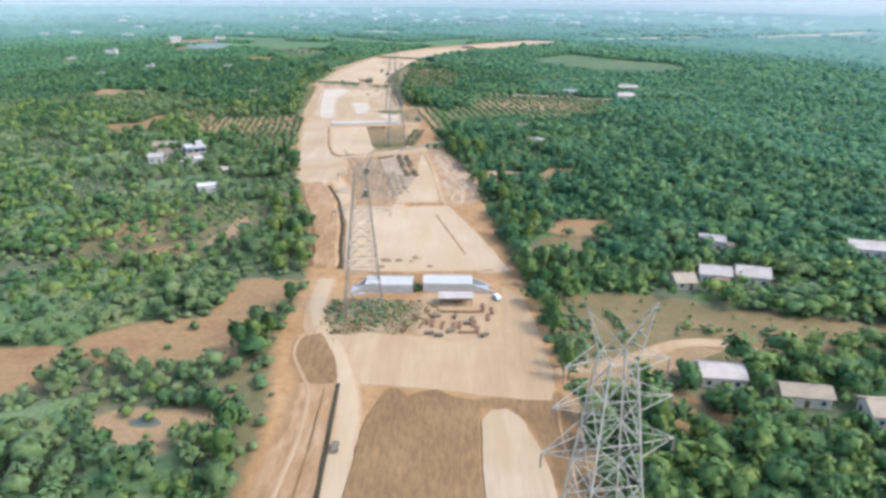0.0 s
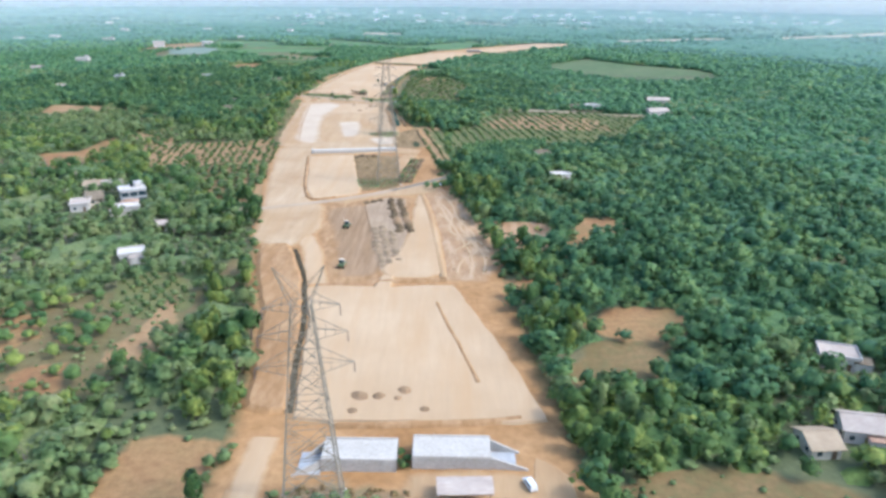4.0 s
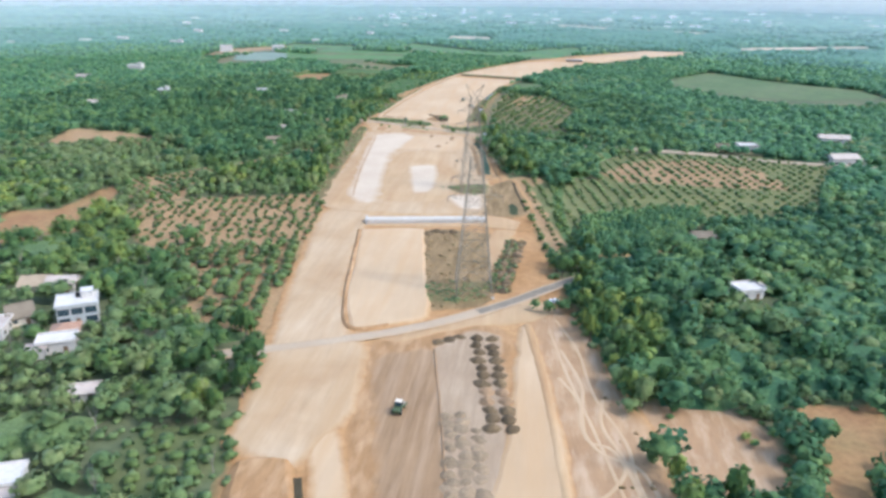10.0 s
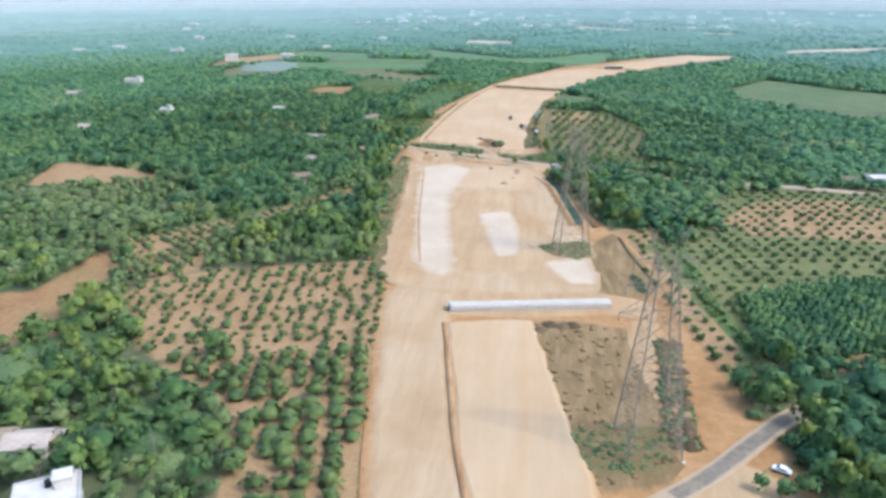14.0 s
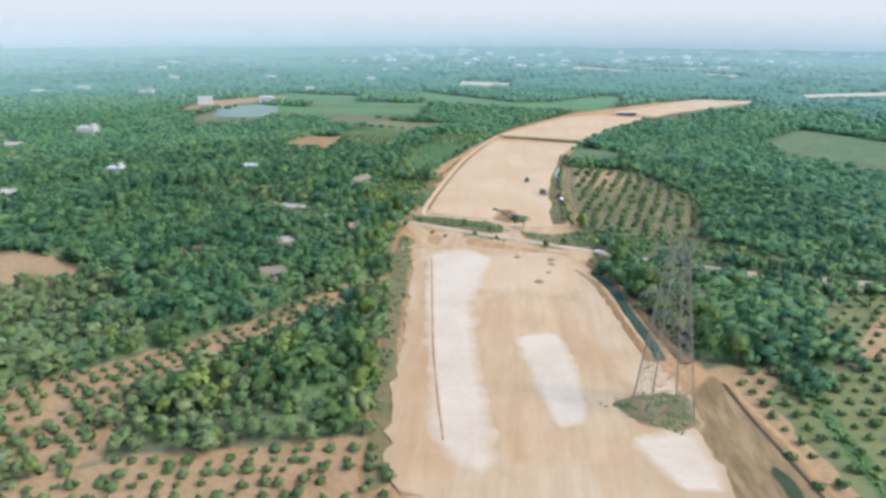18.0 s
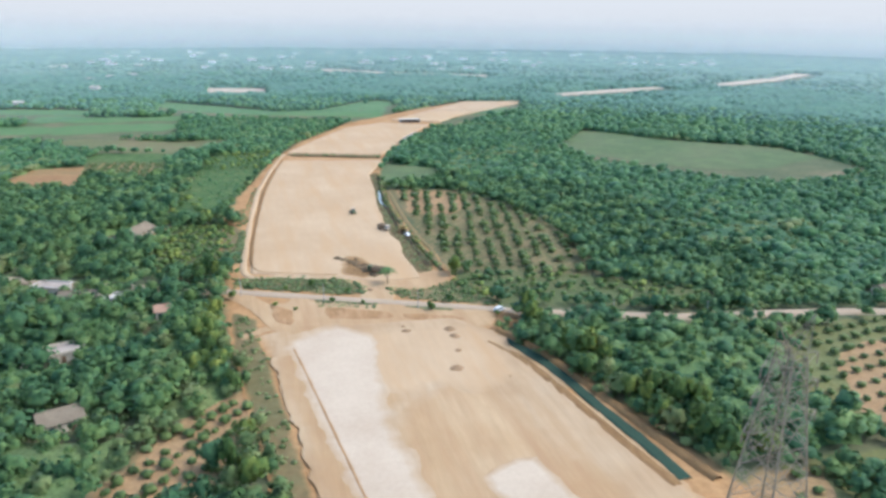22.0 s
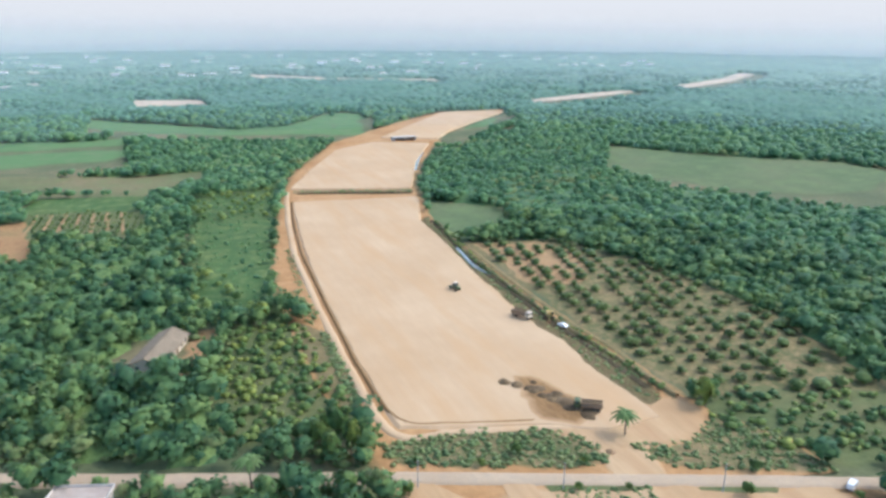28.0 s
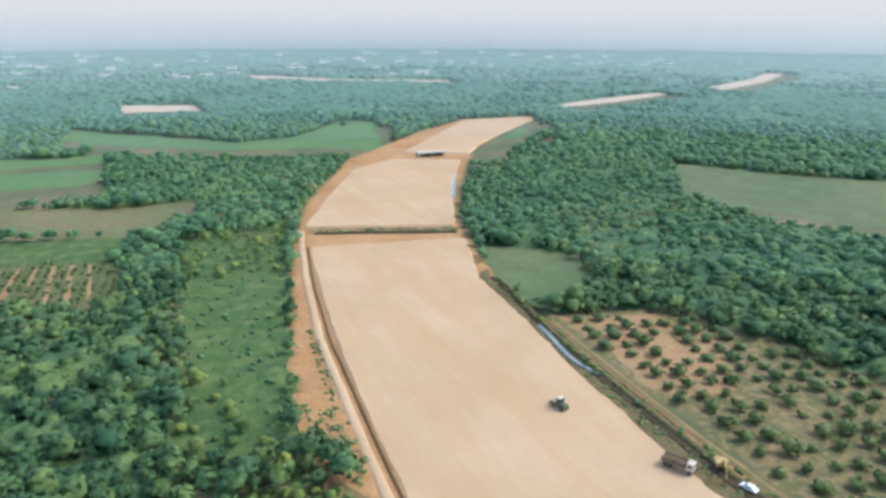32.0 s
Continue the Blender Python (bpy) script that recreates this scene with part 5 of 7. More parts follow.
def house(x, y, w, d, h, rz, roof, wall, cover, label, wing=None, storeys=1, bands=False):
    """A small house: walls, roof, doors and windows, with porch, stair head and tank where its roof is flat."""
    HOUSE_SPOTS.append((x, y, max(w, d) * (0.56 if y < 650 else 0.44 if w < 20 else 0.52) + (1.8 if y < 650 else 0.6 if w < 20 else 1.5)))
    root = thing("house" if w < 20 else "shed", label, "house" if w < 20 else "shed", (x, y, 0), rz)
    a, b = w / 2, d / 2
    bm = boxes((-a, -b, -0.3, a, b, h))
    if roof == "gable":
        for s in (-1, 1):
            v = [bm.verts.new(p) for p in ((s * a, -b, h), (s * a, b, h), (s * a, 0, h + d * 0.22))]
            bm.faces.new(v)
    part("wall", bm, wall, root)
    if roof == "gable":
        part("roof", gable(w, d, h, d * 0.22, 0.7), cover, root)
        part("ridge", boxes((-a - 0.7, -0.2, h + d * 0.22 + 0.1, a + 0.7, 0.2, h + d * 0.22 + 0.3), bev=0.05), cover, root)
    elif roof == "hip":
        part("roof", hip(w, d, h, d * 0.28, 0.8), cover, root)
    else:
        part("roof", boxes((-a - 0.5, -b - 0.5, h, a + 0.5, b + 0.5, h + 0.22), bev=0.04), cover, root)
        for r in ((-a - 0.4, -b - 0.4, a + 0.4, -b - 0.25), (-a - 0.4, b + 0.25, a + 0.4, b + 0.4), (-a - 0.4, -b - 0.25, -a - 0.25, b + 0.25), (a + 0.25, -b - 0.25, a + 0.4, b + 0.25)):
            part("parapet", boxes((r[0], r[1], h + 0.22, r[2], r[3], h + 0.8)), wall, root)
        if storeys > 1:
            part("stair_head", boxes((a * 0.25, b * 0.1, h + 0.22, a * 0.8, b * 0.75, h + 2.5), (a * 0.2, b * 0.02, h + 2.5, a * 0.88, b * 0.83, h + 2.65), bev=0.03), WHITE_WALL, root)
        if storeys > 1:
            part("water_tank", drum(bmesh.new(), (a * 0.05, b * 0.45, h + 0.95), "z", 0.65, 1.4), RUBBER, root, "black plastic water tank")
    for st in range(storeys):
        z0 = st * 3.1
        for side, (n, length) in enumerate(((max(2, int(w / 3.4)), w), (max(1, int(d / 3.6)), d))):
            for s in (-1, 1):
                for i in range(n):
                    u = -length / 2 + (i + 0.5) * length / n
                    door = st == 0 and side == 0 and s < 0 and i == n // 2
                    win = door or not (i == n // 2 and s > 0 and side == 0)
                    if not win:
                        continue
                    ww, z1, z2 = (0.5, 0.0, 2.1) if door else ((length / n * 0.42, z0 + 0.5, z0 + 2.6) if bands and s < 0 else (0.6, z0 + 1.0, z0 + 2.2))
                    if side == 0:
                        fr = boxes((u - ww - 0.1, s * (b + 0.06) - 0.05, z1, u + ww + 0.1, s * (b + 0.06) + 0.05, z2 + 0.1))
                        pn = boxes((u - ww, s * (b + 0.1) - 0.035, z1 + 0.08, u + ww, s * (b + 0.1) + 0.035, z2))
                    else:
                        fr = boxes((s * (a + 0.06) - 0.05, u - ww - 0.1, z1, s * (a + 0.06) + 0.05, u + ww + 0.1, z2 + 0.1))
                        pn = boxes((s * (a + 0.1) - 0.035, u - ww, z1 + 0.08, s * (a + 0.1) + 0.035, u + ww, z2))
                    f = part("door" if door else "window", fr, WOOD if door else CONCRETE, root)
                    part("panel" if door else "pane", pn, WOOD if door else GLASS, f)
    if wing:
        wx, wy, ww, wd, wh, wcover = wing
        part("porch_roof", boxes((wx - ww / 2, wy - wd / 2, wh, wx + ww / 2, wy + wd / 2, wh + 0.16), bev=0.03), wcover, root)
        part("porch_wall", boxes((wx - ww / 2 + 0.4, wy - wd / 2 + 0.4, -0.3, wx + ww / 2 - 0.4, wy + wd / 2 - 0.4, wh - 0.003)), wall, root)
        for sx in (-1, 1):
            part("porch_post", boxes((wx + sx * ww / 2 - sx * 0.2 - 0.12, wy - wd / 2 + 0.08, -0.3, wx + sx * ww / 2 - sx * 0.2 + 0.12, wy - wd / 2 + 0.32, wh)), CONCRETE, root)
    return root


house(87, 244, 7, 8.5, 3.0, 4, "gable", CREAM_WALL, TAN_ROOF, "low shed with a tan sheet roof among trees")
house(100.5, 249.5, 10.5, 8.5, 3.8, -12, "gable", WHITE_WALL, PALE_ROOF, "white house with a pale sheet roof and porch", (2, -5.6, 5, 3, 2.8, TILE_ROOF))
house(114, 248.5, 11, 9.5, 3.8, -16, "gable", WHITE_WALL, PALE_ROOF, "house with a broad pale sheet roof", (4, 6, 5, 3, 3.0, PALE_ROOF))
house(112, 285, 10, 8, 3.8, -18, "flat", WHITE_WALL, PALE_ROOF, "white flat-roofed house deep in trees", (6, -2, 5, 5, 3.0, SHEET_ROOF))
house(172, 279, 13, 9, 4.0, -14, "gable", WHITE_WALL, PALE_ROOF, "white house at the edge of a clearing", (8, -2, 6, 6, 3.2, PALE_ROOF))
house(76.5, 176, 11.2, 8.5, 3.6, -6, "gable", CREAM_WALL, PALE_ROOF, "small cream house with a pale sheet roof", (5.5, -1.5, 3, 4, 2.6, SHEET_ROOF))
house(95, 166, 12, 6.5, 3.4, -8, "gable", CREAM_WALL, TAN_ROOF, "low house with a weathered tan roof")
house(111, 158, 8, 9, 3.6, -5, "gable", CREAM_WALL, TAN_ROOF, "low shed with a brown sheet roof")
house(-154, 441, 11.5, 9.5, 6.4, 30, "flat", BLUE_WALL, WHITE_WALL, "two-storey house, white flat roof, pale grey glazed front", None, 2, True)
house(-150, 428, 7, 7, 3.2, 25, "hip", CREAM_WALL, TILE_ROOF, "low house with a brown hipped tile roof")
house(-148, 421, 10, 6, 3.6, 24, "flat", WHITE_WALL, WHITE_WALL, "white house with several flat roofs", (-5, -3, 6, 5, 3.0, PALE_ROOF))
house(-173, 462, 9, 7, 3.4, 14, "gable", WHITE_WALL, PALE_ROOF, "white house with a pale roof in the trees", (5.5, 1, 4, 5, 3.0, PALE_ROOF))
house(-182, 461, 9, 9, 3.0, 14, "gable", CREAM_WALL, TAN_ROOF, "shed with a grey-brown sheet roof")
house(-172, 438, 7, 11, 3.0, 40, "gable", CREAM_WALL, SHEET_ROOF, "shed with a grey-brown sheet roof")
house(-173, 427, 8, 10, 3.4, 20, "flat", WHITE_WALL, PALE_ROOF, "white flat-roofed house among trees")
house(-122, 362, 9, 7, 3.2, 22, "flat", WHITE_WALL, WHITE_WALL, "white house with a flat roof and porch", (2, -5.5, 6, 3.5, 2.8, PALE_ROOF))
house(-125, 398, 6, 5, 3.0, 20, "gable", WHITE_WALL, PALE_ROOF, "small white outbuilding in the woods")
house(62, 490, 9, 7, 3.4, 20, "flat", WHITE_WALL, WHITE_WALL, "white house with split flat roofs in the woods", (5, 3, 6, 6, 3.0, PALE_ROOF))
house(58, 546, 8, 6, 3.2, 8, "gable", CREAM_WALL, SHEET_ROOF, "grey-roofed farmhouse beside a plantation", (5, 0, 4, 5, 2.8, PALE_ROOF))
house(172, 703, 16, 9, 4.5, 10, "gable", WHITE_WALL, PALE_ROOF, "long white building beside the road", (10, -2, 6, 7, 3.5, PALE_ROOF))
house(190, 768, 19, 8, 4.0, -4, "gable", WHITE_WALL, PALE_ROOF, "long low white building near the road")
house(124, 732, 12, 8, 4.0, 6, "flat", WHITE_WALL, WHITE_WALL, "white roadside house with flat roof")
house(108, 730, 7, 6, 3.4, 6, "gable", CREAM_WALL, SHEET_ROOF, "small roadside house with sheet roof")
house(-191, 747, 12, 7, 3.2, 18, "flat", CREAM_WALL, PALE_ROOF, "rambling white house with stepped flat roofs", (-8, -4, 8, 7, 3.2, PALE_ROOF))
house(-195, 797, 13, 7, 3.2, -8, "gable", CREAM_WALL, SHEET_ROOF, "house with a brown sheet roof near the road")
house(-183, 791, 6, 6, 3.4, -8, "flat", WHITE_WALL, WHITE_WALL, "small white house near the road")
house(-207, 809, 12, 7, 3.4, -20, "flat", WHITE_WALL, PALE_ROOF, "white house with a flat roof near the road")
house(-164, 776, 5, 6, 3.0, 10, "gable", CREAM_WALL, TILE_ROOF, "small house with a reddish roof in the trees")
house(-187, 883.5, 23, 9.5, 2.8, 66, "gable", CREAM_WALL, SHEET_ROOF, "long barn-like shed with a grey-brown sheet roof")
house(-271, 919, 11, 8, 4.0, 10, "flat", WHITE_WALL, WHITE_WALL, "white house in the woods")
house(-471, 1056, 15, 12, 8.0, 10, "flat", WHITE_WALL, WHITE_WALL, "large white two-storey building far in the woods", None, 2)
house(-353, 890, 9, 9, 6.0, 10, "flat", BLUE_WALL, WHITE_WALL, "pale two-storey house far in the woods", None, 2)
house(-491, 984, 14, 7, 4.0, 5, "gable", WHITE_WALL, PALE_ROOF, "long pale house far in the woods")
house(-381, 823, 10, 7, 4.0, 20, "gable", WHITE_WALL, PALE_ROOF, "pale house far in the woods")
house(-594, 1408, 19, 10, 7.0, 5, "flat", WHITE_WALL, WHITE_WALL, "far white building among the woods", None, 2)
house(-183, 704, 10, 8, 3.2, 20, "gable", CREAM_WALL, SHEET_ROOF, "low house with a dull brown roof in the trees")

# woods: single trees along the corridor's edges, joined woods behind them
TREE_SHAPES = [(limbs(k), crown(10 + k, 150, 7, 0.2, 0.62)) for k in range(6)]
TREES = []
for k, (tr, cr) in enumerate(TREE_SHAPES):
    root = thing("tree", "broadleaf tree with a dense green crown beside the earthworks", "tree", (0, 0, 0), 0, "trees along the corridor")
    part("trunk", tri_mesh("trunk", *tr, BARK), BARK, root)
    part("crown", tri_mesh("crown", *cr, LEAF_DRY if k == 5 else LEAF, outward(cr[0])), None, root)
    TREES.append(root)
gx, gy = grid(-170, 118, 130, 905, 7.0)
lo, hi = np.interp(gy, EDGE_Y, EDGE_L), np.interp(gy, EDGE_Y, EDGE_R)
keep = free(gx, gy, 2.5) & (gx > lo - 17) & (gx < hi + 20) & (rng.uniform(0, 1, len(gx)) < 0.85)
idx = rng.permutation(int(keep.sum()))[:300]
SINGLE = np.stack([gx[keep], gy[keep]], 1)[idx]
for k, (x, y) in enumerate(SINGLE):
    r, h = rng.uniform(2.5, 4.3), rng.uniform(6.5, 12.5)
    m = pose(x, y, 0, 0, 0, rng.uniform(0, 360)) @ Matrix.Diagonal((r, r, h, 1))
    if k < 6:
        TREES[k].matrix_basis = m
    else:
        t = copy_thing(TREES[k % 6], Matrix())
        t.matrix_basis = m
taken = {(int(x // 5), int(y // 5)) for x, y in SINGLE}


def woods(x0, y0, x1, y1, s, near, far, pad):
    gx, gy = grid(x0, y0, x1, y1, s)
    d = reach(gx, gy)
    k = (d >= near) & (d < far)
    gx, gy, d = gx[k], gy[k], d[k]
    k = free(gx, gy, pad)
    gx, gy = gx[k], gy[k]
    open_left = (gx < np.interp(gy, EDGE_Y, EDGE_L)) & (gy < 520) & (gy > 235)
    thin = wave(gx, gy, 38, 1.0) + 0.6 * wave(gx, gy, 15, 3.0)
    k = np.where(open_left, thin > -0.55, thin > -1.55) & (rng.uniform(0, 1, len(gx)) < np.where(open_left, 0.9, 0.97))
    gx, gy = gx[k], gy[k]
    dry = (wave(gx, gy, 60, 5.0) + rng.normal(0, 0.5, len(gx)) + np.where((gx < -30) & (gy < 430), 1.05, np.where((gx < -30) & (gy < 700), 0.75, -0.35))) > 0.55
    return gx, gy, dry


def grow(x0, y0, x1, y1, s, near, far, shapes, mu, sig, rmax, note, green=LEAF):
    gx, gy, dry = woods(x0, y0, x1, y1, s, near, far, 2.0)
    if near == 0:
        k = np.array([(int(x // 5), int(y // 5)) not in taken for x, y in zip(gx, gy)])
        gx, gy, dry = gx[k], gy[k], dry[k]
    r = rng.lognormal(mu, sig, len(gx)).clip(1.4, rmax) * (1 + 0.2 * wave(gx, gy, 25, 2.0))
    h = 2.4 + r * rng.uniform(0.75, 1.15 if near else 1.7, len(gx))
    deep = ~dry & ((gy > 640) | ((gx > np.interp(gy, EDGE_Y, EDGE_R)) & (gy > 262))) & (near < 300)
    if deep.any():
        scatter("woodland", shapes, gx[deep], gy[deep], r[deep], h[deep], LEAF_DEEP, "deep green woodland of broadleaf trees" + note, "woodland")
    light = ~dry & ~deep
    scatter("woodland", shapes, gx[light], gy[light], r[light], h[light], green, "dense green woodland of broadleaf trees" + note, "woodland")
    scatter("dry_woodland", shapes, gx[dry], gy[dry], r[dry] * 0.88, h[dry] * 0.8, LEAF_DRY, "dry olive-brown trees and scrub" + note, "woodland")


scatter("woodland", [crown(30 + k, 84, 7, 0.19, 0.56) for k in range(3)], np.array([-10.5, -6.5, -1.5, 2.5, 5.5, 3.5, 0.5, 8.5, 10.0, 6.0, 12.0]), np.array([466.5, 464.5, 465.5, 469.5, 474.5, 479.0, 482.5, 469.0, 479.5, 484.0, 474.0]), np.array([2.4, 3.0, 3.2, 3.4, 3.6, 3.0, 2.2, 3.4, 3.8, 2.8, 3.5]), np.array([5.0, 6.2, 6.6, 7.2, 7.6, 6.0, 4.6, 7.0, 7.8, 6.0, 7.2]), LEAF_DEEP, "dark broadleaf trees beside the lane", "woodland")
MID = [crown(50 + k, 9, 4, 0.4, 0.78) for k in range(7)]
grow(-360, 100, 300, 1000, 5.0, 0, 175, [crown(30 + k, 84, 7, 0.19, 0.56) for k in range(9)], 1.2, 0.32, 6.0, "")
grow(-500, 100, 460, 1100, 4.7, 175, 300, [crown(40 + k, 34, 6, 0.27, 0.66) for k in range(9)], 1.1, 0.32, 5.2, " a little farther off")
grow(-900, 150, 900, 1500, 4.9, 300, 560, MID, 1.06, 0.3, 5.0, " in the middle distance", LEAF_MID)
FARS = [crown(70 + k, 0, 3, 0.6, 1.0) for k in range(8)]
gx, gy, dry = woods(-1200, 300, 1500, 2000, 6.6, 560, 930, 3.0)
r = rng.lognormal(1.28, 0.25, len(gx)).clip(2.5, 7.5)
h = 2.0 + r * rng.uniform(0.7, 1.2, len(gx))
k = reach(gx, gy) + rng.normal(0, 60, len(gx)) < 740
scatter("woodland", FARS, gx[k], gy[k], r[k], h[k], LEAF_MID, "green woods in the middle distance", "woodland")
scatter("woodland", FARS, gx[~k], gy[~k], r[~k], h[~k], LEAF_BACK, "woods past the middle distance, coloured blue-green for haze", "woodland")
# the far canopy: one closed, gently uneven cover of tree crowns out to the haze
na, nr = 560, 170
ang = np.linspace(radians(-62), radians(48), na)
rad = 700 * (2830 / 700) ** (np.linspace(0, 1, nr) ** 0.8)
A, R = np.meshgrid(ang, rad)
A, R = A + rng.uniform(-0.4, 0.4, A.shape) * 0.0024, R * (1 + rng.uniform(-0.4, 0.4, A.shape) * 0.005)
fx, fy = (-150 + R * np.sin(-A)).ravel(), (600 + R * np.cos(A)).ravel()
up = free(fx, fy, 6.0) & (reach(fx, fy) > 800)
fz = np.where(up, 4.5 + 2.4 * rng.uniform(-1, 1, len(fx)) + 1.5 * wave(fx, fy, 60, 2.0) + 3.0 * np.clip(wave(fx, fy, 240, 1.0), 0, 1), -2.0)
q = (np.arange(nr - 1)[:, None] * na + np.arange(na - 1)[None]).ravel()
T = np.concatenate([np.stack([q, q + na + 1, q + na], 1), np.stack([q, q + 1, q + na + 1], 1)])[:, ::-1]
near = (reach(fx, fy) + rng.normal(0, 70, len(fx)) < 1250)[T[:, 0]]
for tt, mt, lb in ((T[near], LEAF_BACK, "woods past the middle distance, coloured blue-green for haze"), (T[~near], LEAF_FAR, "far green woods, blued and paled in imitation of haze")):
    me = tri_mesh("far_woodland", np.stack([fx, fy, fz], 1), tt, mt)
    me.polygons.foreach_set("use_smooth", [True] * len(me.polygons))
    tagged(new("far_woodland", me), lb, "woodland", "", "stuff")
gx, gy, dry = woods(-1900, 500, 2200, 2500, 13.0, 930, 1700, 4.0)
r = rng.uniform(4.0, 8.5, len(gx))
h = 3.0 + r * rng.uniform(0.35, 0.75, len(gx))
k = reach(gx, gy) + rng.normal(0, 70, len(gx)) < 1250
scatter("far_woodland", FARS, gx[k], gy[k], r[k], h[k], LEAF_BACK, "woods past the middle distance, coloured blue-green for haze", "woodland")
scatter("far_woodland", FARS, gx[~k], gy[~k], r[~k], h[~k], LEAF_FAR, "far green woods along the horizon, blued and paled in imitation of haze", "woodland")
# plain woods all round, where the flight does not look
gx, gy = grid(-1000, -400, 1000, 1300, 18.0)
k = ~in_corridor(gx, gy, 8.0) & ~((gx > -75 - 0.82 * (gy - 60)) & (gx < np.maximum(75 + 0.66 * gy, -115 + 1.45 * (gy - 650))) & (gy > 108))
gx, gy = gx[k], gy[k]
r = rng.lognormal(2.1, 0.25, len(gx)).clip(5, 13)
scatter("woodland", FARS, gx, gy, r, 2.0 + r * rng.uniform(0.6, 1.0, len(gx)), LEAF, "green woods all round the corridor", "woodland")
# low growth that closes the gaps under the nearer woods
ux, uy = np.meshgrid(np.arange(-800, 860, 5.4), np.arange(110, 1420, 5.4))
nu = ux.shape[1]
ux, uy = ux.ravel() + rng.uniform(-1.6, 1.6, ux.size), uy.ravel() + rng.uniform(-1.6, 1.6, uy.size)
up = reach(ux, uy) < 900
for ox, oy in ((0, 0), (6, 0), (-6, 0), (0, 6), (0, -6)):
    up &= free(ux + ox, uy + oy, 3.0)
thin = wave(ux, uy, 38, 1.0) + 0.6 * wave(ux, uy, 15, 3.0)
up &= np.where((ux < np.interp(uy, EDGE_Y, EDGE_L)) & (uy < 720), thin > 0.15, thin > -1.0)
deep = reach(ux, uy) > 280
uz = np.where(up, np.where(deep, 3.0, 2.8) + 1.2 * rng.uniform(-1, 1, len(ux)), -0.6)
q = (np.arange(len(ux) // nu - 1)[:, None] * nu + np.arange(nu - 1)[None]).ravel()
T = np.concatenate([np.stack([q, q + 1, q + nu + 1], 1), np.stack([q, q + nu + 1, q + nu], 1)])
T = T[up[T].any(1)]
side = (ux < np.interp(uy, EDGE_Y, EDGE_L))[T[:, 0]] & (uy < 720)[T[:, 0]]
back = deep[T[:, 0]] & ~side
dark = ((uy > 640) | (ux > np.interp(uy, EDGE_Y, EDGE_R)) & (uy > 262))[T[:, 0]] & ~side & ~back
for tt, mt, lb in ((T[side], LEAF_DRY, "tangled olive undergrowth beneath the trees"), (T[~side & ~back & ~dark], LEAF, "tangled green undergrowth beneath the trees"), (T[dark | back], LEAF_DEEP, "tangled dark undergrowth beneath the farther trees")):
    tagged(new("undergrowth", tri_mesh("undergrowth", np.stack([ux, uy, uz], 1), tt, mt)), lb, "scrub", "", "stuff")

gx, gy = grid(-330, 110, 260, 1000, 4.2)
k = (reach(gx, gy) < 260) & free(gx, gy, 1.0)
gx, gy = gx[k], gy[k]
k = (wave(gx, gy, 38, 1.0) + 0.6 * wave(gx, gy, 15, 3.0) < 0.0) & (rng.uniform(0, 1, len(gx)) < 0.8)
gx, gy = gx[k], gy[k]
r = rng.uniform(0.8, 2.4, len(gx))
scatter("undergrowth", [crown(100 + k, 12, 4, 0.45, 0.8, 0.05) for k in range(5)], gx, gy, r, r * rng.uniform(0.8, 1.3, len(gx)), LEAF_DRY, "dry undergrowth between the trees", "scrub")


# orchards: bushes in rows
def rows_in(poly, s, turn, jit=0.1, gap=0.06):
    cx, cy = np.mean([p[0] for p in poly]), np.mean([p[1] for p in poly])
    u, v = np.meshgrid(np.arange(-160, 160, s), np.arange(-160, 160, s))
    a = radians(turn)
    x = cx + u * math.cos(a) - v * math.sin(a)
    y = cy + u * math.sin(a) + v * math.cos(a)
    x, y = x.ravel() + rng.uniform(-jit, jit, x.size) * s, y.ravel() + rng.uniform(-jit, jit, y.size) * s
    k = inside(x, y, poly) & ~in_corridor(x, y, 1.0) & (rng.uniform(0, 1, len(x)) > gap)
    return x[k], y[k]


BUSH = [crown(110 + k, 60, 5, 0.26, 0.7, 0.06) for k in range(4)]
BUSH_LOW = [crown(120 + k, 14, 4, 0.42, 0.8, 0.06) for k in range(5)]
BUSHES = []
for k in range(4):
    root = thing("orchard_bush", "round green fruit bush on ochre orchard soil", "bush", (0, 0, 0), 0, "bushes of the orchard")
    part("stem", tri_mesh("stem", *stem(4, 0.4, 0.05), BARK), None, root)
    part("crown", tri_mesh("crown", *BUSH[k], LEAF_BUSH, outward(BUSH[k][0])), None, root)
    BUSHES.append(root)
n_bush = 0


def plant(poly, s, turn, r0, r1, single=0, jit=0.12, gap=0.06, shapes=None, material=None, tall=1.1, label="rows of green orchard bushes"):
    global n_bush
    x, y = rows_in(poly, s, turn, jit, gap)
    r = rng.uniform(r0, r1, len(x))
    near = np.argsort(reach(x, y))
    own = near[:single]
    for i in own:
        m = pose(x[i], y[i], 0.1, 0, 0, rng.uniform(0, 360)) @ Matrix.Diagonal((r[i], r[i], r[i] * tall * rng.uniform(0.85, 1.3), 1))
        if n_bush < 4:
            BUSHES[n_bush].matrix_basis = m
        else:
            copy_thing(BUSHES[n_bush % 4], Matrix()).matrix_basis = m
        n_bush += 1
    rest = near[single:]
    if len(rest):
        scatter("orchard_rows", shapes or BUSH_LOW, x[rest], y[rest], r[rest], r[rest] * tall * rng.uniform(0.85, 1.3, len(rest)), material or LEAF_BUSH, label, "orchard")


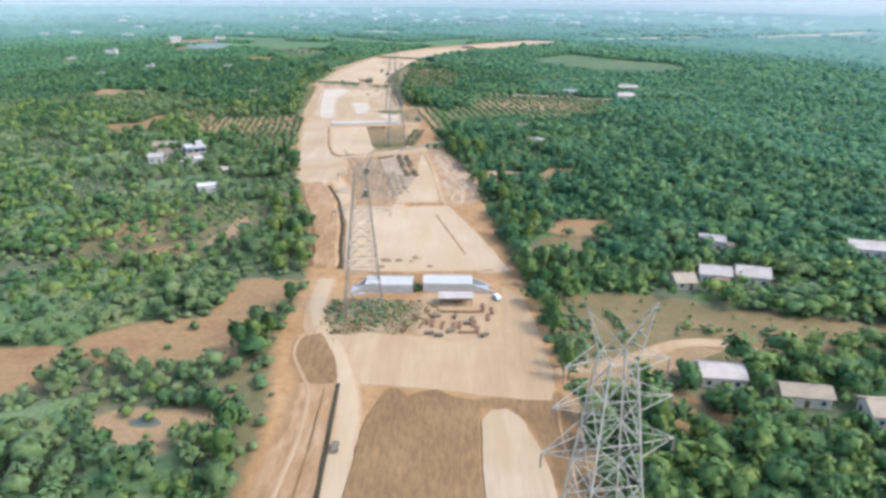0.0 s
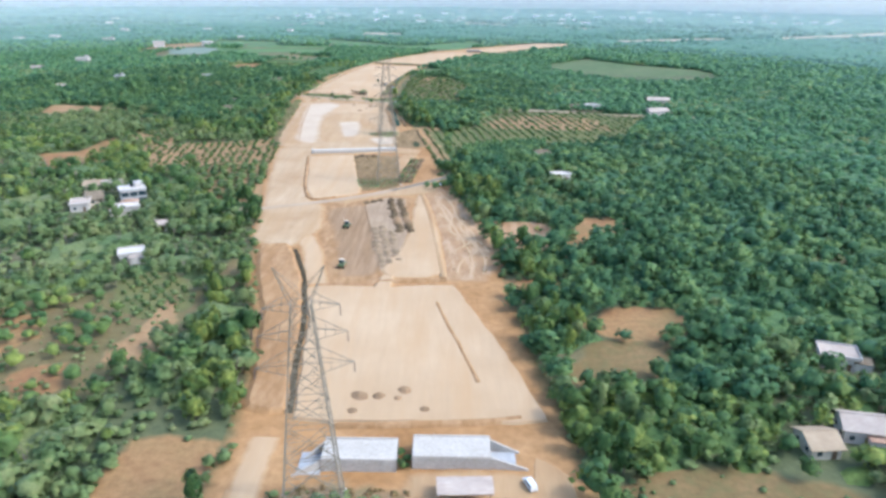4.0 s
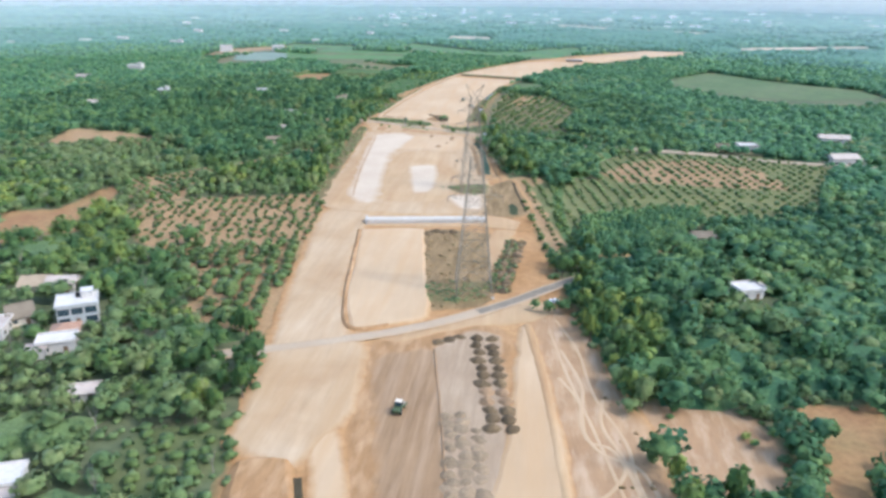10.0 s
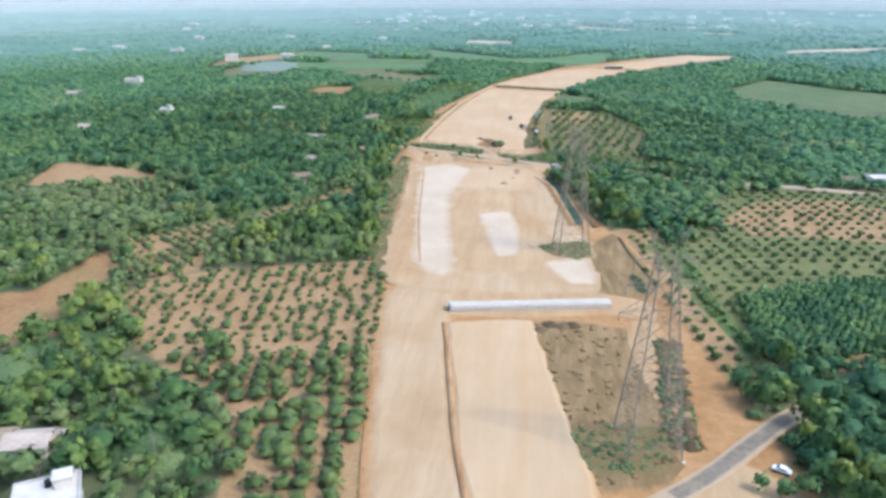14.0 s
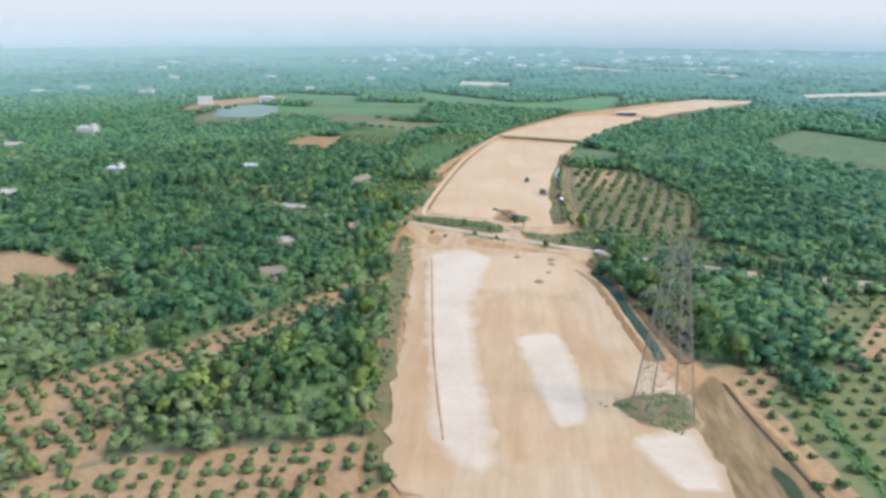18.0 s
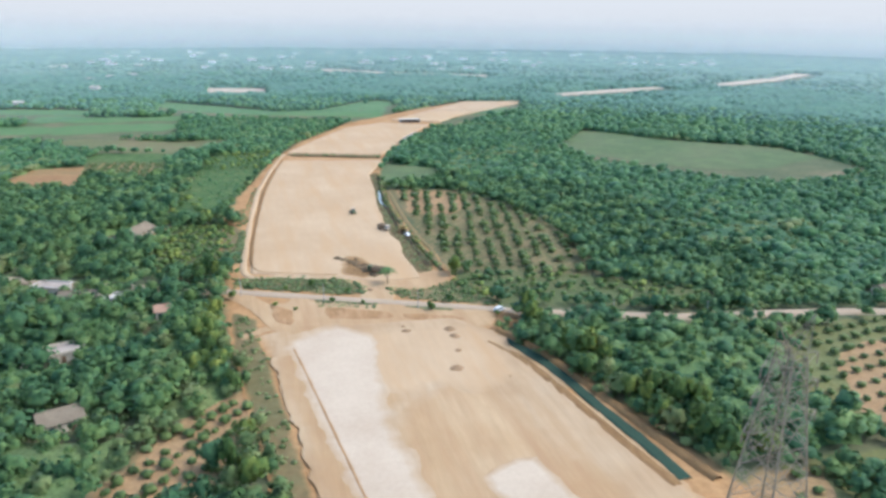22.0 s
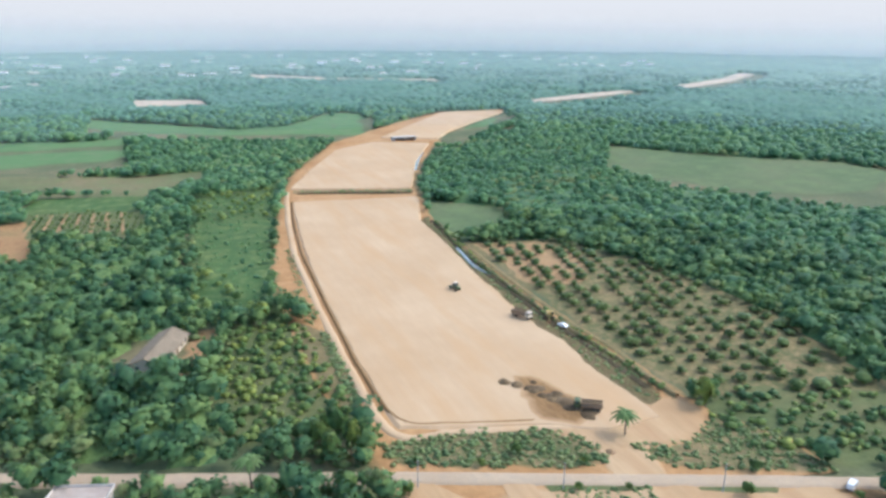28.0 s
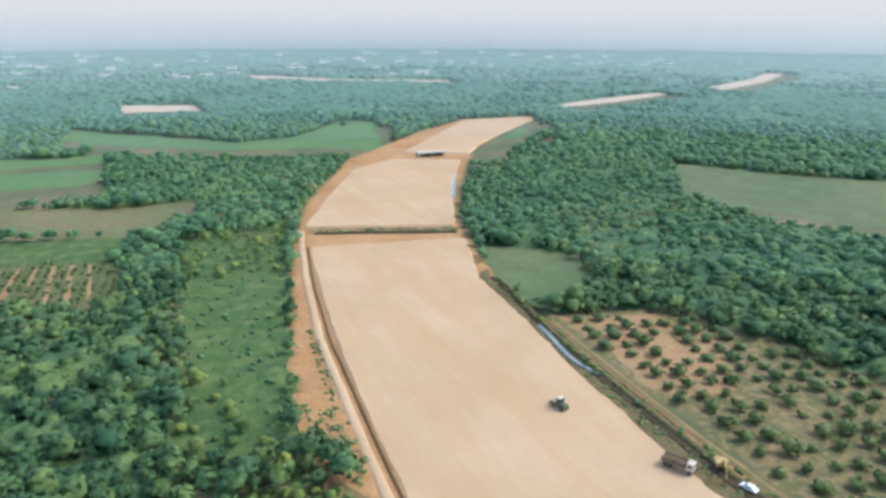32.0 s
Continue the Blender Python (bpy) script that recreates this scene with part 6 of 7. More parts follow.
plant([(-196, 562), (-178, 574), (-116, 589), (-106, 540), (-104, 522), (-165, 508), (-197, 535)], 4.7, 8, 1.0, 2.2, 150, 0.26, 0.06)
plant([(-163, 506), (-105, 519), (-95, 440), (-120, 447), (-133, 483)], 5.2, 12, 2.3, 3.4, 60, 0.2, 0.04)
plant([(-80, 392), (-78, 376), (-92, 362), (-104, 368), (-102, 384)], 4.2, 30, 1.3, 2.4, 0, 0.25, 0.05)
plant([(-226, 603), (-207, 621), (-189, 639), (-170, 666), (-153, 697), (-137, 709), (-132, 698), (-154, 656), (-174, 624), (-189, 606), (-191, 590), (-184, 577), (-196, 567), (-211, 577)], 4.4, 50, 1.2, 2.3, 0, 0.16, 0.08)
plant([(-21, 626), (-14, 640), (24, 640), (20, 668), (46, 706), (128, 714), (160, 688), (122, 600), (79, 576), (9, 557), (6, 512), (-7, 508)], 6.2, 9.5, 1.3, 2.2, 60, 0.08, 0.05)
plant([(-44, 958), (-2, 944), (16, 890), (18, 835), (4, 780), (-45, 800), (-47, 850), (-43, 925)], 7.2, -14, 1.9, 3.5, 90, 0.12, 0.12, tall=0.95)
plant([(-162, 896), (-140, 890), (-140, 834), (-141, 814), (-173, 822), (-173, 862)], 3.2, 14, 0.8, 2.2, 0, 0.45, 0.05, material=LEAF)
ribbon("grass_strip", [(4, 642), (0.5, 613), (0, 582), (1.5, 556), (6, 530)], 5.5, 0.3, FIELD_GREEN, 0.05, 0.8, 0.5, "dark green strip of grass between orchard rows", "grass", soft=True, under=ORCHARD_GREEN)
plant([(-1.5, 640), (3, 640), (1, 600), (3, 560), (7, 532), (3.5, 530), (-1.5, 560), (-2.5, 600)], 2.1, 9.5, 0.5, 1.2, 0, 0.4, 0.1, material=LEAF, label="low green hedge growth between orchard rows")
plant([(-6, 632), (-3, 640), (6, 640), (10, 634), (4, 622), (-4, 622)], 4.6, 0, 2.8, 4.2, 0, 0.3, 0.0, [crown(30 + k, 84, 7, 0.19, 0.56) for k in range(4)], LEAF_DEEP, 1.3, "clump of dark trees at the corner of the grove")
plant(GROVE_BLOCK, 2.2, -30, 1.15, 1.6, 0, 0.25, 0.0, MID, LEAF_DEEP, 3.0, "dense dark green plantation block")
plant([(-243, 1096), (-216, 1096), (-189, 1082), (-186, 1050), (-190, 1027), (-212, 1037), (-238, 1048)], 3.4, -6, 0.5, 1.5, 0, 0.1, 0.12, label="rows of green vegetables and low bushes")
for k in range(7):
    ribbon("bare_strip", [(-242 + 7.6 * k, 1052 - 2.6 * k), (-240 + 7.2 * k, 1072 - 1.6 * k), (-239 + 7.0 * k, 1094 - 1.7 * k)], 1.7 + 0.5 * (k % 3), 0.3, ORCHARD, 0.02, 0.4, 0.5, "bare tan strip between vegetable rows", "field", soft=True, under=GRASS_GREEN)
plant([(-166, 1010), (-158, 1106), (-106, 1114), (-128, 1011), (-150, 903), (-174, 912)], 4.4, 14, 0.4, 1.5, 0, 0.45, 0.5, material=LEAF_MID, tall=0.8, label="scattered shrubs in a green field")
plant([(-166, 1040), (-158, 1106), (-106, 1114), (-122, 1040)], 7.0, 8, 1.2, 3.0, 0, 0.4, 0.4, MID, LEAF, 1.4, "scattered trees in a green field")
plant([(-150, 903), (-174, 912), (-170, 960), (-160, 960)], 6.0, 8, 1.2, 3.0, 0, 0.4, 0.4, MID, LEAF, 1.4, "scattered trees in a green field")
plant([(-112, 186), (-60, 184), (-52, 243), (-72, 243), (-98, 205)], 14, 14, 1.0, 2.6, 0, 0.45, 0.6, label="scattered bushes on a field")
plant([(35, 228), (62, 236), (80, 231), (106, 219), (144, 213), (140, 199), (112, 194), (92, 201), (72, 201), (58, 194), (44, 187), (36, 184)], 3.6, 14, 0.4, 1.7, 0, 0.49, 0.72, MID, LEAF_DRY, 0.8, "scattered dry scrub on grass")
plant([(53.4, 220), (55.8, 220), (59.6, 196), (57.2, 196)], 1.5, 0, 0.7, 1.3, 0, 0.4, 0.1, MID, LEAF, 1.2, "hedge across dry grass")
plant([(37, 214), (45, 212), (50, 192), (40, 186), (36, 186)], 2.6, 10, 0.6, 1.9, 0, 0.48, 0.3, MID, LEAF_DRY, 1.0, "scrub beside the corridor")
plant([(63, 214), (72, 212), (78, 205), (92, 203), (92, 206), (76, 210)], 3.0, 10, 0.8, 2.2, 0, 0.48, 0.35, MID, LEAF, 1.1, "dark shrubs on dry grass")
plant([(14, 412), (43, 412), (46, 394), (42, 378), (24, 376), (18, 392)], 8, 14, 0.6, 1.8, 0, 0.45, 0.5, MID, LEAF, 1.4, "scattered bushes in a clearing")
plant([(-117, 338), (-108, 348), (-95, 341), (-86, 322), (-92, 309), (-106, 316)], 3.6, 38, 0.8, 1.7, 0, 0.14, 0.06, label="rows of low olive bushes on grass")
plant([(-62, 165), (-51, 193), (-44, 190), (-42, 165), (-42, 126), (-46, 126), (-49, 148), (-54, 161)], 4.6, 14, 0.6, 2.6, 0, 0.48, 0.4, MID, LEAF_DRY, 1.1, "dry bushes on rough ground")
plant([(-92, 158), (-60, 162), (-54, 150), (-64, 138), (-86, 137)], 9, 14, 1.0, 2.2, 0, 0.45, 0.5, MID, LEAF, 1.2, "scattered bushes round a pond")
plant([(-56, 790), (-30, 796), (4, 778), (44, 752), (30, 738), (-34, 760), (-56, 772)], 3.0, 14, 0.6, 2.4, 0, 0.48, 0.3, MID, LEAF, 0.9, "low scrub along the road")
plant([(-146, 264), (-150, 312), (-122, 328), (-106, 318), (-100, 290), (-98, 258), (-120, 256)], 6.2, 20, 1.6, 3.3, 0, 0.48, 0.3, MID, LEAF, 1.7, "scattered trees over dry grass")
plant([(-146, 264), (-150, 312), (-122, 328), (-98, 334), (-84, 330), (-83, 282), (-98, 258), (-120, 256)], 3.4, 5, 0.5, 1.6, 0, 0.49, 0.45, MID, LEAF_DRY, 1.0, "dry bushes over grass")


# ---- culverts ----
def culvert_cell(x0, x1, y0, y1, h, label):
    """A cast concrete culvert: deck, two side walls with recessed bays, end frame and aprons."""
    root = thing("box_culvert", label, "culvert", ((x0 + x1) / 2, (y0 + y1) / 2, 0.4), 0, "culverts under construction")
    a, b = (x1 - x0) / 2, (y1 - y0) / 2
    part("deck", boxes((-a, -b - 0.15, h, a, b + 0.15, h + 0.45), bev=0.08), CONCRETE, root)
    for s in (-1, 1):
        part("side_wall", boxes((-a + 0.02, s * b - 0.2, -0.4, a - 0.02, s * b + 0.2, h)), CONCRETE, root, "pale shuttered concrete wall")
        n = max(3, int(2 * a / 3.2))
        for i in range(n + 1):
            u = -a + 0.25 + i * (2 * a - 0.5) / n
            part("rib", boxes((u - 0.09, s * (b + 0.26) - 0.07, -0.3, u + 0.09, s * (b + 0.26) + 0.07, h - 0.01)), CONCRETE, root)
    part("kerb", boxes((-a, b - 0.25, h + 0.45, a, b + 0.1, h + 0.75), bev=0.04), CONCRETE, root)
    part("floor_slab", boxes((-a, -b + 0.2, -0.4, a, b - 0.2, 0.05)), CONCRETE_GREY, root)
    return root


def wing(name, pts, base, thick, parent, material):
    """A sloping wing wall along a short line, its top falling from one end to the other."""
    bm = bmesh.new()
    (xa, ya, ha), (xb, yb, hb) = pts
    d = Vector((xb - xa, yb - ya, 0)).normalized()
    n = Vector((-d.y, d.x, 0)) * thick / 2
    lo = [bm.verts.new((xa + n.x, ya + n.y, base)), bm.verts.new((xb + n.x, yb + n.y, base)), bm.verts.new((xb - n.x, yb - n.y, base)), bm.verts.new((xa - n.x, ya - n.y, base))]
    hi = [bm.verts.new((xa + n.x, ya + n.y, ha)), bm.verts.new((xb + n.x, yb + n.y, hb)), bm.verts.new((xb - n.x, yb - n.y, hb)), bm.verts.new((xa - n.x, ya - n.y, ha))]
    bm.faces.new(lo[::-1])
    bm.faces.new(hi)
    for i in range(4):
        bm.faces.new((lo[i], lo[(i + 1) % 4], hi[(i + 1) % 4], hi[i]))
    bmesh.ops.recalc_face_normals(bm, faces=bm.faces)
    return part(name, bm, material, parent)


cu = culvert_cell(-27, -10.4, 233.0, 240.5, 2.8, "white concrete box culvert beside a scrub patch")
wing("wing_wall", ((-8.3, -3.4, 2.8), (-14.5, -6.0, 0.3)), -0.3, 0.5, cu, CONCRETE)
wing("wing_wall", ((-8.3, 3.2, 2.8), (-12.5, 0.5, 0.3)), -0.3, 0.5, cu, CONCRETE)
part("apron", boxes((-13.6, -5.4, -0.35, -8.4, 2.6, 0.25), bev=0.05), CONCRETE_GREY, cu, "grey concrete apron")
cu = culvert_cell(-7.0, 10.5, 234.2, 241.7, 2.9, "white concrete box culvert with long sloping wing walls")
wing("wing_wall", ((8.8, -3.4, 2.9), (17.0, -4.0, 0.3)), -0.3, 0.5, cu, CONCRETE)
wing("wing_wall", ((8.8, 3.2, 2.9), (15.5, 2.2, 0.3)), -0.3, 0.5, cu, CONCRETE)
part("apron", boxes((8.9, -3.3, -0.35, 14.5, 2.4, 0.25), bev=0.05), CONCRETE_GREY, cu, "grey concrete apron")

# the long covered culvert across the corridor
root = thing("long_culvert", "long white concrete culvert lying across the earthworks", "culvert", (-59.2, 553.0, 0.5), 9.6)
for k in range(13):
    u, bm = -26.3 + k * 4.05, bmesh.new()
    prof = [(-2.0, 0.0), (-2.0, 1.7), (-1.75, 2.2), (-1.2, 2.42), (1.2, 2.42), (1.75, 2.2), (2.0, 1.7), (2.0, 0.0)]
    ends = [[bm.verts.new((x, a, b)) for a, b in prof] for x in (u, u + 4.04)]
    bm.faces.new(ends[0])
    bm.faces.new(ends[1][::-1])
    for i in range(8):
        bm.faces.new((ends[0][i], ends[1][i], ends[1][(i + 1) % 8], ends[0][(i + 1) % 8]))
    bmesh.ops.recalc_face_normals(bm, faces=bm.faces)
    part("culvert_segment", bm, CONCRETE, root)
part("headwall", boxes((-26.9, -2.3, -0.3, -26.35, 2.3, 2.7), bev=0.05), CONCRETE_GREY, root, "grey end wall behind a black mouth panel")
# thin black panel on the solid headwall; the mouth's shade is its colour
part("opening", boxes((-26.96, -1.3, 0.1, -26.9, 1.3, 1.9)), RUBBER, root, "black panel painted as the shaded culvert mouth")
root = thing("box_culvert", "grey-blue concrete culvert far along the bend", "culvert", (38, 1270, 0.6), 0)
part("deck", boxes((-11, -4, 3.0, 11, 4, 3.6), bev=0.08), CONCRETE, root)
for s in (-1, 0, 1):
    part("pier", boxes((s * 10 - 0.4, -3.6, -0.4, s * 10 + 0.4, 3.6, 3.0)), CONCRETE_GREY, root)
part("back_wall", boxes((-9.6, 3.0, -0.4, 9.6, 3.4, 3.0)), BLUE_WALL, root, "blue-grey shuttering")


# ---- power pylons ----
def pylon(x, y, rz, steel=STEEL, h=54.0):
    """A lattice pylon: four legs, braced panels, three pairs of arms, two horns and insulator strings."""
    root = thing("power_pylon", "tall galvanised lattice pylon with horned top beside the corridor", "pylon", (x, y, 0.3), rz, "pylons of the power line")
    levels = [(0, 6.3), (9, 5.45), (17, 4.7), (24, 4.05), (30, 3.45), (36, 2.85), (42, 2.3), (47, 1.8)]
    half = lambda z: float(np.interp(z, [a for a, _ in levels], [b for _, b in levels]))
    corners = ((-1, -1), (1, -1), (1, 1), (-1, 1))
    for sx, sy in corners:
        bm, last = bmesh.new(), None
        for z0, b0 in levels:
            w = 0.14 if z0 < 24 else 0.11
            ring = [bm.verts.new((sx * b0 + i * w, sy * b0 + j * w, z0)) for i, j in corners]
            if last:
                for k in range(4):
                    bm.faces.new((last[k], last[(k + 1) % 4], ring[(k + 1) % 4], ring[k]))
            last = ring
        leg = part("leg", bm, steel, root)
        part("footing", boxes((sx * 6.3 - 0.6, sy * 6.3 - 0.6, -0.5, sx * 6.3 + 0.6, sy * 6.3 + 0.6, 0.3), bev=0.08), CONCRETE, leg)
    for (z0, b0), (z1, b1) in zip(levels, levels[1:]):
        for i in range(4):
            (ax, ay), (bx, by) = corners[i], corners[(i + 1) % 4]
            for p, q in (((ax * b0, ay * b0, z0), (bx * b1, by * b1, z1)), ((bx * b0, by * b0, z0), (ax * b1, ay * b1, z1)), ((ax * b1, ay * b1, z1), (bx * b1, by * b1, z1))):
                part("brace", bar(bmesh.new(), p, q, 0.1), steel, root)
            bm = bmesh.new()
            at = lambda u, f: tuple(a + (b - a) * f for a, b in zip([ax * b0 + (bx - ax) * b0 * u, ay * b0 + (by - ay) * b0 * u, z0], [ax * b1 + (bx - ax) * b1 * u, ay * b1 + (by - ay) * b1 * u, z1]))
            for u0, u1, f0, f1 in ((0, 0.25, 0.25, 0.25), (1, 0.75, 0.25, 0.25), (0, 0.25, 0.75, 0.75), (1, 0.75, 0.75, 0.75), (0, 0.5, 0.5, 0.5), (1, 0.5, 0.5, 0.5), (0, 0.25, 0.5, 0.25), (1, 0.75, 0.5, 0.25), (0, 0.25, 0.5, 0.75), (1, 0.75, 0.5, 0.75)):
                bar(bm, at(u0, f0), at(u1, f1), 0.05 if steel == STEEL_PALE else 0.075)
            part("lattice_panel", bm, steel, root)
    for z, reach_x in ((34.0, 9.2), (40.5, 8.2), (46.0, 7.0)):
        for s in (-1, 1):
            bm = bmesh.new()
            b = half(z)
            tip = (s * reach_x, 0, z + 0.2)
            for sy in (-1, 1):
                bar(bm, (s * b, sy * b, z), tip, 0.09)
                bar(bm, (s * b, sy * b, z + 2.2), tip, 0.09)
                for f in (0.3, 0.6):
                    bar(bm, (s * (b + (reach_x - b) * f), sy * b * (1 - f), z + 0.2 * f), (s * (b + (reach_x - b) * f), sy * b * (1 - f), z + 2.2 - 2.0 * f), 0.07)
            arm = part("cross_arm", bm, steel, root)
            bm = bmesh.new()
            for k in range(9):
                drum(bm, (tip[0], 0, z - 0.1 - 0.22 * k), "z", 0.13, 0.09, 8)
            bar(bm, (tip[0], 0, z + 0.2), (tip[0], 0, z - 2.1), 0.05)
            part("insulator", bm, INSUL, arm)
    for s in (-1, 1):
        bm = bmesh.new()
        for sy in (-1, 1):
            bar(bm, (s * 1.8, sy * 1.8, 47), (s * 4.6, 0, h), 0.11)
            bar(bm, (-s * 1.8, sy * 1.8, 47), (s * 4.6, 0, h), 0.08)
        bar(bm, (s * 3.0, 0.9, 49.9), (s * 3.0, -0.9, 49.9), 0.1)
        part("horn", bm, steel, root)
    return root


near_pylon = pylon(24.6, 90, 12, STEEL_PALE)
near_pylon.matrix_basis = near_pylon.matrix_basis @ Matrix.Diagonal((1.13, 1.13, 1.13, 1))
pylon(-26, 219, 10)
pylon(-32, 480, 8)
pylon(-43.5, 611, 10)


# ---- vehicles and machines ----
def wheel(root, x, y, r, w):
    t = part("wheel", drum(bmesh.new(), (x, y, r), "x", r, w, 16), RUBBER, root)
    part("rim", drum(bmesh.new(), (x, y, r), "x", r * 0.52, w + 0.06, 12), STEEL, t)


def tipper(x, y, z, rz, cab, bed, label):
    root = thing("tipper_truck", label, "truck", (x, y, z), rz, "vehicles on the site")
    part("chassis", boxes((-0.5, -3.6, 0.75, 0.5, 3.6, 1.05), bev=0.03), RUBBER, root)
    part("cab", boxes((-1.2, 2.1, 0.9, 1.2, 3.8, 2.9), bev=0.18), cab, root)
    part("windscreen", boxes((-1.0, 3.76, 1.9, 1.0, 3.83, 2.65), bev=0.02), GLASS, root)
    for s in (-1, 1):
        part("side_window", boxes((s * 1.2 - 0.03, 2.6, 1.95, s * 1.2 + 0.03, 3.5, 2.6), bev=0.01), GLASS, root)
    bm = boxes((-1.25, -3.8, 1.15, 1.25, 1.9, 1.3), (-1.25, -3.8, 1.3, -1.13, 1.9, 2.5), (1.13, -3.8, 1.3, 1.25, 1.9, 2.5), (-1.13, 1.78, 1.3, 1.13, 1.9, 2.8), (-1.13, -3.8, 1.3, 1.13, -3.68, 2.3))
    part("tipper_body", bm, bed, root)
    bm = bmesh.new()
    bmesh.ops.create_grid(bm, x_segments=6, y_segments=10, size=1, matrix=Matrix.Translation((0, -0.95, 2.1)) @ Matrix.Diagonal((1.12, 2.7, 1, 1)))
    for v in bm.verts:
        v.co.z += 0.5 * (1 - (v.co.x / 1.12) ** 2) * (1 - ((v.co.y + 0.95) / 2.7) ** 2) + 0.12 * noise.noise(v.co * 2)
    part("load", bm, GRAVEL, root, "", True)
    for yy in (2.9, -1.6, -2.8):
        for s in (-1, 1):
            wheel(root, s * 1.05, yy, 0.5, 0.36)
    part("bumper", boxes((-1.15, 3.8, 0.6, 1.15, 3.95, 0.95), bev=0.03), RUBBER, root)
    return root


def roller(x, y, z, rz, label):
    root = thing("road_roller", label, "roller", (x, y, z), rz, "machines on the site")
    part("drum", drum(bmesh.new(), (0, 1.9, 0.8), "x", 0.8, 2.1, 24), STEEL, root, "smooth steel drum")
    part("drum_frame", boxes((-1.25, 1.0, 0.7, -1.1, 2.9, 1.05), (1.1, 1.0, 0.7, 1.25, 2.9, 1.05), (-1.25, 2.75, 0.7, 1.25, 2.9, 1.05), (-1.25, 0.9, 0.7, 1.25, 1.05, 1.1)), PAINT_GREEN, root)
    part("body", boxes((-0.95, -2.6, 0.8, 0.95, 0.6, 1.75), bev=0.15), PAINT_GREEN, root)
    part("cab", boxes((-0.85, -0.9, 1.75, 0.85, 0.5, 3.0), bev=0.06), GLASS, root)
    part("canopy", boxes((-0.9, -0.95, 3.0, 0.9, 0.55, 3.14), bev=0.05), CREAM_WALL, root, "cream canopy")
    for s in (-1, 1):
        wheel(root, s * 0.95, -1.6, 0.75, 0.55)
    return root


def excavator(x, y, z, rz, label):
    root = thing("excavator", label, "excavator", (x, y, z), rz, "machines on the site")
    for s in (-1, 1):
        tr = part("track", boxes((s * 1.25 - 0.3, -2.0, 0.0, s * 1.25 + 0.3, 2.0, 0.9), bev=0.3), RUBBER, root)
        for yy in (-1.5, 0.0, 1.5):
            part("roller_wheel", drum(bmesh.new(), (s * 1.25, yy, 0.45), "x", 0.33, 0.66, 12), RUST, tr)
    part("turntable", drum(bmesh.new(), (0, 0, 1.0), "z", 0.8, 0.3, 16), RUBBER, root)
    part("body", boxes((-1.3, -2.3, 1.1, 1.3, 0.9, 2.1), bev=0.15), YELLOW, root)
    cb = part("cab", boxes((-1.3, 0.0, 1.9, -0.2, 1.6, 3.1), bev=0.12), YELLOW, root)
    part("cab_glass", boxes((-1.15, 1.58, 2.2, -0.35, 1.64, 2.9), (-1.34, 0.25, 2.2, -1.28, 1.35, 2.9)), GLASS, cb)
    bm = bmesh.new()
    bar(bm, (0.3, 0.8, 1.8), (0.3, 3.2, 4.4), 0.5)
    bar(bm, (0.3, 3.2, 4.4), (0.3, 5.2, 4.0), 0.45)
    part("boom", bm, YELLOW, root)
    part("arm", bar(bmesh.new(), (0.3, 5.2, 4.2), (0.3, 6.0, 1.6), 0.36), YELLOW, root)
    bk = boxes((-0.25, 5.4, 0.6, 0.85, 6.3, 0.75), (-0.25, 6.15, 0.75, 0.85, 6.3, 1.6), (-0.25, 5.4, 0.75, -0.13, 6.15, 1.4), (0.73, 5.4, 0.75, 0.85, 6.15, 1.4))
    part("bucket", bk, RUST, root)
    return root


def car(x, y, z, rz, paint, label, van=False):
    root = thing("van" if van else "car", label, "van" if van else "car", (x, y, z), rz, "parked vehicles")
    prof = [(-2.1, 0.45), (-2.1, 1.0), (-1.95, 1.75), (0.9, 1.8), (1.55, 1.15), (2.1, 1.0), (2.15, 0.45)] if van else [(-2.0, 0.45), (-2.05, 0.85), (-1.5, 0.95), (-1.0, 1.42), (0.4, 1.45), (1.05, 0.95), (1.95, 0.8), (2.05, 0.45)]
    bm = bmesh.new()
    sides = [[bm.verts.new((s * (0.82 if zz < 1.2 else 0.68), yy, zz)) for yy, zz in prof] for s in (-1, 1)]
    bm.faces.new(sides[0])
    bm.faces.new(sides[1][::-1])
    for i in range(len(prof)):
        j = (i + 1) % len(prof)
        bm.faces.new((sides[0][j], sides[0][i], sides[1][i], sides[1][j]))
    bmesh.ops.recalc_face_normals(bm, faces=bm.faces)
    bmesh.ops.bevel(bm, geom=bm.edges[:], offset=0.06, segments=2, affect="EDGES", profile=0.5)
    part("body", bm, paint, root)
    top = 1.68 if van else 1.36
    for s in (-1, 1):
        part("side_window", boxes((s * 0.77 - 0.04, -1.6 if van else -1.0, 1.05, s * 0.77 + 0.04, 0.8 if van else 0.5, top - 0.1), bev=0.01), GLASS, root)
    bm = bmesh.new()
    y0, y1 = (0.98, 1.5) if van else (0.5, 1.0)
    v = [bm.verts.new(p) for p in ((-0.62, y0, top + 0.06), (0.62, y0, top + 0.06), (0.72, y1, 1.05), (-0.72, y1, 1.05))]
    bmesh.ops.extrude_face_region(bm, geom=[bm.faces.new(v)])
    for q in v:
        q.co += Vector((0, 0.06, 0.04))
    bmesh.ops.recalc_face_normals(bm, faces=bm.faces)
    part("windscreen", bm, GLASS, root)
    for yy in (-1.3, 1.3):
        for s in (-1, 1):
            wheel(root, s * 0.74, yy, 0.32, 0.22)
    return root


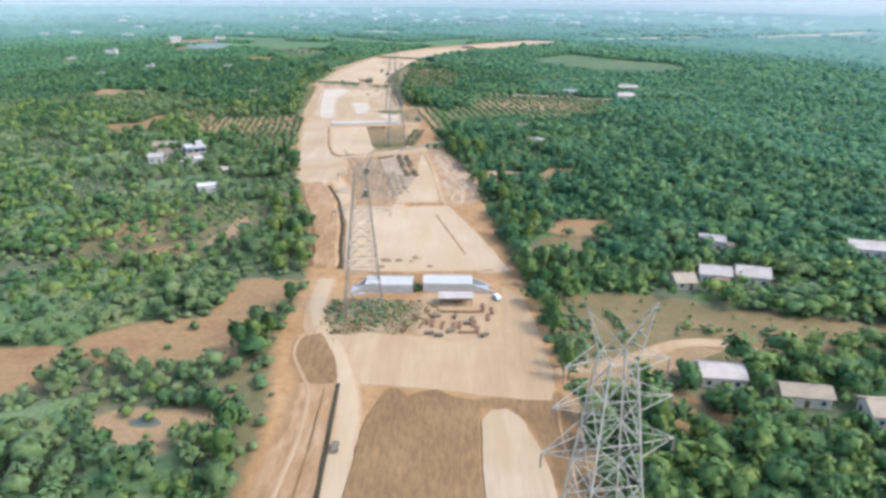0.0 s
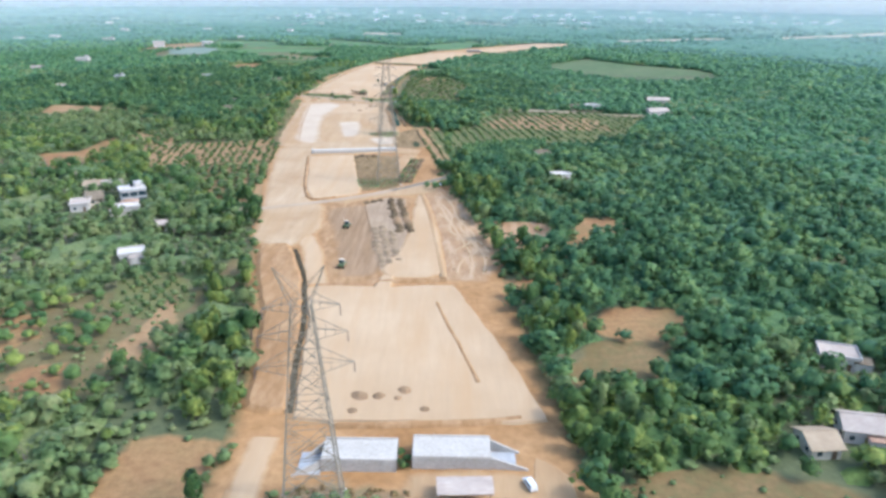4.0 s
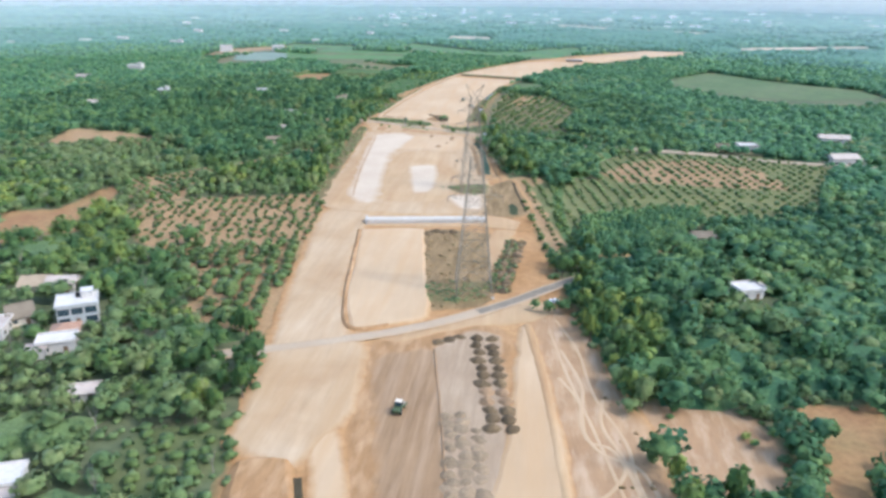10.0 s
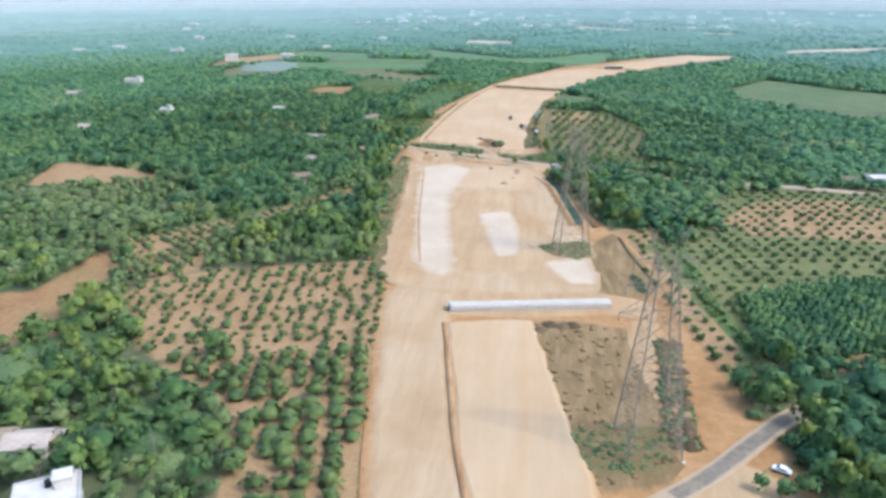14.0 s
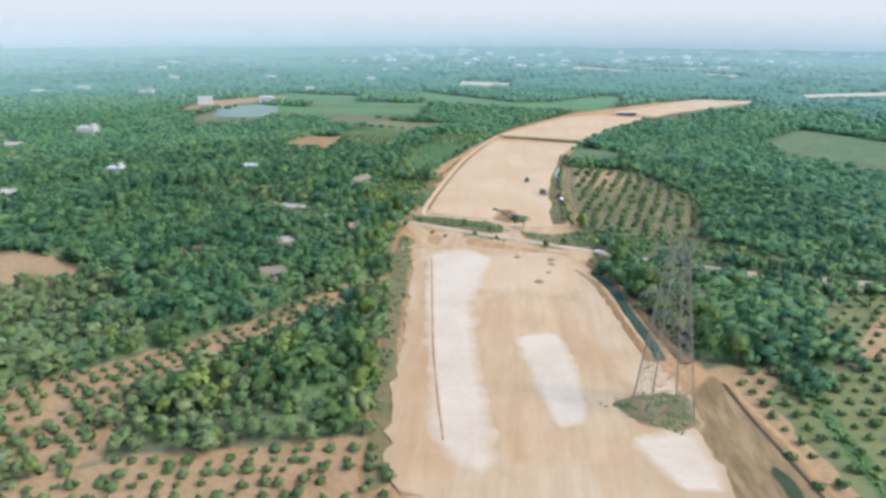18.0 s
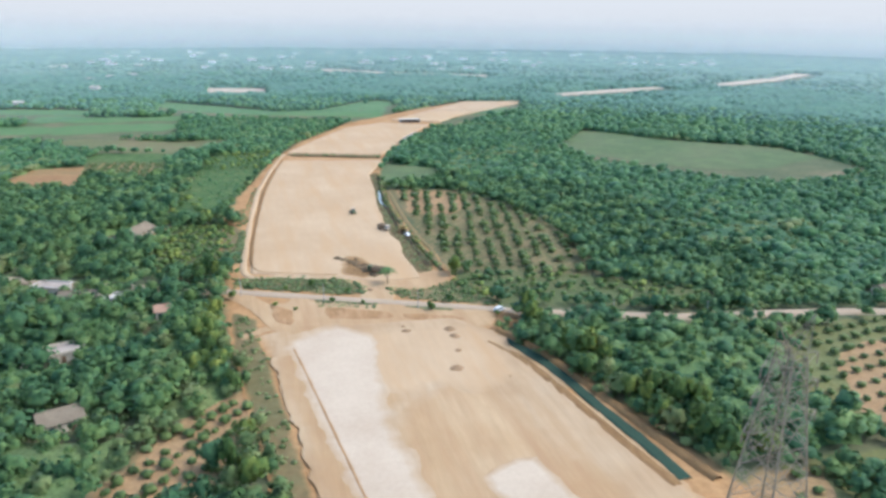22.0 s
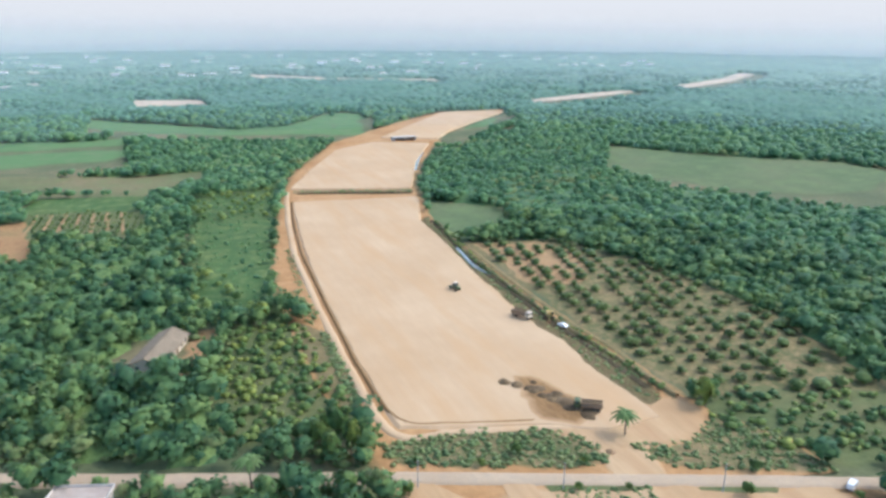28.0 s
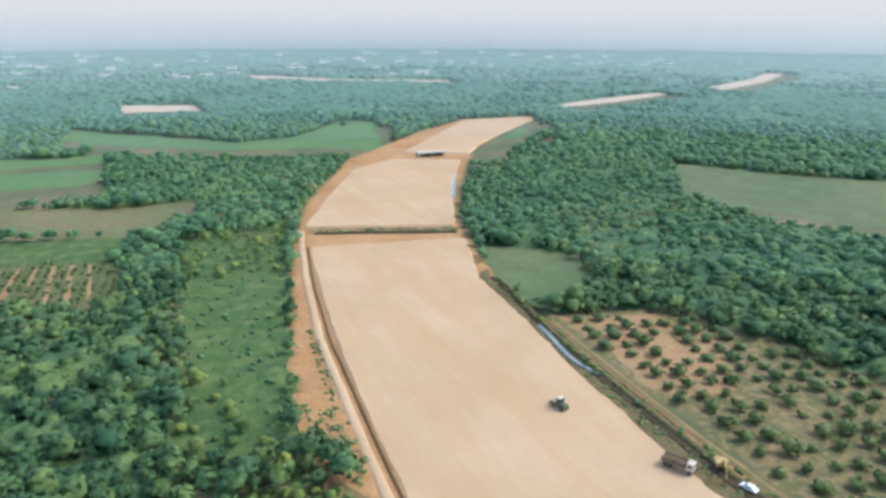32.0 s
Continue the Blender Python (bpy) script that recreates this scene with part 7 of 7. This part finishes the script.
car(-24.4, 142, 0.66, 4, TARP, "dusty brown car standing on the haul road")
roller(-44, 402, 0.55, -8, "road roller with a pale canopy on grey fill")
roller(-39.5, 355, 0.55, -6, "road roller with a white canopy on grey fill")
tipper(-66.6, 866, 1.0, 208, CREAM_WALL, TARP, "tipper truck with a cream cab at the platform's edge")
roller(-77, 901, 1.0, 10, "road roller working on pale sand")
tipper(-81.8, 802, 1.0, 55, PAINT_GREEN, TARP, "dark tipper truck beside spoil heaps")
car(-4, 473.5, 0.42, 60, PAINT_WHITE, "white car parked under trees by the lane")
car(18.5, 228, 0.62, 20, PAINT_WHITE, "white jeep with dark windows in the yard", True)
excavator(-57.5, 862, 0.8, 150, "excavator at the muddy drain")
car(-57.3, 853.5, 0.75, 15, PAINT_WHITE, "white car beside the drain")
car(-46, 749.5, 0.8, -66, PAINT_WHITE, "white van on the public road", True)

# ---- storage yard before the culvert ----
root = thing("site_canopy", "open shelter with a pale sheet roof in the yard", "shelter", (4.5, 224.5, 0.66), 2)
part("roof", gable(11, 5, 2.9, 0.7, 0.4), PALE_ROOF, root)
for sx in (-1, 0, 1):
    for sy in (-1, 1):
        part("post", boxes((sx * 5.2 - 0.1, sy * 2.3 - 0.1, 0, sx * 5.2 + 0.1, sy * 2.3 + 0.1, 2.95)), RUST, root)
part("back_wall", boxes((-5.1, 2.3, 0.0, 5.1, 2.38, 2.4)), WOOD, root)
root0 = None
for k, (x, y, rz) in enumerate(((2, 217, 0), (6.5, 217, 0), (11, 217.2, 2), (13.5, 221, 88), (14.8, 213, 86), (16.2, 218, 90), (0, 207, 82), (-3, 208, 86), (11, 204, 85), (7.5, 202, 4), (3.5, 206, 84), (5.5, 207, 86), (10, 208, 80))):
    if root0 is None:
        root0 = thing("rebar_stack", "rusty bundle of steel bars on timber bearers", "steel stack", (x, y, 0.7), rz, "steel stacks in the yard")
        for i in range(3):
            part("bearer", boxes((-2.0 + 2 * i - 0.08, -0.7, 0, -2.0 + 2 * i + 0.08, 0.7, 0.16)), WOOD, root0)
        for i in range(6):
            part("rebar", drum(bmesh.new(), (0, -0.55 + 0.22 * i, 0.28), "x", 0.13, 5.2, 8), RUST, root0)
    else:
        copy_thing(root0, pose(x, y, 0.7, 0, 0, rz))
root1 = None
for k, (x, y, rz) in enumerate(((-4, 201, 10), (-1, 199.5, 0), (2.5, 202.5, 30), (8, 208, 0), (9.5, 211, 70), (-2, 213, 20), (4, 213, 80), (13, 200, 40))):
    if root1 is None:
        root1 = thing("formwork_stack", "pile of weathered shuttering boards", "board stack", (x, y, 0.7), rz, "board stacks in the yard")
        for i in range(5):
            part("board", boxes((-1.3 + 0.05 * (i % 2), -0.6, 0.22 * i, 1.3 + 0.05 * (i % 2), 0.6, 0.22 * i + 0.18), bev=0.02), WOOD if i % 2 else SHEET_ROOF, root1)
    else:
        copy_thing(root1, pose(x, y, 0.7, 0, 0, rz))


# ---- heaps of gravel and earth ----
def heap_mesh(seed, material):
    """A tipped heap: a rounded, lumpy cone of unit radius."""
    bm = bmesh.new()
    rings = [(1.0, -0.08), (0.86, 0.12), (0.62, 0.38), (0.36, 0.60), (0.12, 0.72)]
    vs = []
    for rr, zz in rings:
        ring = []
        for k in range(14):
            a = 2 * math.pi * k / 14
            d = 1 + 0.28 * noise.noise((math.cos(a) * 1.3 + seed * 5, math.sin(a) * 1.3, zz * 2))
            ring.append(bm.verts.new((rr * d * math.cos(a), rr * d * math.sin(a), zz * (1 + 0.25 * noise.noise((a * 1.5, zz * 3, seed))) )))
        vs.append(ring)
    for i in range(len(rings) - 1):
        for k in range(14):
            bm.faces.new((vs[i][k], vs[i][(k + 1) % 14], vs[i + 1][(k + 1) % 14], vs[i + 1][k]))
    bm.faces.new(vs[-1])
    return mesh_of("heap", bm, material, True)


HEAPS = [heap_mesh(k, GRAVEL) for k in range(4)]
HEAPS_PALE = [heap_mesh(20 + k, GRAVEL_PALE) for k in range(3)]
HEAPS_RED = [heap_mesh(10 + k, GRAVEL_RED) for k in range(3)]


def heap(x, y, z, r, h, red=False, group="gravel heaps", label="tipped mound of brown gravel on the fill", pale=False):
    ob = new("gravel_mound" if not red else "earth_mound", random.choice(HEAPS_RED if red else HEAPS_PALE if pale else HEAPS))
    ob.matrix_world = pose(x, y, z, 0, 0, random.uniform(0, 360)) @ Matrix.Diagonal((r, r * random.uniform(0.85, 1.2), h, 1))
    tagged(ob, "low spread mound of beige gravel" if pale else label if not red else "mound of brown earth on the fill", "mound", group)


for c in range(2):
    for k in range(12):
        y = 397 + 4.2 * k
        heap(-15.5 - 4.6 * c - 0.17 * (y - 396) + random.uniform(-0.4, 0.4), y + random.uniform(-0.6, 0.6), 0.8, random.uniform(1.6, 2.2), random.uniform(1.3, 1.9), k in (3, 4))
for c in range(3):
    for k in range(17 if c < 2 else 13):
        y = 358 + 2.7 * k + 6.0 * (c == 2)
        heap(-24.0 + 3.4 * c - 0.16 * (y - 356) - 0.5 + random.uniform(-0.6, 0.6), y + random.uniform(-1.2, 1.2), 0.62, random.uniform(1.3, 2.2), random.uniform(0.4, 0.9), pale=True)
for c in range(2):
    for k in range(16):
        y = 481 + 3.4 * k
        heap(-25.0 + 3.6 * c + 0.1 * (y - 480) + random.uniform(-0.5, 0.5), y + random.uniform(-1, 1), 0.55, random.uniform(1.5, 2.4), random.uniform(0.9, 1.6), k % 7 == 4, "brown heaps beside the rough ground", "mound of brown earth with weeds")
for x, y, r in ((-83, 740, 1.6), (-68, 738, 2.2), (-68, 732, 2.0), (-70, 721, 1.2), (-74, 709, 2.4), (-83, 744, 1.0), (-60, 700, 1.2), (-88, 783, 1.6), (-22, 263, 2.2), (-17, 263, 1.8), (-10.5, 266, 2.2), (-23, 256, 1.5), (-5, 257, 1.4), (-12, 262, 1.2)):
    heap(x, y, 0.85 if 700 < y < 760 else 1.1 if y < 300 else 0.5, r, r * 0.55, True, "scattered earth heaps")
for k in range(26):
    a = random.uniform(0, 1)
    heap(-93 + 12 * a + random.uniform(-3.5, 3.5), 823 - 22 * a + random.uniform(-3, 3), 1.0, random.uniform(1.2, 2.6), random.uniform(0.5, 1.2), False, "spoil heaps on the platform", "mound of dark spoil on pale sand")
for x, y in ((-36, 442), (-33, 444), (-39, 440)):
    heap(x, y, 0.55, 2.0, 1.2, False, "spoil heaps", "mound of dark spoil beside the crossing lane")
for x, y in ((-56, 537), (-53, 541), (-49, 540), (-46, 541)):
    heap(x, y, 0.6, 2.4, 1.5, False, "spoil heaps", "mound of dark spoil beside rough ground")


# ---- coconut palms ----
def palm(x, y, h, label):
    root = thing("coconut_palm", label, "palm", (x, y, 0.4), random.uniform(0, 360), "palms")
    bm = bmesh.new()
    rings = []
    for k in range(9):
        t = k / 8
        c, r = Vector((0.5 * t * t, 0.1 * t, h * t)), 0.24 - 0.1 * t
        rings.append([bm.verts.new(c + Vector((r * math.cos(a), r * math.sin(a), 0))) for a in [2 * math.pi * j / 8 for j in range(8)]])
    for a, b in zip(rings, rings[1:]):
        for j in range(8):
            bm.faces.new((a[j], a[(j + 1) % 8], b[(j + 1) % 8], b[j]))
    part("trunk", bm, BARK, root, "", True)
    for k in range(16):
        a = 2 * math.pi * k / 16 + random.uniform(-0.15, 0.15)
        up = random.uniform(-0.1, 0.9)
        bm = bmesh.new()
        L, last = random.uniform(3.2, 4.3), None
        for j in range(8):
            t = j / 7
            p = Vector((0.5 + math.cos(a) * L * t, 0.1 + math.sin(a) * L * t, h + up * 1.6 * t - 2.4 * t * t))
            s = Vector((-math.sin(a), math.cos(a), 0)) * (0.55 * math.sin(math.pi * min(1, 0.12 + t * 0.88)) + 0.03)
            row = [bm.verts.new(p - s - Vector((0, 0, 0.22))), bm.verts.new(p), bm.verts.new(p + s - Vector((0, 0, 0.22)))]
            if last:
                bm.faces.new((last[0], row[0], row[1], last[1]))
                bm.faces.new((last[1], row[1], row[2], last[2]))
            last = row
        part("frond", bm, LEAF_PALM, root)
    for k in range(5):
        a = 1.26 * k
        bm = bmesh.new()
        bmesh.ops.create_icosphere(bm, subdivisions=1, radius=0.17, matrix=Matrix.Translation((0.5 + 0.25 * math.cos(a), 0.1 + 0.25 * math.sin(a), h - 0.25)))
        part("coconut", bm, LEAF_PALM, root, "", True)


palm(-80, 788, 6.8, "coconut palm with a spreading crown on the sand")
palm(-190, 770, 9.0, "tall coconut palm among houses")
palm(-172, 800, 9.5, "tall coconut palm among houses")

# bare and half-dead trees that stand out of the dry woods
BARE = [tri_mesh("bare_tree", *limbs(40 + k, 7), BARK_PALE) for k in range(4)]
gx, gy = grid(-230, 190, -50, 640, 24.0)
keep = free(gx, gy, 4.0)
for k, (x, y) in enumerate(zip(gx[keep], gy[keep])):
    ob = new("bare_tree", BARE[k % 4])
    ob.matrix_world = pose(x, y, 0, 0, 0, random.uniform(0, 360)) @ Matrix.Diagonal((random.uniform(1.8, 2.8), random.uniform(1.8, 2.8), random.uniform(9, 12.5), 1))
    tagged(ob, "bare pale tree standing out of dry woods", "tree", "bare trees")


# utility poles along the public road
def utility_pole(x, y, rz):
    root = thing("utility_pole", "thin grey roadside utility pole with a cross arm", "pole", (x, y, 0.3), rz, "poles along the road")
    part("pole", drum(bmesh.new(), (0, 0, 3.6), "z", 0.14, 7.8, 10, 0.1), CONCRETE_GREY, root)
    part("cross_arm", boxes((-0.8, -0.06, 6.8, 0.8, 0.06, 6.95), bev=0.02), WOOD, root)
    for u in (-0.7, 0.0, 0.7):
        part("insulator", drum(bmesh.new(), (u, 0, 7.05), "z", 0.06, 0.2, 8), INSUL, root)


for x, y in ((-74, 760), (-107, 774.5), (-40, 744.5), (-8, 734.5), (-137, 788), (24, 725)):
    utility_pole(x, y, -24)

# small roadside trees
for k, (x, y) in enumerate(((-134, 797), (-120, 790), (-97, 781), (-93, 769), (-104, 773), (-61, 763), (-125, 774), (-70, 757), (-30, 752), (-110, 791), (-118, 768), (-48, 746), (-140, 786), (-146, 790))):
    r = random.uniform(0.9, 1.9)
    t = copy_thing(TREES[k % 5], Matrix())
    t.matrix_basis = pose(x, y, 0.3, 0, 0, random.uniform(0, 360)) @ Matrix.Diagonal((r, r, r * 2.2, 1))
    tagged(t, "small green roadside tree", "tree", "roadside trees")


# weeds and dry scrub on rough ground inside the corridor
def weeds(poly, n, r0, r1, z, material, label, low=1.0):
    xs, ys = zip(*poly)
    x, y = rng.uniform(min(xs), max(xs), n * 3), rng.uniform(min(ys), max(ys), n * 3)
    k = inside(x, y, poly)
    x, y = x[k][:n], y[k][:n]
    r = rng.uniform(r0, r1, len(x))
    ob = scatter("scrub", BUSH_LOW, x, y, r, low * r * rng.uniform(0.7, 1.2, len(x)), material, label, "scrub")
    ob.location.z = z


weeds([(-39, 222), (-30, 228), (-20, 227), (-4, 226), (1, 216), (-6, 205), (-14, 200), (-24, 203), (-34, 199), (-40, 210)], 480, 0.25, 0.9, 0.6, LEAF_BROWN, "brown dead scrub before the culvert", 0.5)
weeds([(-10.2, 233), (-7.6, 233), (-7.6, 242), (-10.2, 242)], 8, 0.6, 1.4, 0.5, LEAF, "green shrubs between the culverts")
weeds([(-138, 900), (-132, 940), (-128, 980), (-124, 980), (-129, 940), (-133, 900)], 120, 0.3, 1.1, 0.3, LEAF_DRY, "weeds between field and track", 0.6)
weeds([(-140, 830), (-137, 880), (-134, 880), (-136, 830)], 170, 0.4, 1.4, 0.3, LEAF_DRY, "weeds beside the track", 0.6)
weeds([(-141, 930), (-134, 925), (-133, 897), (-137, 887), (-141, 905)], 110, 0.3, 1.3, 0.45, LEAF_DRY, "weeds on the bare slope", 0.7)
weeds([(-37, 224), (-22, 227), (-10, 222), (-14, 210), (-22, 206), (-36, 206)], 120, 0.4, 1.5, 0.6, LEAF_DRY, "green-brown bushes before the culvert", 0.6)
weeds([(-50, 485), (-40, 487), (-28, 486), (-28, 472), (-38, 468), (-48, 470)], 150, 0.3, 1.0, 0.55, LEAF_DRY, "dry weeds under a pylon", 0.45)
weeds([(-58, 541), (-48, 543), (-31, 540), (-27, 515), (-27, 470), (-44, 464), (-52, 494)], 200, 0.3, 1.1, 0.5, LEAF_BROWN, "dry scrub on rough ground", 0.35)
weeds([(-22, 535), (-16, 535), (-18, 512), (-18, 480), (-28, 479), (-26, 500)], 160, 0.4, 1.3, 0.5, LEAF_DRY, "weeds among brown heaps", 0.8)
weeds([(-22, 535), (-16, 535), (-18, 512), (-18, 480), (-28, 479), (-26, 500)], 120, 0.4, 1.2, 0.5, LEAF_BROWN, "dead scrub among brown heaps", 0.8)
weeds([(-56, 611), (-49, 617), (-42, 620), (-37, 617), (-36.5, 604), (-42, 599.5), (-50, 604)], 130, 0.3, 1.2, 0.7, LEAF_DRY, "olive weeds under a pylon", 0.5)
weeds([(-63, 613), (-52, 618), (-36, 622), (-34, 606), (-42, 597), (-54, 603)], 70, 0.2, 0.7, 0.75, LEAF_DRY, "olive weeds round the foot of a pylon", 0.5)
weeds([(-140, 809), (-130, 809), (-112, 805), (-95, 798), (-89, 788), (-90, 779), (-100, 781), (-118, 788), (-140, 798)], 520, 0.3, 1.2, 0.4, LEAF_DRY, "weeds between road and platform", 0.6)
weeds([(-82, 784), (-66, 781), (-57, 785), (-50, 788), (-42, 772), (-43, 755), (-60, 763), (-80, 773)], 420, 0.3, 1.1, 0.4, LEAF_DRY, "weeds between road and platform", 0.6)
weeds([(-109, 777), (-88, 768), (-89, 763.5), (-110, 770)], 80, 0.3, 0.9, 0.4, LEAF_DRY, "weeds on the verge", 0.6)
weeds([(-139, 770), (-133, 762), (-128, 720), (-124, 660), (-120, 600), (-124, 600), (-130, 660), (-137, 735)], 150, 0.3, 1.3, 0.2, LEAF_DRY, "dry weeds along the platform")
weeds([(-99, 1100), (-29, 1076), (-30, 1070), (-99, 1093)], 150, 0.5, 1.2, 0.95, LEAF_DRY, "weeds on the bund")
weeds([(-53, 800), (-54.5, 860), (-53, 916), (-49, 955), (-43, 998), (-45, 998), (-52, 955), (-56, 916), (-57.5, 860), (-56, 800)], 420, 0.3, 1.2, 0.9, LEAF, "weeds along the drain")
weeds([(-64, 798), (-65, 820), (-62, 846), (-63, 880), (-60, 918), (-53, 970), (-49, 1005), (-44, 1010), (-51, 969), (-57, 920), (-58, 880), (-59, 846), (-55, 838), (-57, 801)], 480, 0.3, 1.0, 0.6, LEAF_DRY, "low weeds on the muddy drain", 0.4)
weeds([(33, 165), (38, 230), (50, 232), (40, 165)], 60, 0.5, 1.6, 0.1, LEAF_DRY, "dry scrub beside the corridor")
weeds([(-58, 280), (-66, 340), (-80, 372), (-84, 372), (-72, 335), (-62, 280)], 90, 0.4, 1.4, 0.1, LEAF_DRY, "dry scrub beside the spoil bank")
weeds([(2, 345), (13, 345), (19, 365), (16, 390), (9, 425), (3, 440), (5, 400)], 30, 0.2, 0.8, 0.45, LEAF_BROWN, "dead weeds on cleared ground", 0.5)


# ---- far buildings of a town under the haze ----
def far_building(x, y, w, d, h, rz, paint=None):
    root = thing("building", "small pale building far off in the haze", "building", (x, y, 0), rz, "far town buildings")
    part("wall", boxes((-w / 2, -d / 2, -0.3, w / 2, d / 2, h)), paint or PAINT_WHITE, root)
    part("roof", gable(w, d, h, d * 0.16, 0.6), CONCRETE, root)


for k in range(70):
    x, y = random.uniform(-500, 1150), random.uniform(2050, 2950)
    far_building(x, y, random.uniform(9, 26), random.uniform(7, 12), random.uniform(7, 11), random.uniform(-20, 20))
for k in range(18):
    x, y = random.uniform(-900, -250), random.uniform(1300, 2300)
    far_building(x, y, random.uniform(8, 18), random.uniform(7, 11), random.uniform(6, 9), random.uniform(-20, 20), WHITE_WALL)
